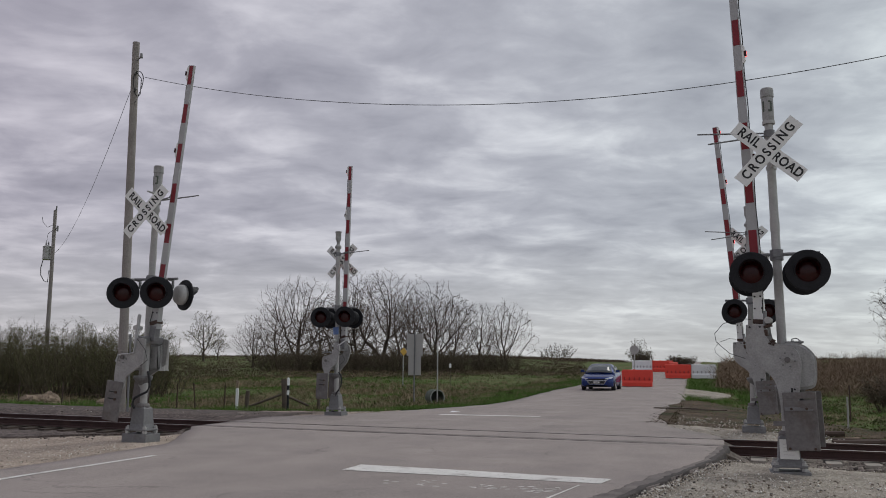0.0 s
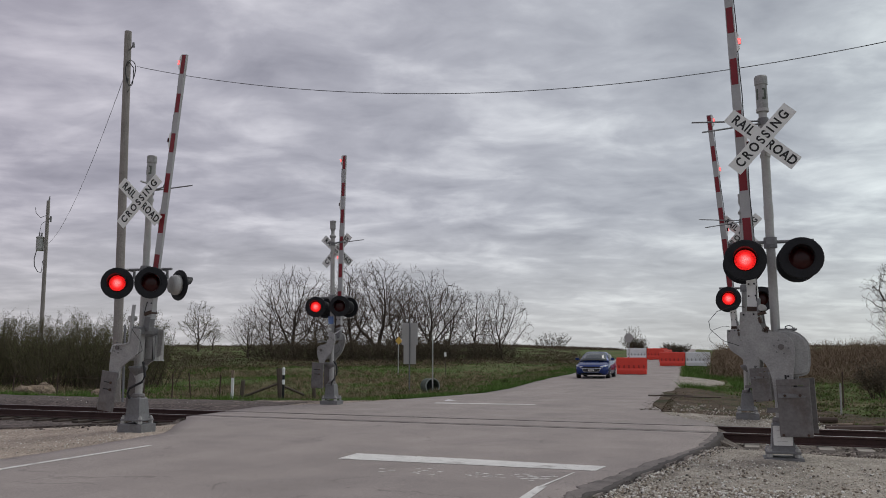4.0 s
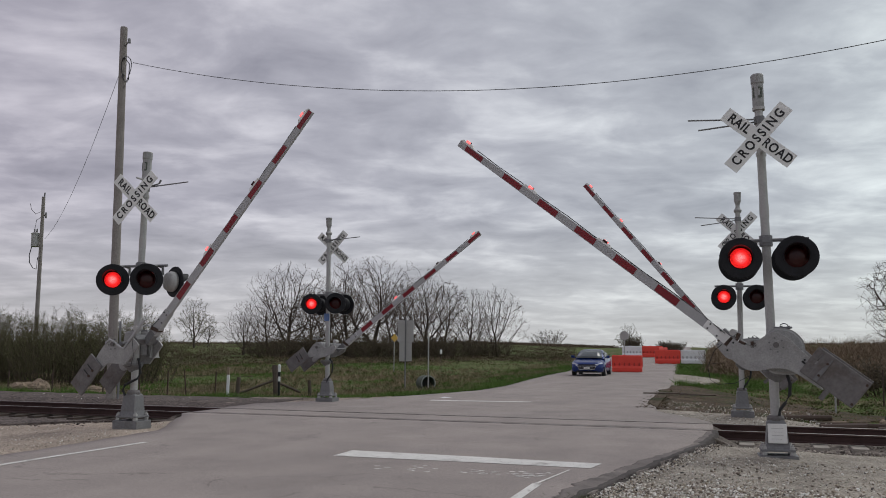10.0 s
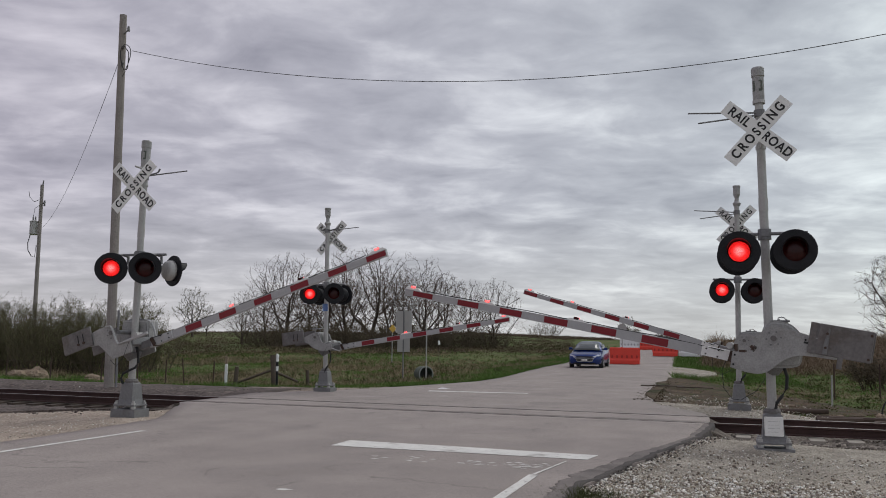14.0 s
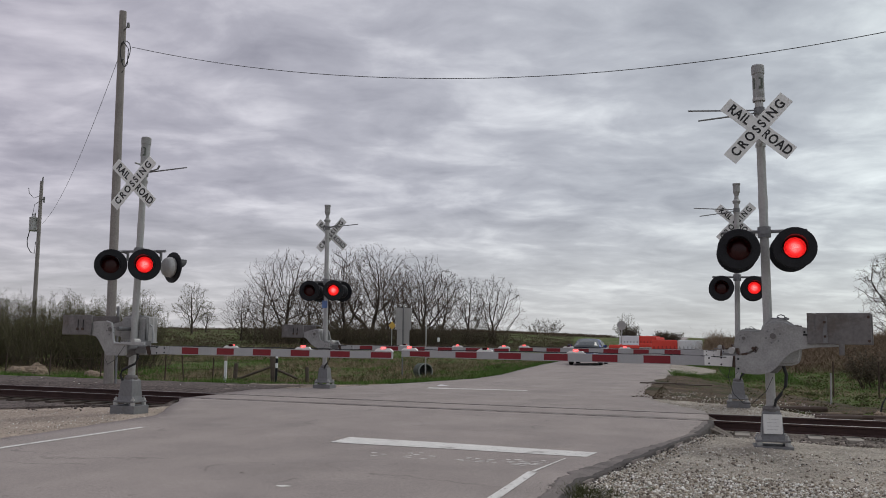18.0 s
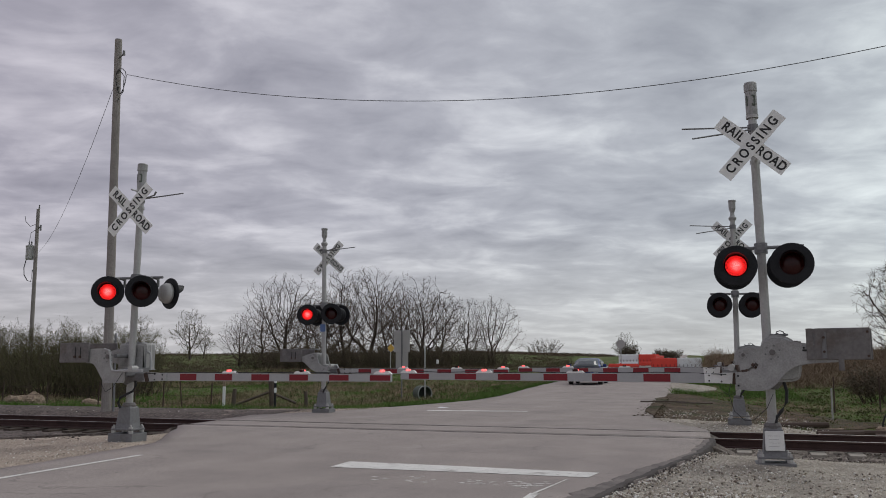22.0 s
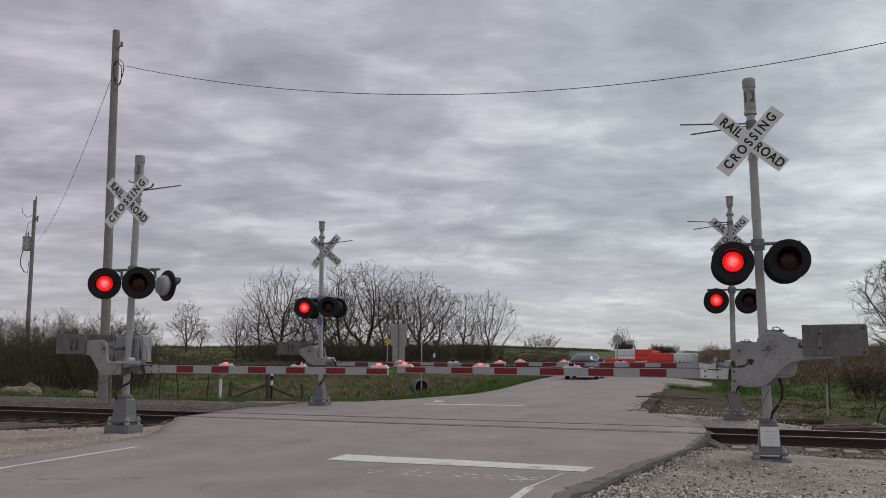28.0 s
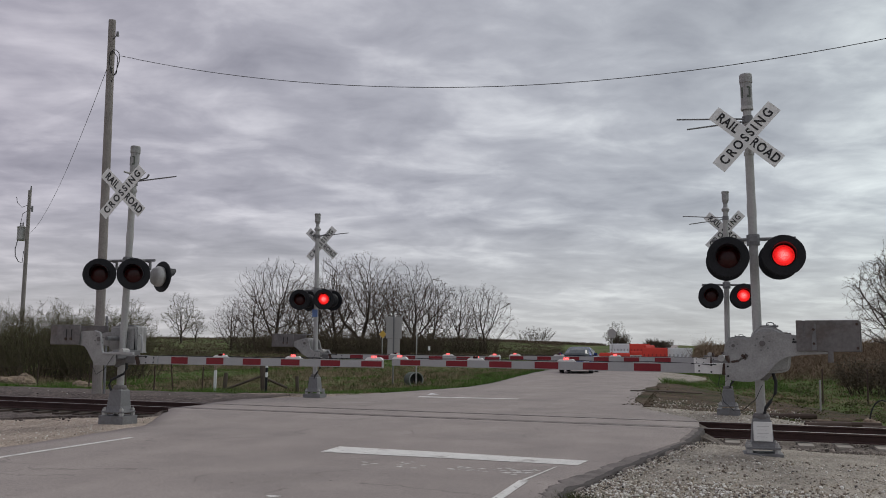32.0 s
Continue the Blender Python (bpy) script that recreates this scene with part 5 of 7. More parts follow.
def tufts(name, count, spot, tall, per, mat, label, seed, width=0.012, spread=0.5, category="grass"):
    """Tufts of blades that splay out from one root, one mesh."""
    rng = random.Random(seed)
    rs = np.random.RandomState(seed)
    at = np.array([(x, y, land(x, y) - 0.02) for x, y in (spot(rng) for _ in range(count))])
    h = (tall[0] + (tall[1] - tall[0]) * rs.rand(count, 1) ** 1.6) * rs.uniform(0.5, 1.1, (count, per))
    a, b = rs.uniform(0, 6.283, (2, count, per))
    out = h * rs.rand(count, per) * spread
    root = h * 0.35 * rs.rand(count, per)
    base = at[:, None, :] + np.stack((root * np.cos(a), root * np.sin(a), 0 * a), 2)
    side = np.stack((np.cos(b), np.sin(b), 0 * b), 2) * width * rs.uniform(0.5, 1.3, (count, per, 1))
    tip = base + np.stack((out * np.cos(a), out * np.sin(a), h), 2)
    vs = np.stack((base - side, base + side, tip), 2).reshape(-1, 3)
    return tagged(new(name, mesh_from(name, vs, np.arange(len(vs)).reshape(-1, 3), mat)), label, category, kind="stuff")


def bank_spot(rng):
    """Grass thins out towards the trampled earth."""
    while True:
        y = 21.8 + 32 * rng.random() ** 1.2
        x = road_edges(y)[1] + 0.4 + 13 * rng.random()
        bare = lerp_pts(((22, 1.6), (25, 5.5), (28, 6.0), (33, 3.4), (38, 0.6)), y)
        k = smooth(bare - 1.5, bare + 0.8, x - road_edges(y)[1] + 2.0 * noise.noise(Vector((x * 0.7, y * 0.5, 4))))
        if rng.random() < 0.12 + 0.88 * k:
            return x, y


clumps("far_brush", 4600, lambda r: polar(r.uniform(-52, -8.3), 78 + 130 * r.random() ** 1.25), (0.7, 2.4), (0.12, 0.5), 42, (0.04, 0.11), "hedge", "brown brush along the field's far side", 29)
clumps("horizon_scrub", 1700, lambda r: polar(r.choice((r.uniform(-52, -5.9), r.uniform(-16, -5.9), r.uniform(0.8, 20))), r.uniform(190, 340)), (2.0, 5.0), (0.2, 0.75), 60, (0.1, 0.28), "hedge", "dark brown scrub along the horizon", 41)
clumps("far_brush_green", 600, lambda r: polar(r.uniform(-50, -8.5), 70 + 60 * r.random()), (0.5, 1.8), (0.1, 0.5), 60, (0.04, 0.11), "hedge_green", "dull green brush along the field's far side", 30)
tufts("field_tufts_green", 9000, field_spot(-46, -8.5, 24.5, 80, True), (0.06, 0.26), 12, "grass", "green spring grass tufts in the field", 32, 0.012, 1.3)
tufts("field_tufts_dry", 9000, field_spot(-46, -8.5, 25, 85, False), (0.08, 0.4), 11, "straw", "dead beige grass tufts in the field", 33, 0.011, 1.3)
tufts("field_tufts_olive", 7000, field_spot(-46, -8.5, 28, 95, False), (0.08, 0.4), 11, "hedge_green", "olive weeds in the field", 34, 0.016, 1.4)
tufts("bank_tufts_green", 4000, bank_spot, (0.03, 0.12), 11, "grass", "green grass tufts on the bank", 35, 0.01, 1.2)
tufts("bank_tufts_dry", 5000, lambda r: (lambda y: (road_edges(y)[1] + 0.3 + 13 * r.random(), y))(21.5 + 32 * r.random() ** 1.2), (0.03, 0.12), 10, "straw_dull", "dead brown grass tufts on the bank", 36, 0.009, 1.2)
clumps("bank_weeds", 260, lambda r: (lambda y: (road_edges(y)[1] + 2.5 + 14 * r.random(), y))(25 + 28 * r.random()), (0.2, 0.7), (0.1, 0.35), 70, (0.02, 0.06), "hedge_green", "low olive weeds on the bank", 37, "weeds")
clumps("dead_litter", 420, lambda r: (lambda y: (road_edges(y)[1] + 0.1 + 8 * r.random() ** 1.3, y))(22.2 + 14 * r.random()), (0.1, 0.5), (0.01, 0.05), 26, (0.01, 0.035), "twig", "scattered dead twigs and leaves on the earth", 40, "litter", 0.1)
clumps("reed_bed", 950, lambda r: polar(r.uniform(0.6, 18), r.uniform(52, 120)), (0.5, 1.3), (0.8, 1.9), 110, (0.14, 0.34), "reed", "dense dry brown reeds", 38, "reeds", 0.7, 0.14)
clumps("dark_scrub", 60, lambda r: polar(r.uniform(11.3, 19), r.uniform(44, 56)), (0.6, 1.5), (0.8, 1.7), 260, (0.03, 0.09), "hedge", "dark brown scrub at the foot of a tree", 39, "scrub")

# ---- bare trees ----


def tubes_mesh(name, branches, mat, sides):
    vs, fs = [], []
    for pts, rad in branches:
        o = len(vs)
        n = len(pts)
        for k in range(n):
            d = (pts[min(k + 1, n - 1)] - pts[max(k - 1, 0)]).normalized()
            u = d.orthogonal().normalized()
            v = d.cross(u)
            for j in range(sides):
                a = j * math.tau / sides
                q = pts[k] + (u * math.cos(a) + v * math.sin(a)) * rad[k]
                vs.append(tuple(q))
        for k in range(n - 1):
            for j in range(sides):
                a, b = o + k * sides + j, o + k * sides + (j + 1) % sides
                fs.append((a, b, b + sides, a + sides))
    me = bpy.data.meshes.new(name)
    me.from_pydata(vs, [], fs)
    me.materials.append(M[mat])
    return me


def grown(seed, height, wide, clear, points):
    """A tree that grows towards points spread through its crown: nodes, their parents and their thickness."""
    rs = np.random.RandomState(seed)
    mid, half = (height * (1 + clear)) / 2, height * (1 - clear) / 2
    d = rs.normal(size=(points, 3))
    d /= np.linalg.norm(d, axis=1)[:, None]
    d *= (rs.rand(points, 1) ** 0.38)
    lump = 1 + 0.22 * np.sin(3 * np.arctan2(d[:, 1], d[:, 0]) + seed) + 0.12 * np.sin(7 * d[:, 2] + 2 * seed)
    goal = d * np.array((wide / 2, wide / 2, half)) * lump[:, None]
    # broad below, rounded above
    goal[:, :2] *= (1.08 - 0.3 * np.clip(goal[:, 2:] / half, -0.2, 1))
    goal[:, 2] += mid
    step, kill, reach = height * 0.02, height * 0.033, height * 0.3
    at = [np.array((0.0, 0.0, -0.15))]
    up = [-1]
    lean = rs.normal(0, 0.09, 2)
    while at[-1][2] < height * clear * 0.9:
        at.append(at[-1] + step * np.array((lean[0] + rs.normal(0, 0.12), lean[1] + rs.normal(0, 0.12), 1.0)))
        up.append(len(at) - 2)
    P = np.array(at)
    near = np.linalg.norm(goal[:, None] - P[None], axis=2)
    who, far = near.argmin(1), near.min(1)
    live = np.ones(points, bool)
    for _ in range(140):
        on = live & (far < reach)
        if not on.any():
            break
        pull = np.zeros_like(P)
        v = goal[on] - P[who[on]]
        v /= np.linalg.norm(v, axis=1)[:, None] + 1e-9
        np.add.at(pull, who[on], v)
        tips = np.unique(who[on])
        g = pull[tips]
        g /= np.linalg.norm(g, axis=1)[:, None] + 1e-9
        g += rs.normal(0, 0.14, g.shape)
        g[:, 2] += 0.06
        g /= np.linalg.norm(g, axis=1)[:, None] + 1e-9
        fresh = P[tips] + g * step
        base = len(P)
        P = np.vstack((P, fresh))
        up += tips.tolist()
        dd = np.linalg.norm(goal[:, None] - fresh[None], axis=2)
        best, low = dd.argmin(1), dd.min(1)
        nearer = low < far
        who[nearer], far[nearer] = base + best[nearer], low[nearer]
        live &= far > kill
        if len(P) > 9000:
            break
    up = np.array(up)
    # straighten the limbs a little
    for _ in range(3):
        kids = np.zeros(len(P))
        mean = np.zeros_like(P)
        np.add.at(kids, up[1:], 1)
        np.add.at(mean, up[1:], P[1:])
        one = kids == 1
        one[0] = False
        P[one] = 0.4 * P[one] + 0.3 * P[up[one]] + 0.3 * mean[one]
    leaf = np.ones(len(P), bool)
    leaf[up[1:]] = False
    load = np.where(leaf, 0.0092 ** 2.0, 0.0)
    for k in range(len(P) - 1, 0, -1):
        load[up[k]] += load[k]
    thick = load ** 0.5
    return rs, P, up, np.minimum(thick * 1.3, height * 0.028), step


def sticks(name, a, b, ra, rb, mat, sides):
    """Tapered sticks from a to b, one mesh."""
    n = len(a)
    d = b - a
    d /= np.linalg.norm(d, axis=1)[:, None] + 1e-9
    ref = np.where(np.abs(d[:, 2:]) < 0.9, np.array((0.0, 0.0, 1.0)), np.array((1.0, 0.0, 0.0)))
    u = np.cross(d, ref)
    u /= np.linalg.norm(u, axis=1)[:, None]
    w = np.cross(d, u)
    ang = np.arange(sides) * math.tau / sides
    ring = u[:, None] * np.cos(ang)[None, :, None] + w[:, None] * np.sin(ang)[None, :, None]
    vs = np.concatenate((a[:, None] + ring * ra[:, None, None], b[:, None] + ring * rb[:, None, None]), 1)
    fs = []
    for k in range(sides):
        m = (k + 1) % sides
        fs += [(k, m, sides + m), (k, sides + m, sides + k)]
    fs = np.array(fs)[None] + (2 * sides * np.arange(n))[:, None, None]
    return mesh_from(name, vs.reshape(-1, 3), fs.reshape(-1, 3), mat)


def bare_tree(seed, height, wide=0.8, clear=0.13, points=1500, mat="bark", twig_mat="bark_twig", twigs=1, long=0.075):
    rs, P, up, thick, step = grown(seed, height, wide * height, clear, points)
    a, b = P[up[1:]], P[1:]
    d = (b - a) / (np.linalg.norm(b - a, axis=1)[:, None] + 1e-9)
    b = b + d * step * 0.12
    ra, rb = thick[up[1:]], thick[1:]
    ra = np.minimum(ra, rb * 1.5)
    big = rb > 0.05
    mid = ~big & (rb > 0.02)
    thin = ~big & ~mid
    trunk = sticks("trunk", a[big], b[big], ra[big], rb[big], mat, 7)
    crown = sticks("crown", a[mid], b[mid], ra[mid], rb[mid], mat, 4)
    # fine ends, each forking once
    roots, way = np.repeat(b[thin], twigs, 0), np.repeat(d[thin], twigs, 0)
    way = way + rs.normal(0, 0.5, way.shape)
    way[:, 2] += 0.2
    way /= np.linalg.norm(way, axis=1)[:, None]
    ln = height * long * rs.uniform(0.3, 1.0, (len(roots), 1))
    ends = roots + way * ln
    fork = roots + (ends - roots) * rs.uniform(0.3, 0.7, (len(roots), 1))
    away = way + rs.normal(0, 0.55, way.shape)
    tips = fork + away / np.linalg.norm(away, axis=1)[:, None] * ln * 0.55
    one = np.ones(len(roots))
    fine = sticks("fine_branchwork", np.concatenate((a[thin], roots, fork)), np.concatenate((b[thin], ends, tips)), np.concatenate((ra[thin], 0.0105 * one, 0.0085 * one)), np.concatenate((rb[thin], 0.005 * one, 0.004 * one)), twig_mat, 3)
    return trunk, crown, fine


def plant_tree(meshes, x, y, turn, size, label, broad=1.0):
    t = thing("tree", pose(x, y, land(x, y), 0, 0, turn), label, "tree", "bare trees")
    for name, me in zip(("trunk", "crown", "fine_branchwork"), meshes):
        o = new(name, me)
        o.parent = t
        o.scale = (size * broad, size * broad, size)
    return t


TREES = [bare_tree(40 + k, 11.0, w, c, n) for k, (w, c, n) in enumerate(((0.86, 0.1, 1700), (0.94, 0.12, 1750), (0.78, 0.14, 1350), (0.7, 0.12, 1100)))]
# bearing, distance, height and kind of each tree in the wood behind the field
WOOD = ((-30.9, 106, 6.3, 2), (-29.3, 112, 8.2, 3), (-27.9, 100, 11.0, 0), (-26.4, 108, 8.6, 2), (-25.2, 104, 9.4, 1), (-24.0, 97, 10.6, 2), (-22.2, 96, 11.5, 0), (-20.9, 104, 9.8, 3), (-20.0, 110, 9.2, 2), (-18.6, 97, 10.2, 1), (-17.3, 106, 9.2, 3), (-15.5, 101, 7.6, 2), (-13.6, 99, 8.3, 3))
for k, (az, far, tall, kind) in enumerate(WOOD):
    plant_tree(TREES[kind], *polar(az, far), 67 * k, tall / 11.0, "bare spreading tree with thin grey-brown twigs")
SMALL = bare_tree(61, 8.0, 0.7, 0.22, 700, "bark", "bark_green", 2)
for k, (az, far, tall) in enumerate(((-34.1, 150, 8.3), (-37.2, 160, 7.6), (-4.75, 88, 3.2), (-33.2, 165, 5.0))):
    plant_tree(SMALL, *polar(az, far), 80 * k, tall / 8.0, "small tree with a rounded crown just coming into leaf")
plant_tree(TREES[1], *polar(12.9, 66), 30, 0.8, "bare spreading tree with thin grey-brown twigs")
plant_tree(TREES[0], *polar(13.6, 71), 120, 0.82, "bare spreading tree with thin grey-brown twigs")

# ---- leafy thickets ----


def thicket(seed, wide, tall, stems, leaves, m, label, leaf="leaf", leaf_size=(0.018, 0.042)):
    rng = random.Random(seed)
    s = thing("shrub", m, label, "shrub", "shrubs")
    branches, tips = [], []
    for _ in range(stems):
        a, r = rng.uniform(0, math.tau), wide * 0.42 * math.sqrt(rng.random())
        p = Vector((r * math.cos(a), r * math.sin(a) * 0.7, -0.1))
        d = Vector((p.x * 0.25 + rng.gauss(0, 0.22), p.y * 0.25 + rng.gauss(0, 0.22), 1)).normalized()
        h = tall * rng.uniform(0.55, 1.0)
        pts, rad = [p], [0.02]
        for k in range(4):
            d = (d + Vector((rng.gauss(0, 0.12), rng.gauss(0, 0.12), 0.05))).normalized()
            p = p + d * h / 4
            pts.append(p)
            rad.append(0.02 - 0.0042 * (k + 1))
        branches.append((pts, rad))
        for _ in range(9):
            f = rng.uniform(0.8, 3.95)
            i = int(f)
            q = pts[i].lerp(pts[i + 1], f - i)
            td = (d + Vector((rng.gauss(0, 0.7), rng.gauss(0, 0.7), rng.uniform(0, 0.6)))).normalized()
            e = q + td * rng.uniform(0.25, 0.8)
            mid = (q + e) / 2 + Vector((rng.gauss(0, 0.04), rng.gauss(0, 0.04), 0))
            branches.append(([q, mid, e], [0.008, 0.006, 0.003]))
            tips += [(q, e), (mid, e)]
    o = new("branchwork", tubes_mesh("branchwork", branches, "twig", 3))
    o.parent = s
    vs, fs = [], []
    for _ in range(leaves):
        q, e = rng.choice(tips)
        c = q.lerp(e, rng.random() * 1.1) + Vector((rng.gauss(0, 0.07), rng.gauss(0, 0.07), rng.gauss(0, 0.06)))
        r = rng.uniform(*leaf_size)
        u = Vector((rng.gauss(0, 1), rng.gauss(0, 1), rng.gauss(0, 1))).normalized()
        v = u.orthogonal().normalized()
        b = len(vs)
        vs += [tuple(c - u * r), tuple(c + v * r * 0.8), tuple(c + u * r)]
        fs.append((b, b + 1, b + 2))
    me = bpy.data.meshes.new("foliage")
    me.from_pydata(vs, [], fs)
    me.materials.append(M[leaf])
    o = new("foliage", me)
    o.parent = s
    o["kind"] = "stuff"
    return s


k = 0
for x, y, wd, tl in ((-40.5, 39, 4.4, 3.5), (-38.2, 37.6, 4.2, 3.3), (-35.6, 38.2, 4.6, 3.6), (-33.4, 36.6, 4.4, 3.4), (-31.0, 37.4, 4.2, 3.3), (-29.4, 36.2, 3.6, 2.9), (-36.8, 41, 4.6, 3.7), (-32.4, 40.4, 4.6, 3.6), (-42.4, 41.5, 4.6, 3.7), (-29.8, 39.6, 4.0, 3.0), (-44.0, 43.5, 4.6, 3.6)):
    thicket(70 + k, wd, tl * 1.22, 75, 20000, pose(x, y, land(x, y)), "dense tangled shrub with small olive-green leaves", "leaf_olive", (0.015, 0.032))
    k += 1
for az, far, wd, tl in ((-27.5, 92, 7, 2.6), (-25.8, 92, 8, 3.0), (-24.0, 90, 8, 2.8), (-22.0, 91, 8, 2.8), (-20.0, 92, 8, 2.7), (-18.2, 92, 7, 2.5), (-16.5, 95, 7, 2.3), (-29.0, 96, 7, 2.4), (-14.3, 97, 6, 2.0)):
    x, y = polar(az, far)
    thicket(90 + k, wd, tl * 1.15, 130, 5200, pose(x, y, land(x, y)), "low brown thicket under the bare trees", "leaf_brown", (0.03, 0.08))
    k += 1
for az, far, wd, tl in ((-10.3, 205, 7.5, 4.2), (-2.1, 118, 3.6, 1.3), (-4.45, 90, 1.2, 1.9), (11.5, 40, 3.4, 1.6)):
    x, y = polar(az, far)
    thicket(110 + k, wd, tl, 60, 6000, pose(x, y, land(x, y)), "small brownish shrub with a few leaves", "leaf_brown", (0.04, 0.09))
    k += 1

# ---- rocks, logs and litter ----


def rock(x, y, r, seed, mat, label, squash=0.6, name="boulder", category="rock"):
    rng = random.Random(seed)
    bm = bmesh.new()
    bmesh.ops.create_icosphere(bm, subdivisions=3, radius=1)
    off = Vector((rng.uniform(0, 50), 0, 0))
    for v in bm.verts:
        n = v.co.normalized()
        d = 1 + 0.35 * noise.noise(n * 1.3 + off) + 0.3 * noise.noise(n * 2.9 + off) + 0.2 * abs(noise.noise(n * 6 + off))
        v.co = Vector((n.x * d * r[0], n.y * d * r[1], n.z * d * r[2]))
    single(name, bm, mat, pose(x, y, land(x, y) + r[2] * 0.45, 0, 0, rng.uniform(0, 40)), label, category)


rock(-27.6, 28.6, (0.62, 0.4, 0.36), 1, "rock", "large pale limestone boulder in the grass")
rock(-26.9, 28.7, (0.42, 0.36, 0.42), 2, "rock", "large pale limestone boulder in the grass")
rock(-23.1, 27.6, (0.48, 0.34, 0.32), 3, "rock", "pale limestone boulder in the grass")
rock(4.2, 22.6, (0.24, 0.2, 0.18), 4, "rock", "pale rounded stone in the grass")
rock(-7.9, 25.4, (0.22, 0.1, 0.07), 5, "white_post", "crumpled white litter on the gravel", name="litter", category="litter")
for k, (x, y, ln, turn) in enumerate(((3.0, 20.9, 0.5, 10), (3.5, 22.4, 0.9, -8), (2.4, 23.2, 0.7, 12), (4.3, 21.4, 0.5, 4))):
    bm = bmesh.new()
    tube(bm, (-ln, 0, 0.06), (ln, 0, 0.09), 0.09, 0.07, 9)
    single("log", bm, "rust", pose(x, y, land(x, y), 0, 0, turn), "short dark weathered log in the grass", "log", "logs")
for k, (x, y) in enumerate(((3.1, 23.4), (2.2, 25.5))):
    bm = bmesh.new()
    box(bm, -0.35, 0.35, -0.06, 0.06, 0.02, 0.08, 0.01)
    single("board", bm, "rock", pose(x, y, land(x, y), 0, 0, 7 * k), "short pale broken board on the ground", "board", "boards")

bm = bmesh.new()
box(bm, -0.55, 0.55, -0.1, 0.1, 0.02, 0.07, 0.012)
single("board", bm, "white_post", pose(-20.9, 28.1, land(-20.9, 28.1) + 0.03, 0, 3, 6), "long pale board lying in the grass", "board", "boards")
wx, wy = polar(-17.5, 60)
ws = thing("wildlife_box", pose(wx, wy, land(wx, wy)), "small white box on a thin dark post", "nest box")
bm = bmesh.new()
tube(bm, (0, 0, -0.2), (0, 0, 1.5), 0.025, 0.025, 6)
part("post", bm, "dark_wood", ws)
bm = bmesh.new()
box(bm, -0.07, 0.07, -0.1, 0.04, 1.42, 1.72, 0.02)
part("box", bm, "white_post", ws)

# ---- poles and wires ----


def utility_pole(x, y, tall, lean, label):
    p = thing("utility_pole", pose(x, y, land(x, y), 0, lean, 0), label, "utility pole", "utility poles")
    bm = bmesh.new()
    tube(bm, (0, 0, -0.3), (0, 0, tall), 0.148, 0.11, 16)
    part("pole", bm, "wood", p)
    return p


pole_a = utility_pole(-17.2, 21.2, 11.85, -1.25, "weathered wooden utility pole beside the track")
za = land(-17.2, 21.2)
bm = bmesh.new()
tube(bm, (0.1, -0.05, 11.2), (0.3, -0.1, 11.3), 0.02, 0.02, 8)
tube(bm, (0.3, -0.1, 11.25), (0.3, -0.1, 11.4), 0.05, 0.035, 8)
part("insulator", bm, "galv_dull", pole_a)
bm = bmesh.new()
for zz in (10.75, 10.2):
    tube(bm, (0.08, -0.1, zz - 0.06), (0.2, -0.15, zz + 0.02), 0.035, 0.03, 8)
part("wire_clamp", bm, "galv_dull", pole_a)
bm = bmesh.new()
turn_pts = [(0.3 + 0.18 * math.cos(a / 14 * math.tau), -0.2 + 0.05 * math.sin(a / 7 * math.tau), 10.35 + 0.42 * math.sin(a / 14 * math.tau)) for a in range(15)]
wire(bm, turn_pts, 0.014, 5)
part("cable_loop", bm, "cable", pole_a)
bm = bmesh.new()
wire(bm, [(0.2, -0.15, 10.75), (0.42, -0.2, 10.5), (0.4, -0.2, 10.0), (0.16, -0.15, 9.75)], 0.014, 5)
part("cable_loop", bm, "cable", pole_a)
inv = pole_a.matrix_basis.inverted()
bm = bmesh.new()
pts = []
for k in range(49):
    xx = -17.05 + (19 + 17.05) * k / 48
    pts.append(inv @ Vector((xx, 21.2 + RAIL_SLOPE * 2.4 * (xx + 17), 7.77 + 0.0086 * (xx - 1.0) ** 2 + 0.0016 * max(0.0, xx + 6.0) ** 2)))
wire(bm, pts, 0.009, 5)
part("overhead_wire", bm, "cable", pole_a, "thin black overhead wire")
bm = bmesh.new()
wire(bm, [inv @ p for p in sag((-17.5, 21.2, 10.35), (-42.6, 44.9, 8.95), 0.9, 24)], 0.008, 5)
part("overhead_wire", bm, "cable", pole_a, "thin black overhead wire")
bm = bmesh.new()
tube(bm, (0.26, 0.0, -0.1), (0.26, 0.0, 2.4), 0.035, 0.035, 8)
part("conduit", bm, "galv_dull", pole_a)

pole_b = utility_pole(-42.8, 45.0, 12.2, -0.6, "weathered wooden utility pole with a transformer")
bm = bmesh.new()
turned(bm, [(0.0, 0), (0.24, 0.0), (0.27, 0.05), (0.27, 0.85), (0.29, 0.87), (0.29, 0.93), (0.1, 1.02), (0.0, 1.02)], 20, pose(-0.45, -0.05, 8.75))
tr = part("transformer", bm, "galv", pole_b, "grey drum transformer", smooth=False)
for dx in (-0.55, -0.35):
    bm = bmesh.new()
    turned(bm, [(0.03, 9.75), (0.06, 9.8), (0.035, 9.86), (0.06, 9.92), (0.03, 9.98), (0.0, 10.05)], 10, pose(dx, -0.05, 0))
    part("bushing", bm, "galv_dull", tr)
bm = bmesh.new()
wire(bm, [(-0.7, -0.05, 8.9), (-0.85, -0.1, 8.2), (-0.8, -0.1, 7.7), (-0.5, -0.1, 7.3), (-0.2, -0.1, 7.2), (-0.12, -0.1, 8.0)], 0.03, 5)
part("cable_loop", bm, "cable", pole_b)
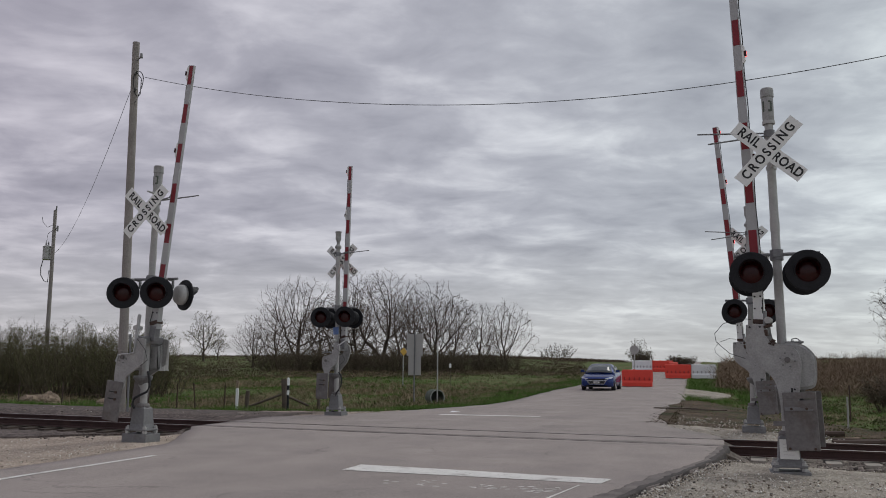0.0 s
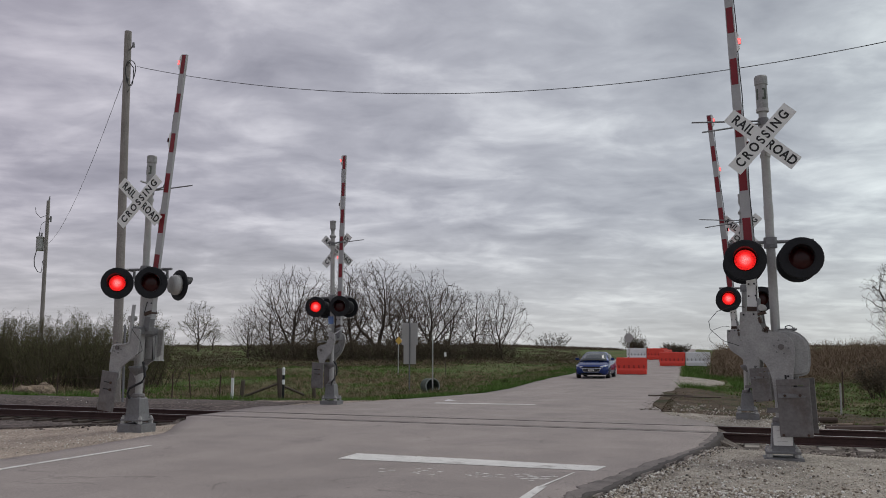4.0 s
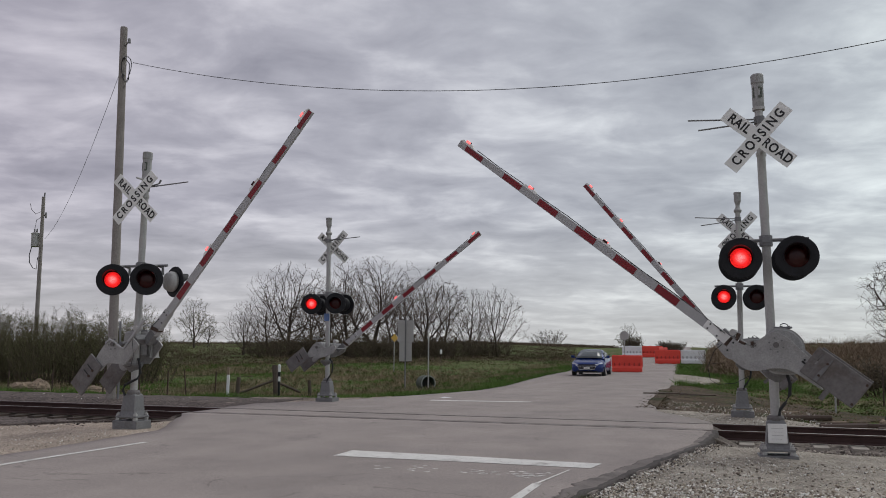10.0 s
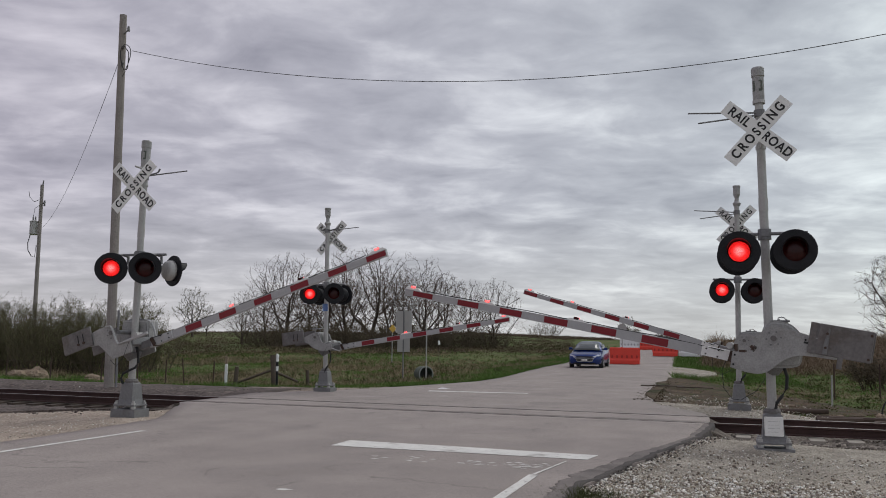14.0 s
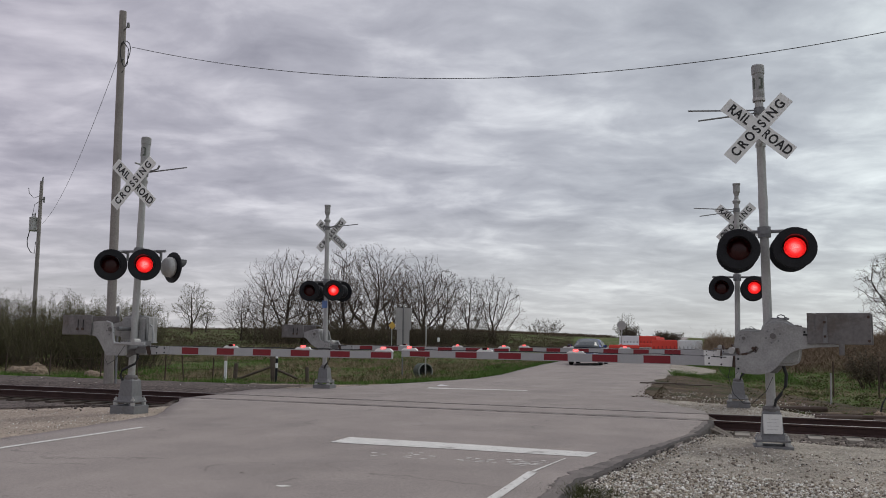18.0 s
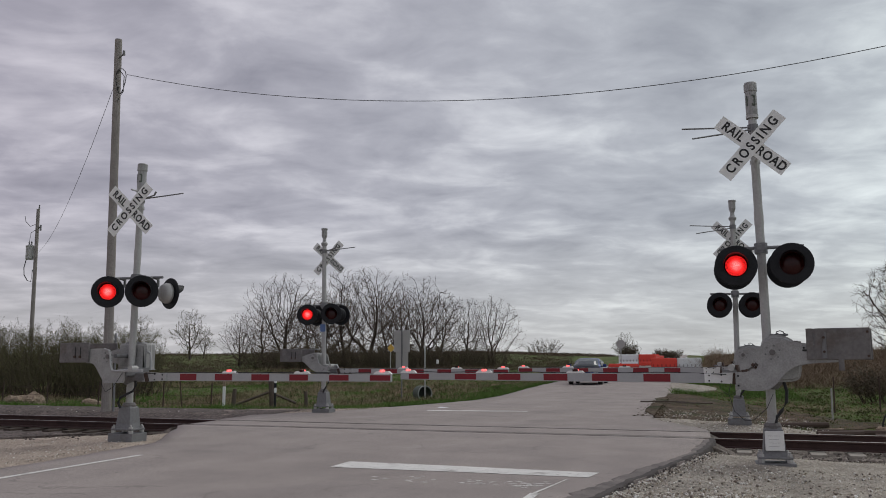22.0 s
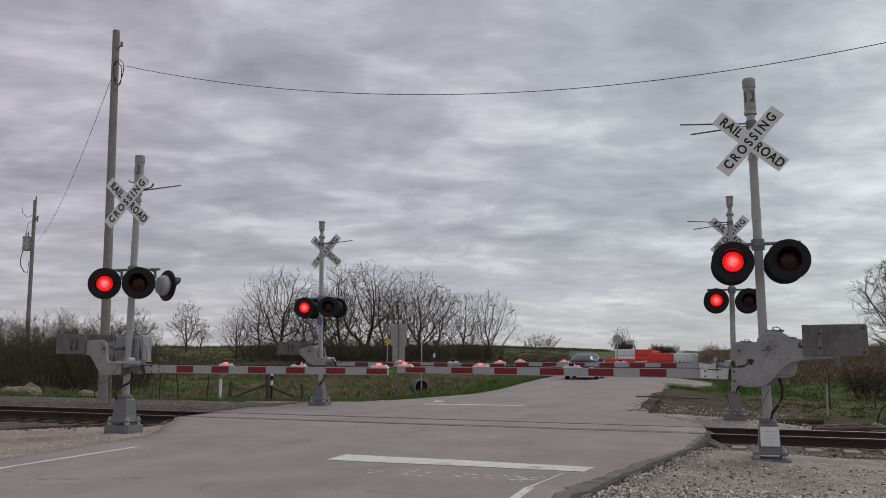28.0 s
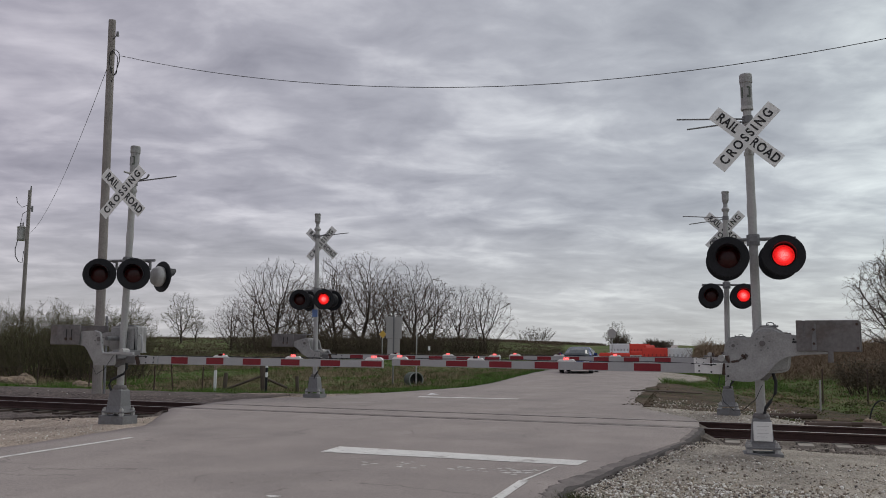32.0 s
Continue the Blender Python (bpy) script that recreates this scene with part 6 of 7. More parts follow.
bm = bmesh.new()
wire(bm, [(-0.55, -0.05, 10.0), (-0.5, 0, 10.6), (-0.1, 0, 10.8)], 0.018, 5)
part("cable_loop", bm, "cable", pole_b)
bm = bmesh.new()
wire(bm, [(-0.05, 0, 11.2), (-0.6, 0, 11.05), (-1.0, 0, 11.4), (-1.1, 0, 11.8)], 0.018, 5)
part("cable_loop", bm, "cable", pole_b)
bm = bmesh.new()
tube(bm, (0.05, 0, 12.15), (0.1, 0, 12.5), 0.05, 0.04, 8)
tube(bm, (0.14, 0, 10.9), (0.3, 0, 11.0), 0.04, 0.04, 8)
tube(bm, (0.28, 0, 10.7), (0.28, 0, 11.1), 0.06, 0.06, 8)
part("insulator", bm, "galv_dull", pole_b)

# ---- fence, marker posts, culvert and signs beyond the track ----


def post(name, x, y, tall, r, mat, label, category, group="", tilt=0.0, seg=8):
    bm = bmesh.new()
    tube(bm, (0, 0, -0.15), (0, 0, tall), r, r * 0.9, seg)
    return single(name, bm, mat, pose(x, y, land(x, y), 0, tilt, 0), label, category, group)


fence_x = (-29.5, -27.2, -25.0, -22.6, -20.9, -19.65, -18.8, -17.58)
for k, fx in enumerate(fence_x):
    post("fence_post", fx, 27.4 + 0.02 * (fx + 20), 1.12 if k % 3 else 1.2, 0.028, "rust", "thin rusty steel fence post in dead grass", "fence post", "fence posts", (-6, 2, 0, 3, -2, 0, -7, 1)[k], 6)
bm = bmesh.new()
for zz in (0.35, 0.65, 0.95):
    wire(bm, [Vector((fx, 27.36 + 0.02 * (fx + 20), land(fx, 27.4) + zz + 0.02 * (k % 2))) for k, fx in enumerate((*fence_x, -16.0))], 0.006, 4)
single("fence_wire", bm, "rust", Matrix(), "slack rusty fence wire between steel posts", "fence wire")
wp = thing("marker_post", pose(-16.76, 27.0, land(-16.76, 27.0)), "slim white plastic marker post with a dull top", "marker post", "marker posts")
bm = bmesh.new()
box(bm, -0.055, 0.055, -0.02, 0.02, -0.1, 1.02, 0.012)
part("shaft", bm, "white_post", wp)
bm = bmesh.new()
box(bm, -0.057, 0.057, -0.022, 0.022, 1.02, 1.3, 0.012)
part("cap", bm, "rock", wp)
cp = thing("corner_post", pose(-15.82, 29.0, land(-15.82, 29.0), 0, -5, 0), "leaning weathered wooden fence corner post with braces", "fence post")
bm = bmesh.new()
tube(bm, (0, 0, -0.2), (0, 0, 1.36), 0.13, 0.115, 10)
part("upright", bm, "dark_wood", cp)
for e, w in (((-2.0, -0.6, 0.2), (-0.05, 0, 0.78)), ((0.75, 0.5, 0.25), (0.05, 0, 0.7))):
    bm = bmesh.new()
    tube(bm, e, w, 0.05, 0.045, 8)
    part("brace", bm, "dark_wood", cp)
post("fence_post", -17.1, 28.2, 0.9, 0.09, "dark_wood", "short weathered wooden post", "fence post", "", 4)
post("fence_post", -15.0, 30.2, 0.75, 0.08, "dark_wood", "short weathered wooden post", "fence post", "", -3)
bw = thing("marker_post", pose(-15.5, 28.55, land(-15.5, 28.55)), "slim black and white marker post", "marker post", "marker posts")
bm = bmesh.new()
tube(bm, (0, 0, -0.1), (0, 0, 0.75), 0.045, 0.045, 10)
part("lower_sleeve", bm, "black_paint", bw)
for k in range(3):
    bm = bmesh.new()
    tube(bm, (0, 0, 0.75 + 0.18 * k), (0, 0, 0.93 + 0.18 * k), 0.05, 0.05, 10)
    part("band", bm, "white_post" if k % 2 == 0 else "black_paint", bw)
bm = bmesh.new()
turned(bm, [(0.06, 1.29), (0.06, 1.34), (0.03, 1.4), (0.0, 1.41)], 10)
part("cap", bm, "white_post", bw)

culvert = thing("culvert_pipe", pose(-11.95, 36.0, land(-11.95, 36.0) + 0.3, 0, 0, 44), "end of a corrugated steel culvert pipe in the grass", "culvert")
bm = bmesh.new()
rings = [(0.34 + 0.012 * (k % 2), 0.0 + 0.045 * k) for k in range(14)]
turned(bm, rings + [(0.31, 0.6), (0.31, 0.0), (0.34, 0.0)], 28, pose(0, 0, 0, -90, 0, 0))
part("pipe", bm, "culvert", culvert, smooth=False)
# near-black disc closes the pipe and paints its shaded inside
bm = bmesh.new()
turned(bm, [(0.0, 0.5), (0.312, 0.5)], 24, pose(0, 0, 0, -90, 0, 0))
part("silt_plug", bm, "cable", culvert, "dark silted inside")
bm = bmesh.new()
turned(bm, [(0.32, -0.02), (0.36, -0.02), (0.36, 0.03), (0.32, 0.03), (0.32, -0.02)], 28, pose(0, 0, 0, -90, 0, 0))
part("rim", bm, "culvert_rim", culvert, "pale worn rim", smooth=False)
post("signpost", -11.46, 34.5, 2.5, 0.03, "galv", "thin bare grey steel post in the grass", "post", "", 0, 8)

sg = thing("road_sign", pose(-13.8, 38.0, land(-13.8, 38.0)), "two grey metal road signs seen from behind on a steel post", "road sign")
zs = -land(-13.8, 38.0)
bm = bmesh.new()
box(bm, -0.03, 0.03, -0.05, -0.01, -0.2, zs + 3.05, 0.005)
part("post", bm, "galv_dull", sg)
bm = bmesh.new()
box(bm, -0.41, 0.41, 0.0, 0.006, zs + 1.93, zs + 2.99)
part("upper_panel", bm, "panel_back", sg)
bm = bmesh.new()
box(bm, -0.32, 0.32, 0.0, 0.006, zs + 1.0, zs + 1.925)
part("lower_panel", bm, "panel_back", sg)

ys = thing("road_sign", pose(-21.97, 58.0, land(-21.97, 58.0)), "small yellow diamond road sign on a thin post", "road sign")
zs = 2.5 - land(-21.97, 58.0)
bm = bmesh.new()
tube(bm, (0, 0, -0.2), (0, 0, zs), 0.035, 0.035, 8)
part("post", bm, "galv", ys)
bm = bmesh.new()
box(bm, -0.22, 0.22, -0.06, -0.05, -0.22, 0.22, 0.0, pose(0, 0, zs, 0, 0, 50) @ pose(0, 0, 0, 0, 45, 0))
part("panel", bm, "yellow", ys)

st = thing("road_sign", pose(-6.58, 75.0, land(-6.58, 75.0)), "round grey back of a road sign on a post", "road sign")
zs = 3.0 - land(-6.58, 75.0)
bm = bmesh.new()
tube(bm, (0, 0, -0.2), (0, 0, zs + 0.3), 0.04, 0.04, 8)
part("post", bm, "galv", st)
bm = bmesh.new()
turned(bm, [(0.0, 0.0), (0.42, 0.0), (0.42, 0.01), (0.0, 0.01)], 8, pose(0, -0.05, zs, 90, 22.5, 0))
part("panel", bm, "panel_back", st)
for x, y, tall in ((4.6, 33, 1.3), (6.2, 33.6, 1.3), (8.0, 34, 1.3), (3.9, 28.5, 1.0)):
    post("fence_post", x, y, tall, 0.03, "rust" if tall > 1.1 else "galv", "thin rusty steel fence post on the bank", "fence post", "fence posts", 1, 6)
bm = bmesh.new()
wire(bm, [(0.32 * math.cos(a / 12 * math.pi), 0.05, 0.72 * math.sin(a / 12 * math.pi)) for a in range(13)], 0.02, 6)
single("cable_hoop", bm, "cable", pose(4.55, 22.9, land(4.55, 22.9)), "bent black cable hoop sticking out of the ground", "cable")

# ---- water-filled road barriers ----


def barrier(mat, ln):
    b = thing("road_barrier", pose(0, 0, 0), "water-filled plastic road barrier", "barrier")
    bm = bmesh.new()
    prof = [(-0.30, 0.02), (-0.29, 0.26), (-0.17, 0.42), (-0.12, 1.0), (-0.09, 1.06), (0.09, 1.06), (0.12, 1.0), (0.17, 0.42), (0.29, 0.26), (0.30, 0.02)]
    a = [bm.verts.new((-ln / 2, p, q)) for p, q in prof]
    c = [bm.verts.new((ln / 2, p, q)) for p, q in prof]
    n = len(prof)
    for k in range(n):
        bm.faces.new((a[k], a[(k + 1) % n], c[(k + 1) % n], c[k]))
    bm.faces.new(a)
    bm.faces.new(c[::-1])
    bmesh.ops.recalc_face_normals(bm, faces=bm.faces[:])
    bmesh.ops.bevel(bm, geom=bm.edges[:], offset=0.015, segments=1, affect="EDGES")
    part("body", bm, mat, b)
    # small plates in the darker plastic stand in for shaded notches
    for k in range(6):
        bm = bmesh.new()
        x = -ln / 2 + ln * (k + 0.5) / 6
        w = ln * 0.03
        plate_pts = [(x - w, 0.40), (x + w, 0.40), (x + w * 0.7, 0.58), (x - w * 0.7, 0.58)]
        plate(bm, plate_pts, -0.215, -0.13)
        part("rib", bm, "rib_orange" if mat == "orange" else "rib_white", b)
    for x in (-ln * 0.28, ln * 0.28):
        bm = bmesh.new()
        box(bm, x - 0.2, x + 0.2, -0.28, 0.28, 0.0, 0.085, 0.015)
        part("foot", bm, mat, b)
    for k in (0, 1):
        bm = bmesh.new()
        tube(bm, (ln / 2 * (1 if k else -1), 0, 0.3), (ln / 2 * (1 if k else -1), 0, 0.98), 0.045, 0.045, 8)
        part("hinge", bm, mat, b)
    bm = bmesh.new()
    tube(bm, (-ln * 0.1, 0, 1.05), (-ln * 0.1, 0, 1.1), 0.06, 0.05, 10)
    part("filler_cap", bm, mat, b)
    return b


BARRIERS = {"orange": barrier("orange", 1.84), "white_plastic": barrier("white_plastic", 1.78)}
spots = (("orange", -4.6, 54.0, 0), ("orange", -2.57, 66.0, 0), ("white_plastic", -0.7, 66.2, 2), ("white_plastic", -6.32, 80.0, 0), ("orange", -4.47, 80.0, -1), ("orange", -3.35, 74.5, 70))
used = set()
for mat, x, y, turn in spots:
    m = pose(x, y, road_z(x, y), 0, 0, turn)
    if mat in used:
        b = copy_thing(BARRIERS[mat], m)
    else:
        b = BARRIERS[mat]
        b.matrix_basis = m
        used.add(mat)
    tagged(b, "bright orange plastic road barrier on the road" if mat == "orange" else "white plastic road barrier on the road", "barrier", "road barriers")

# ---- the parked car ----


def car(x, y):
    """A saloon that faces -y."""
    c = thing("car", pose(x, y, road_z(x, y)), "blue saloon car parked facing the crossing", "car")
    # body sections along the length: y, half width at sill and shoulder, then sill, shoulder and deck heights
    secs = ((0.0, 0.55, 0.62, 0.26, 0.52, 0.6), (0.06, 0.72, 0.74, 0.22, 0.58, 0.68), (0.25, 0.84, 0.85, 0.19, 0.64, 0.76), (0.6, 0.88, 0.89, 0.18, 0.7, 0.84), (1.15, 0.89, 0.9, 0.18, 0.78, 0.93), (1.5, 0.89, 0.905, 0.18, 0.84, 0.97), (2.6, 0.89, 0.905, 0.18, 0.88, 0.98), (3.7, 0.89, 0.9, 0.2, 0.92, 1.0), (4.2, 0.87, 0.87, 0.24, 0.92, 1.04), (4.55, 0.78, 0.78, 0.32, 0.86, 1.0), (4.62, 0.7, 0.7, 0.4, 0.8, 0.9))
    bm = bmesh.new()
    rings = []
    for yy, w0, w1, a, b, d in secs:
        half = [(0.0, a), (w0 * 0.75, a), (w0, a + 0.07), (w1 + 0.012, (a + b) / 2), (w1, b), (w1 * 0.93, b + (d - b) * 0.55), (w1 * 0.7, d - 0.01), (w1 * 0.35, d), (0.0, d + 0.006)]
        ring = half + [(-p, q) for p, q in half[-2:0:-1]]
        rings.append([bm.verts.new((p, yy, q)) for p, q in ring])
    n = len(rings[0])
    for p, q in zip(rings, rings[1:]):
        for k in range(n):
            bm.faces.new((p[k], p[(k + 1) % n], q[(k + 1) % n], q[k]))
    bm.faces.new(rings[0])
    bm.faces.new(rings[-1][::-1])
    bmesh.ops.recalc_face_normals(bm, faces=bm.faces[:])
    part("body", bm, "blue", c, "metallic dark blue bodywork", smooth=True)
    cab = ((1.12, 0.74, 0.93, 0.94), (1.5, 0.68, 1.14, 1.17), (1.95, 0.6, 1.36, 1.4), (2.3, 0.57, 1.42, 1.455), (2.9, 0.57, 1.42, 1.455), (3.5, 0.58, 1.28, 1.31), (4.05, 0.66, 1.02, 1.04))
    bm = bmesh.new()
    rings = []
    for yy, w, e, d in cab:
        base = 0.92
        rings.append([bm.verts.new(v) for v in ((0.82, yy, base), (w + 0.03, yy, e - 0.03), (w * 0.82, yy, d - 0.004), (w * 0.4, yy, d + 0.008), (0, yy, d + 0.012), (-w * 0.4, yy, d + 0.008), (-w * 0.82, yy, d - 0.004), (-w - 0.03, yy, e - 0.03), (-0.82, yy, base))])
    for p, q in zip(rings, rings[1:]):
        for k in range(8):
            bm.faces.new((p[k], p[k + 1], q[k + 1], q[k]))
    bm.faces.new(rings[0])
    bm.faces.new(rings[-1][::-1])
    bmesh.ops.recalc_face_normals(bm, faces=bm.faces[:])
    part("cabin", bm, "blue", c, smooth=True)
    bm = bmesh.new()
    cols = []
    for u in (-1, -0.6, -0.2, 0.2, 0.6, 1):
        bulge = 0.1 * (1 - u * u)
        cols.append([bm.verts.new((u * (0.72 - 0.17 * v), 1.14 + 0.82 * v - bulge * (1 - 0.6 * v) - 0.055, 0.955 + 0.44 * v - 0.02 * u * u + 0.035)) for v in (0, 0.33, 0.66, 1)])
    for p, q in zip(cols, cols[1:]):
        for k in range(3):
            bm.faces.new((p[k], q[k], q[k + 1], p[k + 1]))
    bmesh.ops.recalc_face_normals(bm, faces=bm.faces[:])
    bmesh.ops.solidify(bm, geom=bm.faces[:], thickness=0.01)
    part("windscreen", bm, "glass", c, "raked windscreen reflecting the grey sky", smooth=True)
    for sgn in (-1, 1):
        for a0, a1, t0, t1 in ((1.72, 2.62, 1.98, 2.6), (2.72, 3.62, 2.74, 3.35)):
            bm = bmesh.new()
            v = [bm.verts.new((sgn * w, yy, zz)) for w, yy, zz in ((0.795, a0, 0.97), (0.795, a1, 0.97), (0.66, t1, 1.33), (0.66, t0, 1.31))]
            bm.faces.new(v)
            bmesh.ops.solidify(bm, geom=bm.faces[:], thickness=0.012)
            bmesh.ops.translate(bm, vec=(sgn * 0.02, 0, 0), verts=bm.verts[:])
            part("side_window", bm, "glass", c)
        bm = bmesh.new()
        box(bm, sgn * 0.98 - 0.1, sgn * 0.98 + 0.1, 1.52, 1.66, 0.98, 1.12, 0.03)
        tube(bm, (sgn * 0.82, 1.6, 1.0), (sgn * 0.92, 1.6, 1.02), 0.025, 0.025, 6)
        part("door_mirror", bm, "blue", c)
        bm = bmesh.new()
        plate(bm, [(sgn * p, q) for p, q in ((-0.26, -0.045), (0.0, -0.05), (0.2, 0.03), (0.24, 0.08), (0.1, 0.045), (-0.24, -0.015))], -0.03, 0.03)
        bmesh.ops.transform(bm, matrix=pose(sgn * 0.66, 0.12, 0.655, -20, 0, sgn * 30), verts=bm.verts[:])
        part("headlight", bm, "lamp_glass", c, "clear headlight")
        bm = bmesh.new()
        box(bm, -0.09, 0.09, -0.02, 0.02, -0.05, 0.05, 0.01, pose(sgn * 0.62, 0.05, 0.36, 0, 0, sgn * 18))
        part("fog_light", bm, "black_paint", c)
        for yy in (0.88, 3.55):
            w = new("wheel", mesh_of(turned(bmesh.new(), [(0.2, -0.1), (0.31, -0.1), (0.325, -0.06), (0.325, 0.06), (0.31, 0.1), (0.2, 0.1), (0.2, -0.1)], 24, pose(0, 0, 0, 0, 90, 0)), "wheel", "rubber"))
            w.parent = c
            w.matrix_basis = pose(sgn * 0.81, yy, 0.325)
            bm = bmesh.new()
            turned(bm, [(0.0, 0.09), (0.06, 0.1), (0.19, 0.07), (0.21, 0.09)], 20, pose(0, 0, 0, 0, 90 * sgn, 0))
            for k in range(5):
                box(bm, -0.03, 0.03, 0.05, 0.19, 0.085, 0.1, 0.0, pose(0, 0, 0, 0, 90 * sgn, 0) @ pose(0, 0, 0, 0, 0, 72 * k))
            part("rim", bm, "alu", w)
    bm = bmesh.new()
    plate(bm, [(-0.5, 0.63), (-0.4, 0.555), (0.4, 0.555), (0.5, 0.63), (0.3, 0.64), (-0.3, 0.64)], -0.03, 0.06)
    part("upper_grille", bm, "black_paint", c)
    bm = bmesh.new()
    plate(bm, [(-0.5, 0.53), (-0.4, 0.36), (0.4, 0.36), (0.5, 0.53)], -0.025, 0.06)
    part("lower_grille", bm, "black_paint", c)
    for k in range(4):
        bm = bmesh.new()
        w = 0.4 + 0.1 * k / 4
        box(bm, -w, w, -0.032, -0.02, 0.385 + 0.04 * k, 0.393 + 0.04 * k)
        part("grille_bar", bm, "galv_dull", c)
    bm = bmesh.new()
    wire(bm, [(-0.62, 0.02, 0.61), (-0.5, -0.03, 0.545), (0.5, -0.03, 0.545), (0.62, 0.02, 0.61)], 0.014, 6)
    wire(bm, [(-0.5, -0.03, 0.54), (-0.4, -0.03, 0.355), (0.4, -0.03, 0.355), (0.5, -0.03, 0.54)], 0.012, 6)
    part("chrome_trim", bm, "lamp_glass", c, "bright chrome grille trim")
    bm = bmesh.new()
    plate(bm, [(-0.62, 0.24), (-0.5, 0.2), (0.5, 0.2), (0.62, 0.24), (0.5, 0.31), (-0.5, 0.31)], 0.0, 0.09)
    part("bumper_intake", bm, "black_paint", c)
    bm = bmesh.new()
    box(bm, -0.155, 0.155, -0.05, -0.034, 0.4, 0.49, 0.004)
    part("number_plate", bm, "sign_white", c, "white number plate")
    bm = bmesh.new()
    box(bm, -0.1, 0.1, -0.054, -0.0515, 0.425, 0.46)
    part("plate_bar", bm, "galv_dull", c)
    return c


car(-6.02, 45.4)

# ---- worn edges and faded paint ----


def lip(name, y0, y1, label, inner, outer, drop):
    def edges(y):
        e = road_edges(y)[1] + 0.07 * wobble(y, 1)
        return e - inner - 0.05 * wobble(y * 2.3, 3), e + outer + 0.02 + 0.1 * wobble(y * 1.6, 5) + 0.05 * wobble(y * 5.0, 8)
    def height(x, y):
        e = road_edges(y)[1] + 0.07 * wobble(y, 1)
        return rise(y) + 0.008 - drop * smooth(0.05, outer, x - e)
    sheet(name, flat(y0), flat(y1), edges, height, "dark_asphalt", label, 8, int((y1 - y0) * 22), 0.12)


def stain_edges(y):
    e = road_edges(y)[1] + 0.07 * wobble(y, 1)
    return e - 0.1 - 0.2 * smooth(6.0, 8.5, y) * (1 - 0.75 * smooth(10.5, 13.5, y)) * (0.75 + 0.5 * noise.noise(Vector((y * 0.9, 7, 0)))) - 0.06 * wobble(y * 3.0, 6) - 0.03 * wobble(y * 9.0, 2), e - 0.03


sheet("edge_stain", flat(5.0), flat(16.4), stain_edges, lambda x, y: road_z(x, y) + 0.004, "stained_asphalt", "dark stained band of asphalt along the broken road edge", 6, 220, 0.003)
# the lip's colour also carries the shadow under the road's broken edge
lip("asphalt_lip_near", -12.0, 16.6, "broken dark asphalt edge sloping into the gravel", 0.04, 0.08, 0.16)



def flecks(name, count, spot, size, label, seed):
    """Scraps of old white paint left on the road."""
    rng = random.Random(seed)
    bm = bmesh.new()
    for _ in range(count):
        x, y = spot(rng)
        r = rng.uniform(*size)
        n = rng.randint(5, 8)
        a0 = rng.uniform(0, 6)
        bm.faces.new([bm.verts.new((x + 1.7 * r * rng.uniform(0.5, 1.1) * math.cos(a0 + k * math.tau / n), y + 0.8 * r * rng.uniform(0.5, 1.1) * math.sin(a0 + k * math.tau / n), road_z(x, y) + 0.003)) for k in range(n)])
    single(name, bm, "paint", Matrix(), label, "road marking", kind="stuff")


stones("mud_crumb", 1200, lambda r: (lambda y: (road_edges(y)[1] - 0.15 + r.gauss(0, 0.2), y))(22.8 + 12 * r.random() ** 1.4), (0.008, 0.035), "bare", "crumbs of dried brown mud on the road's edge", 57, 0.07)
for k, (x, y, ln, turn) in enumerate(((-1.3, 30.4, 0.75, 4), (-0.2, 29.6, 0.6, -6))):
    bm = bmesh.new()
    box(bm, -ln, ln, -0.09, 0.09, 0.02, 0.06, 0.01)
    single("plank", bm, "dark_wood", pose(x, y, road_z(x, y) + 0.005, 0, 0, turn), "dark rotten plank lying at the muddy road edge", "plank", "planks")
stones("edge_gravel", 3000, lambda r: (lambda y: (road_edges(y)[1] + 0.07 * wobble(y, 1) + 0.13 + abs(r.gauss(0, 0.09)), y))(r.uniform(6.2, 16.2)), (0.005, 0.02), "stone", "pale stones thrown against the asphalt's edge", 56, 0.04)
stones("asphalt_crumb", 600, lambda r: (lambda y: (road_edges(y)[1] + 0.07 * wobble(y, 1) + r.gauss(0.2, 0.1), y))(r.uniform(6.4, 16.2)), (0.004, 0.018), "dark_asphalt", "crumbled dark asphalt along the road's edge", 55, 0.05)
flecks("faded_paint", 46, lambda r: (r.choice((-3.9, -3.5, -3.2, -2.72, -2.5, -2.48, -2.4, -2.17, -2.1)) + r.gauss(0, 0.07), 9.85 + r.gauss(0, 0.12)), (0.008, 0.038), "scraps of faded white lettering on the road", 51)
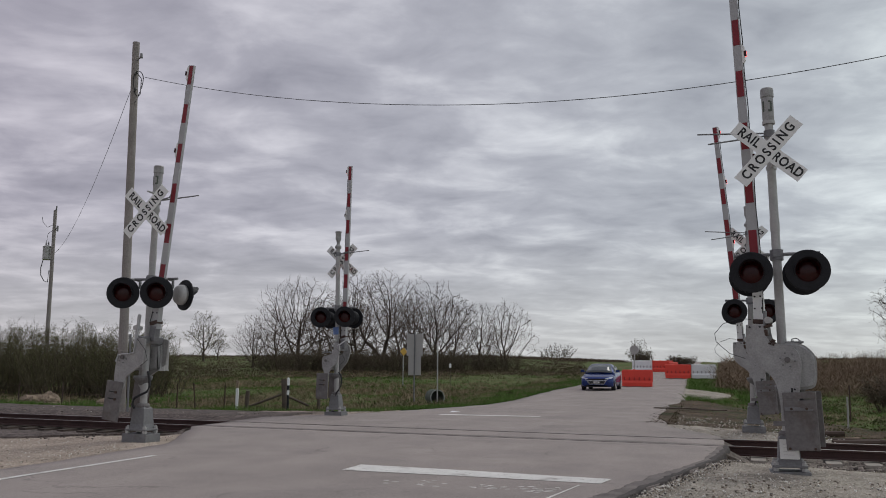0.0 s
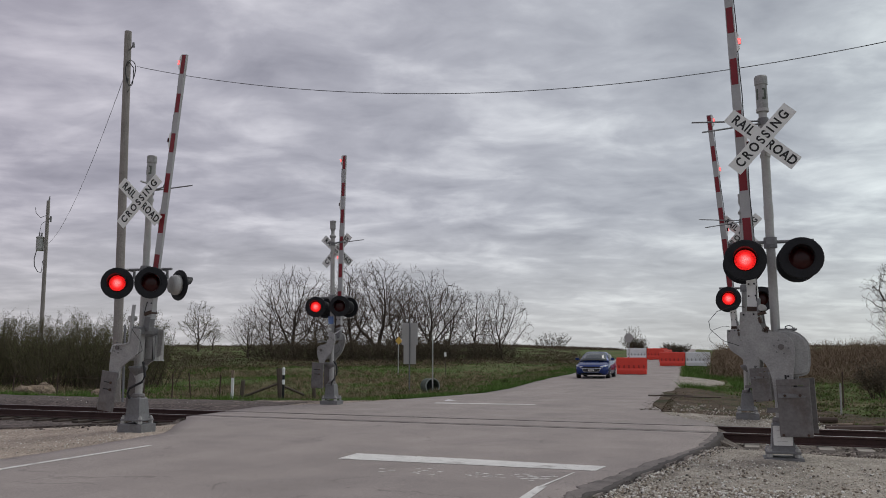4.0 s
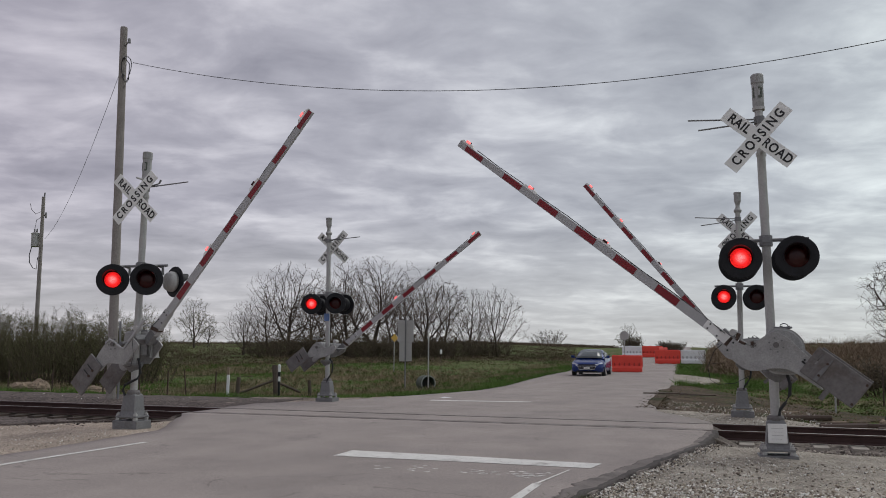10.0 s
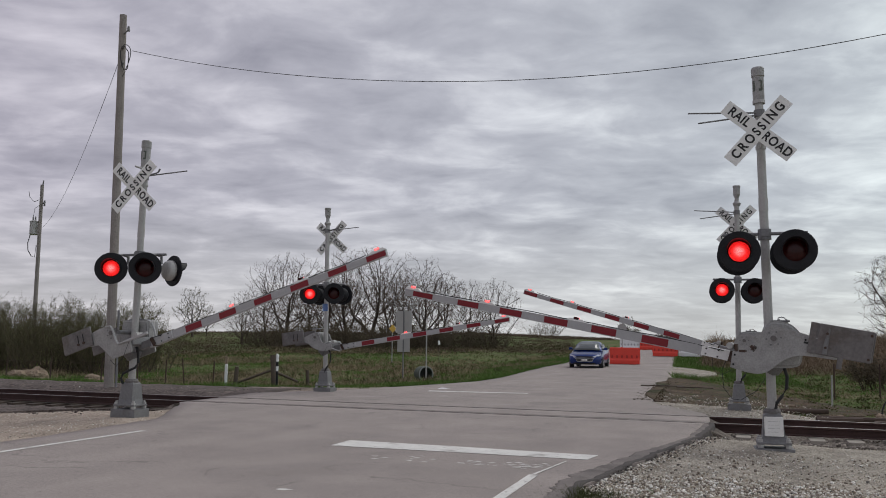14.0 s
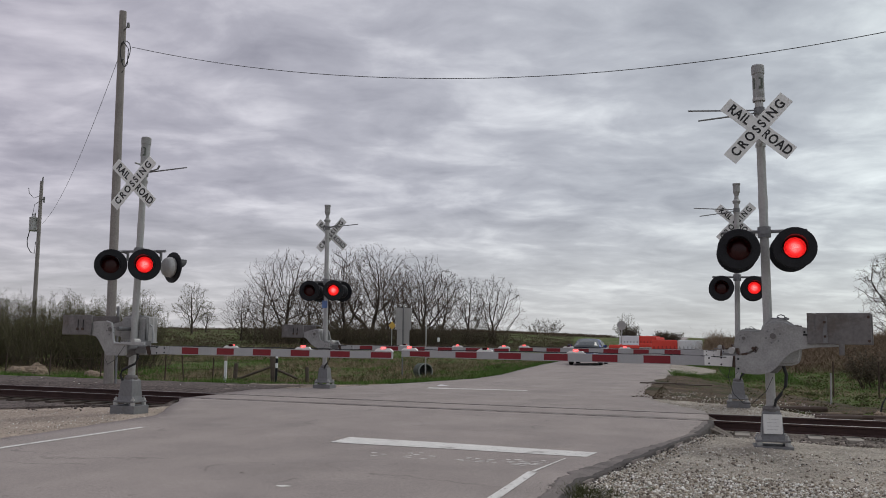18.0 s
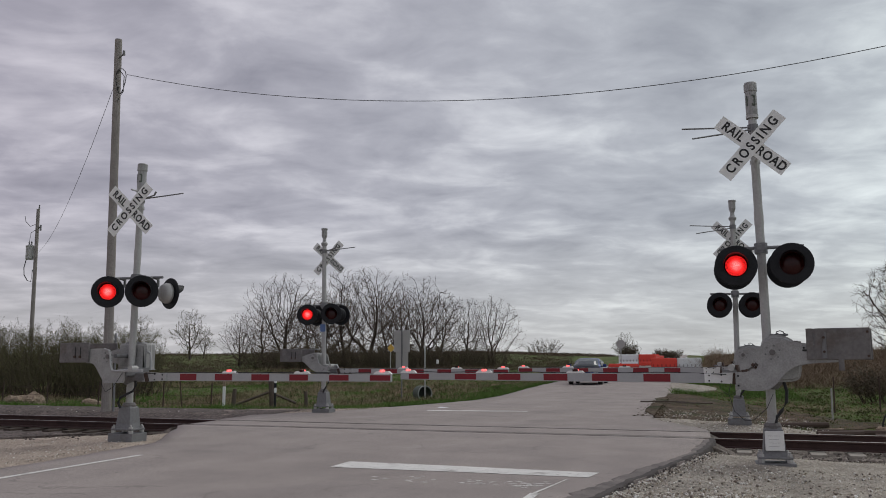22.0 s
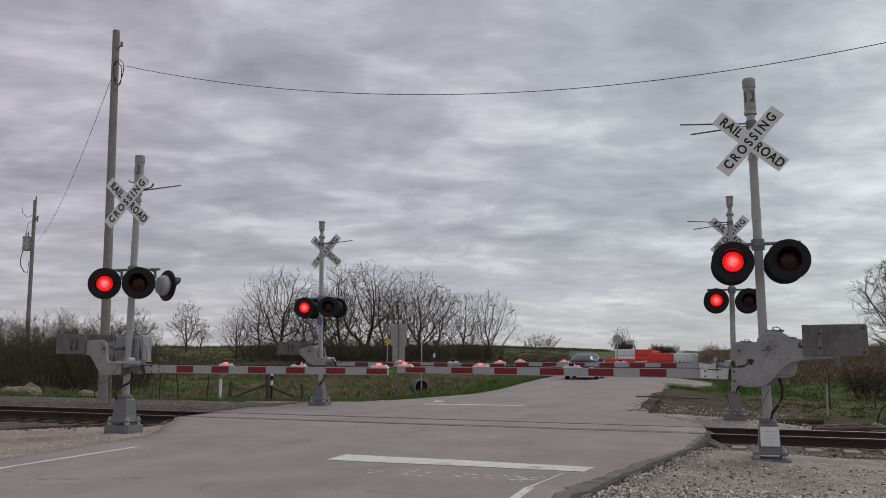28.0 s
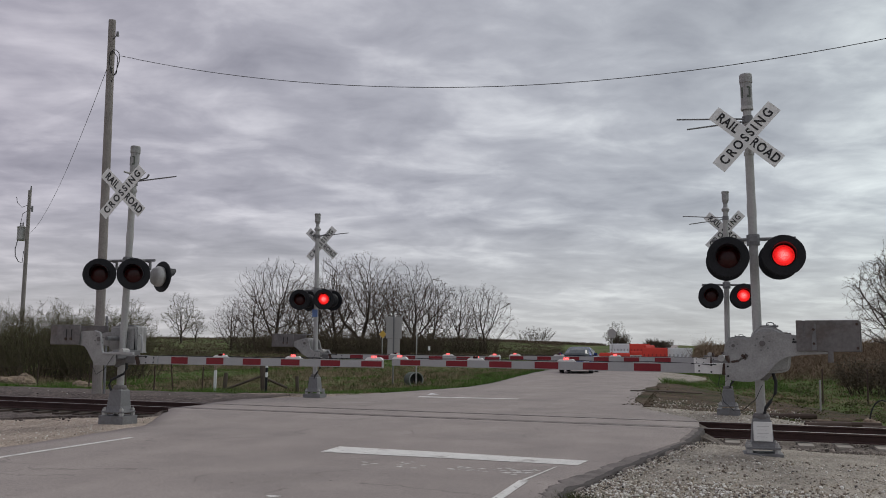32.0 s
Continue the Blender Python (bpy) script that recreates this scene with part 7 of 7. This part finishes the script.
flecks("faded_line", 16, lambda r: (-1.92 + r.gauss(0, 0.09), 9.75 + r.gauss(0, 0.16)), (0.012, 0.045), "scraps of a faded white edge line", 52)
flecks("paint_drop", 1, lambda r: (-3.9, 7.4), (0.06, 0.061), "single white paint spot on the road", 53)
flecks("road_chip", 14, lambda r: (r.uniform(-8, -2), r.uniform(6.5, 11)), (0.006, 0.02), "small dark chips in the road surface", 54)
bpy.data.objects["road_chip"].data.materials[0] = M["dark_asphalt"]


# moments at which a mast's lamps are seen dark in their turn
DIM = {2: (6.0, 8.0, 9.0, 12.0, 23.0, 25.0, 32.0), 4: (2.0, 19.0, 22.0, 23.0, 25.0)}


def motions():
    """The gates come down, and the lamps flash by turns from about a second and a half in."""
    for g, s, (x, y, z), rows, turn in GATES:
        walk(g, [(t, pose(x, y, z, 0, a * s, turn)) for t, a in rows])
    for lens, side, axis, mast in LENSES:
        at = lens.location.copy()
        rows, lit, last = [(0.0, 180)], False, 0.0
        steps = [(FLASH0 + FLASH * k, True if side == "T" else (k % 2 == 0) == (side == "R")) for k in range(-1, 51)]
        for a in DIM.get(mast, ()):
            on = [w for t, w in steps if t <= a + 0.03][-1:] == [True]
            if on:
                end = min([t for t, _ in steps if t > a + 0.1] + [a + 0.25, 32.0])
                begin = max([t for t, _ in steps if t <= a + 0.03][-1], a - 0.25)
                steps = [(t, w) for t, w in steps if not begin <= t <= a] + [(begin, False)]
                if end == a + 0.25:
                    steps.append((end, True))
                steps.sort()
        for t, want in steps:
            if want != lit:
                a, b = (180, 0) if want else (0, 180)
                u = math.floor(t * 10 + 1e-6) / 10
                rows += [(u, a), (u + 1 / 30, a + (b - a) / 3), (u + 2 / 30, a + 2 * (b - a) / 3), (u + 0.1, b)]
                lit = want
        rows.append((32.0, 0 if lit else 180))
        rows = [r for k, r in enumerate(rows) if k == 0 or frame(r[0]) > frame(rows[k - 1][0])]
        if axis == "z":
            walk(lens, [(t, pose(*at, 0, 0, a)) for t, a in rows])
        else:
            walk(lens, [(t, pose(*at, a, 0, 0)) for t, a in rows])


motions()
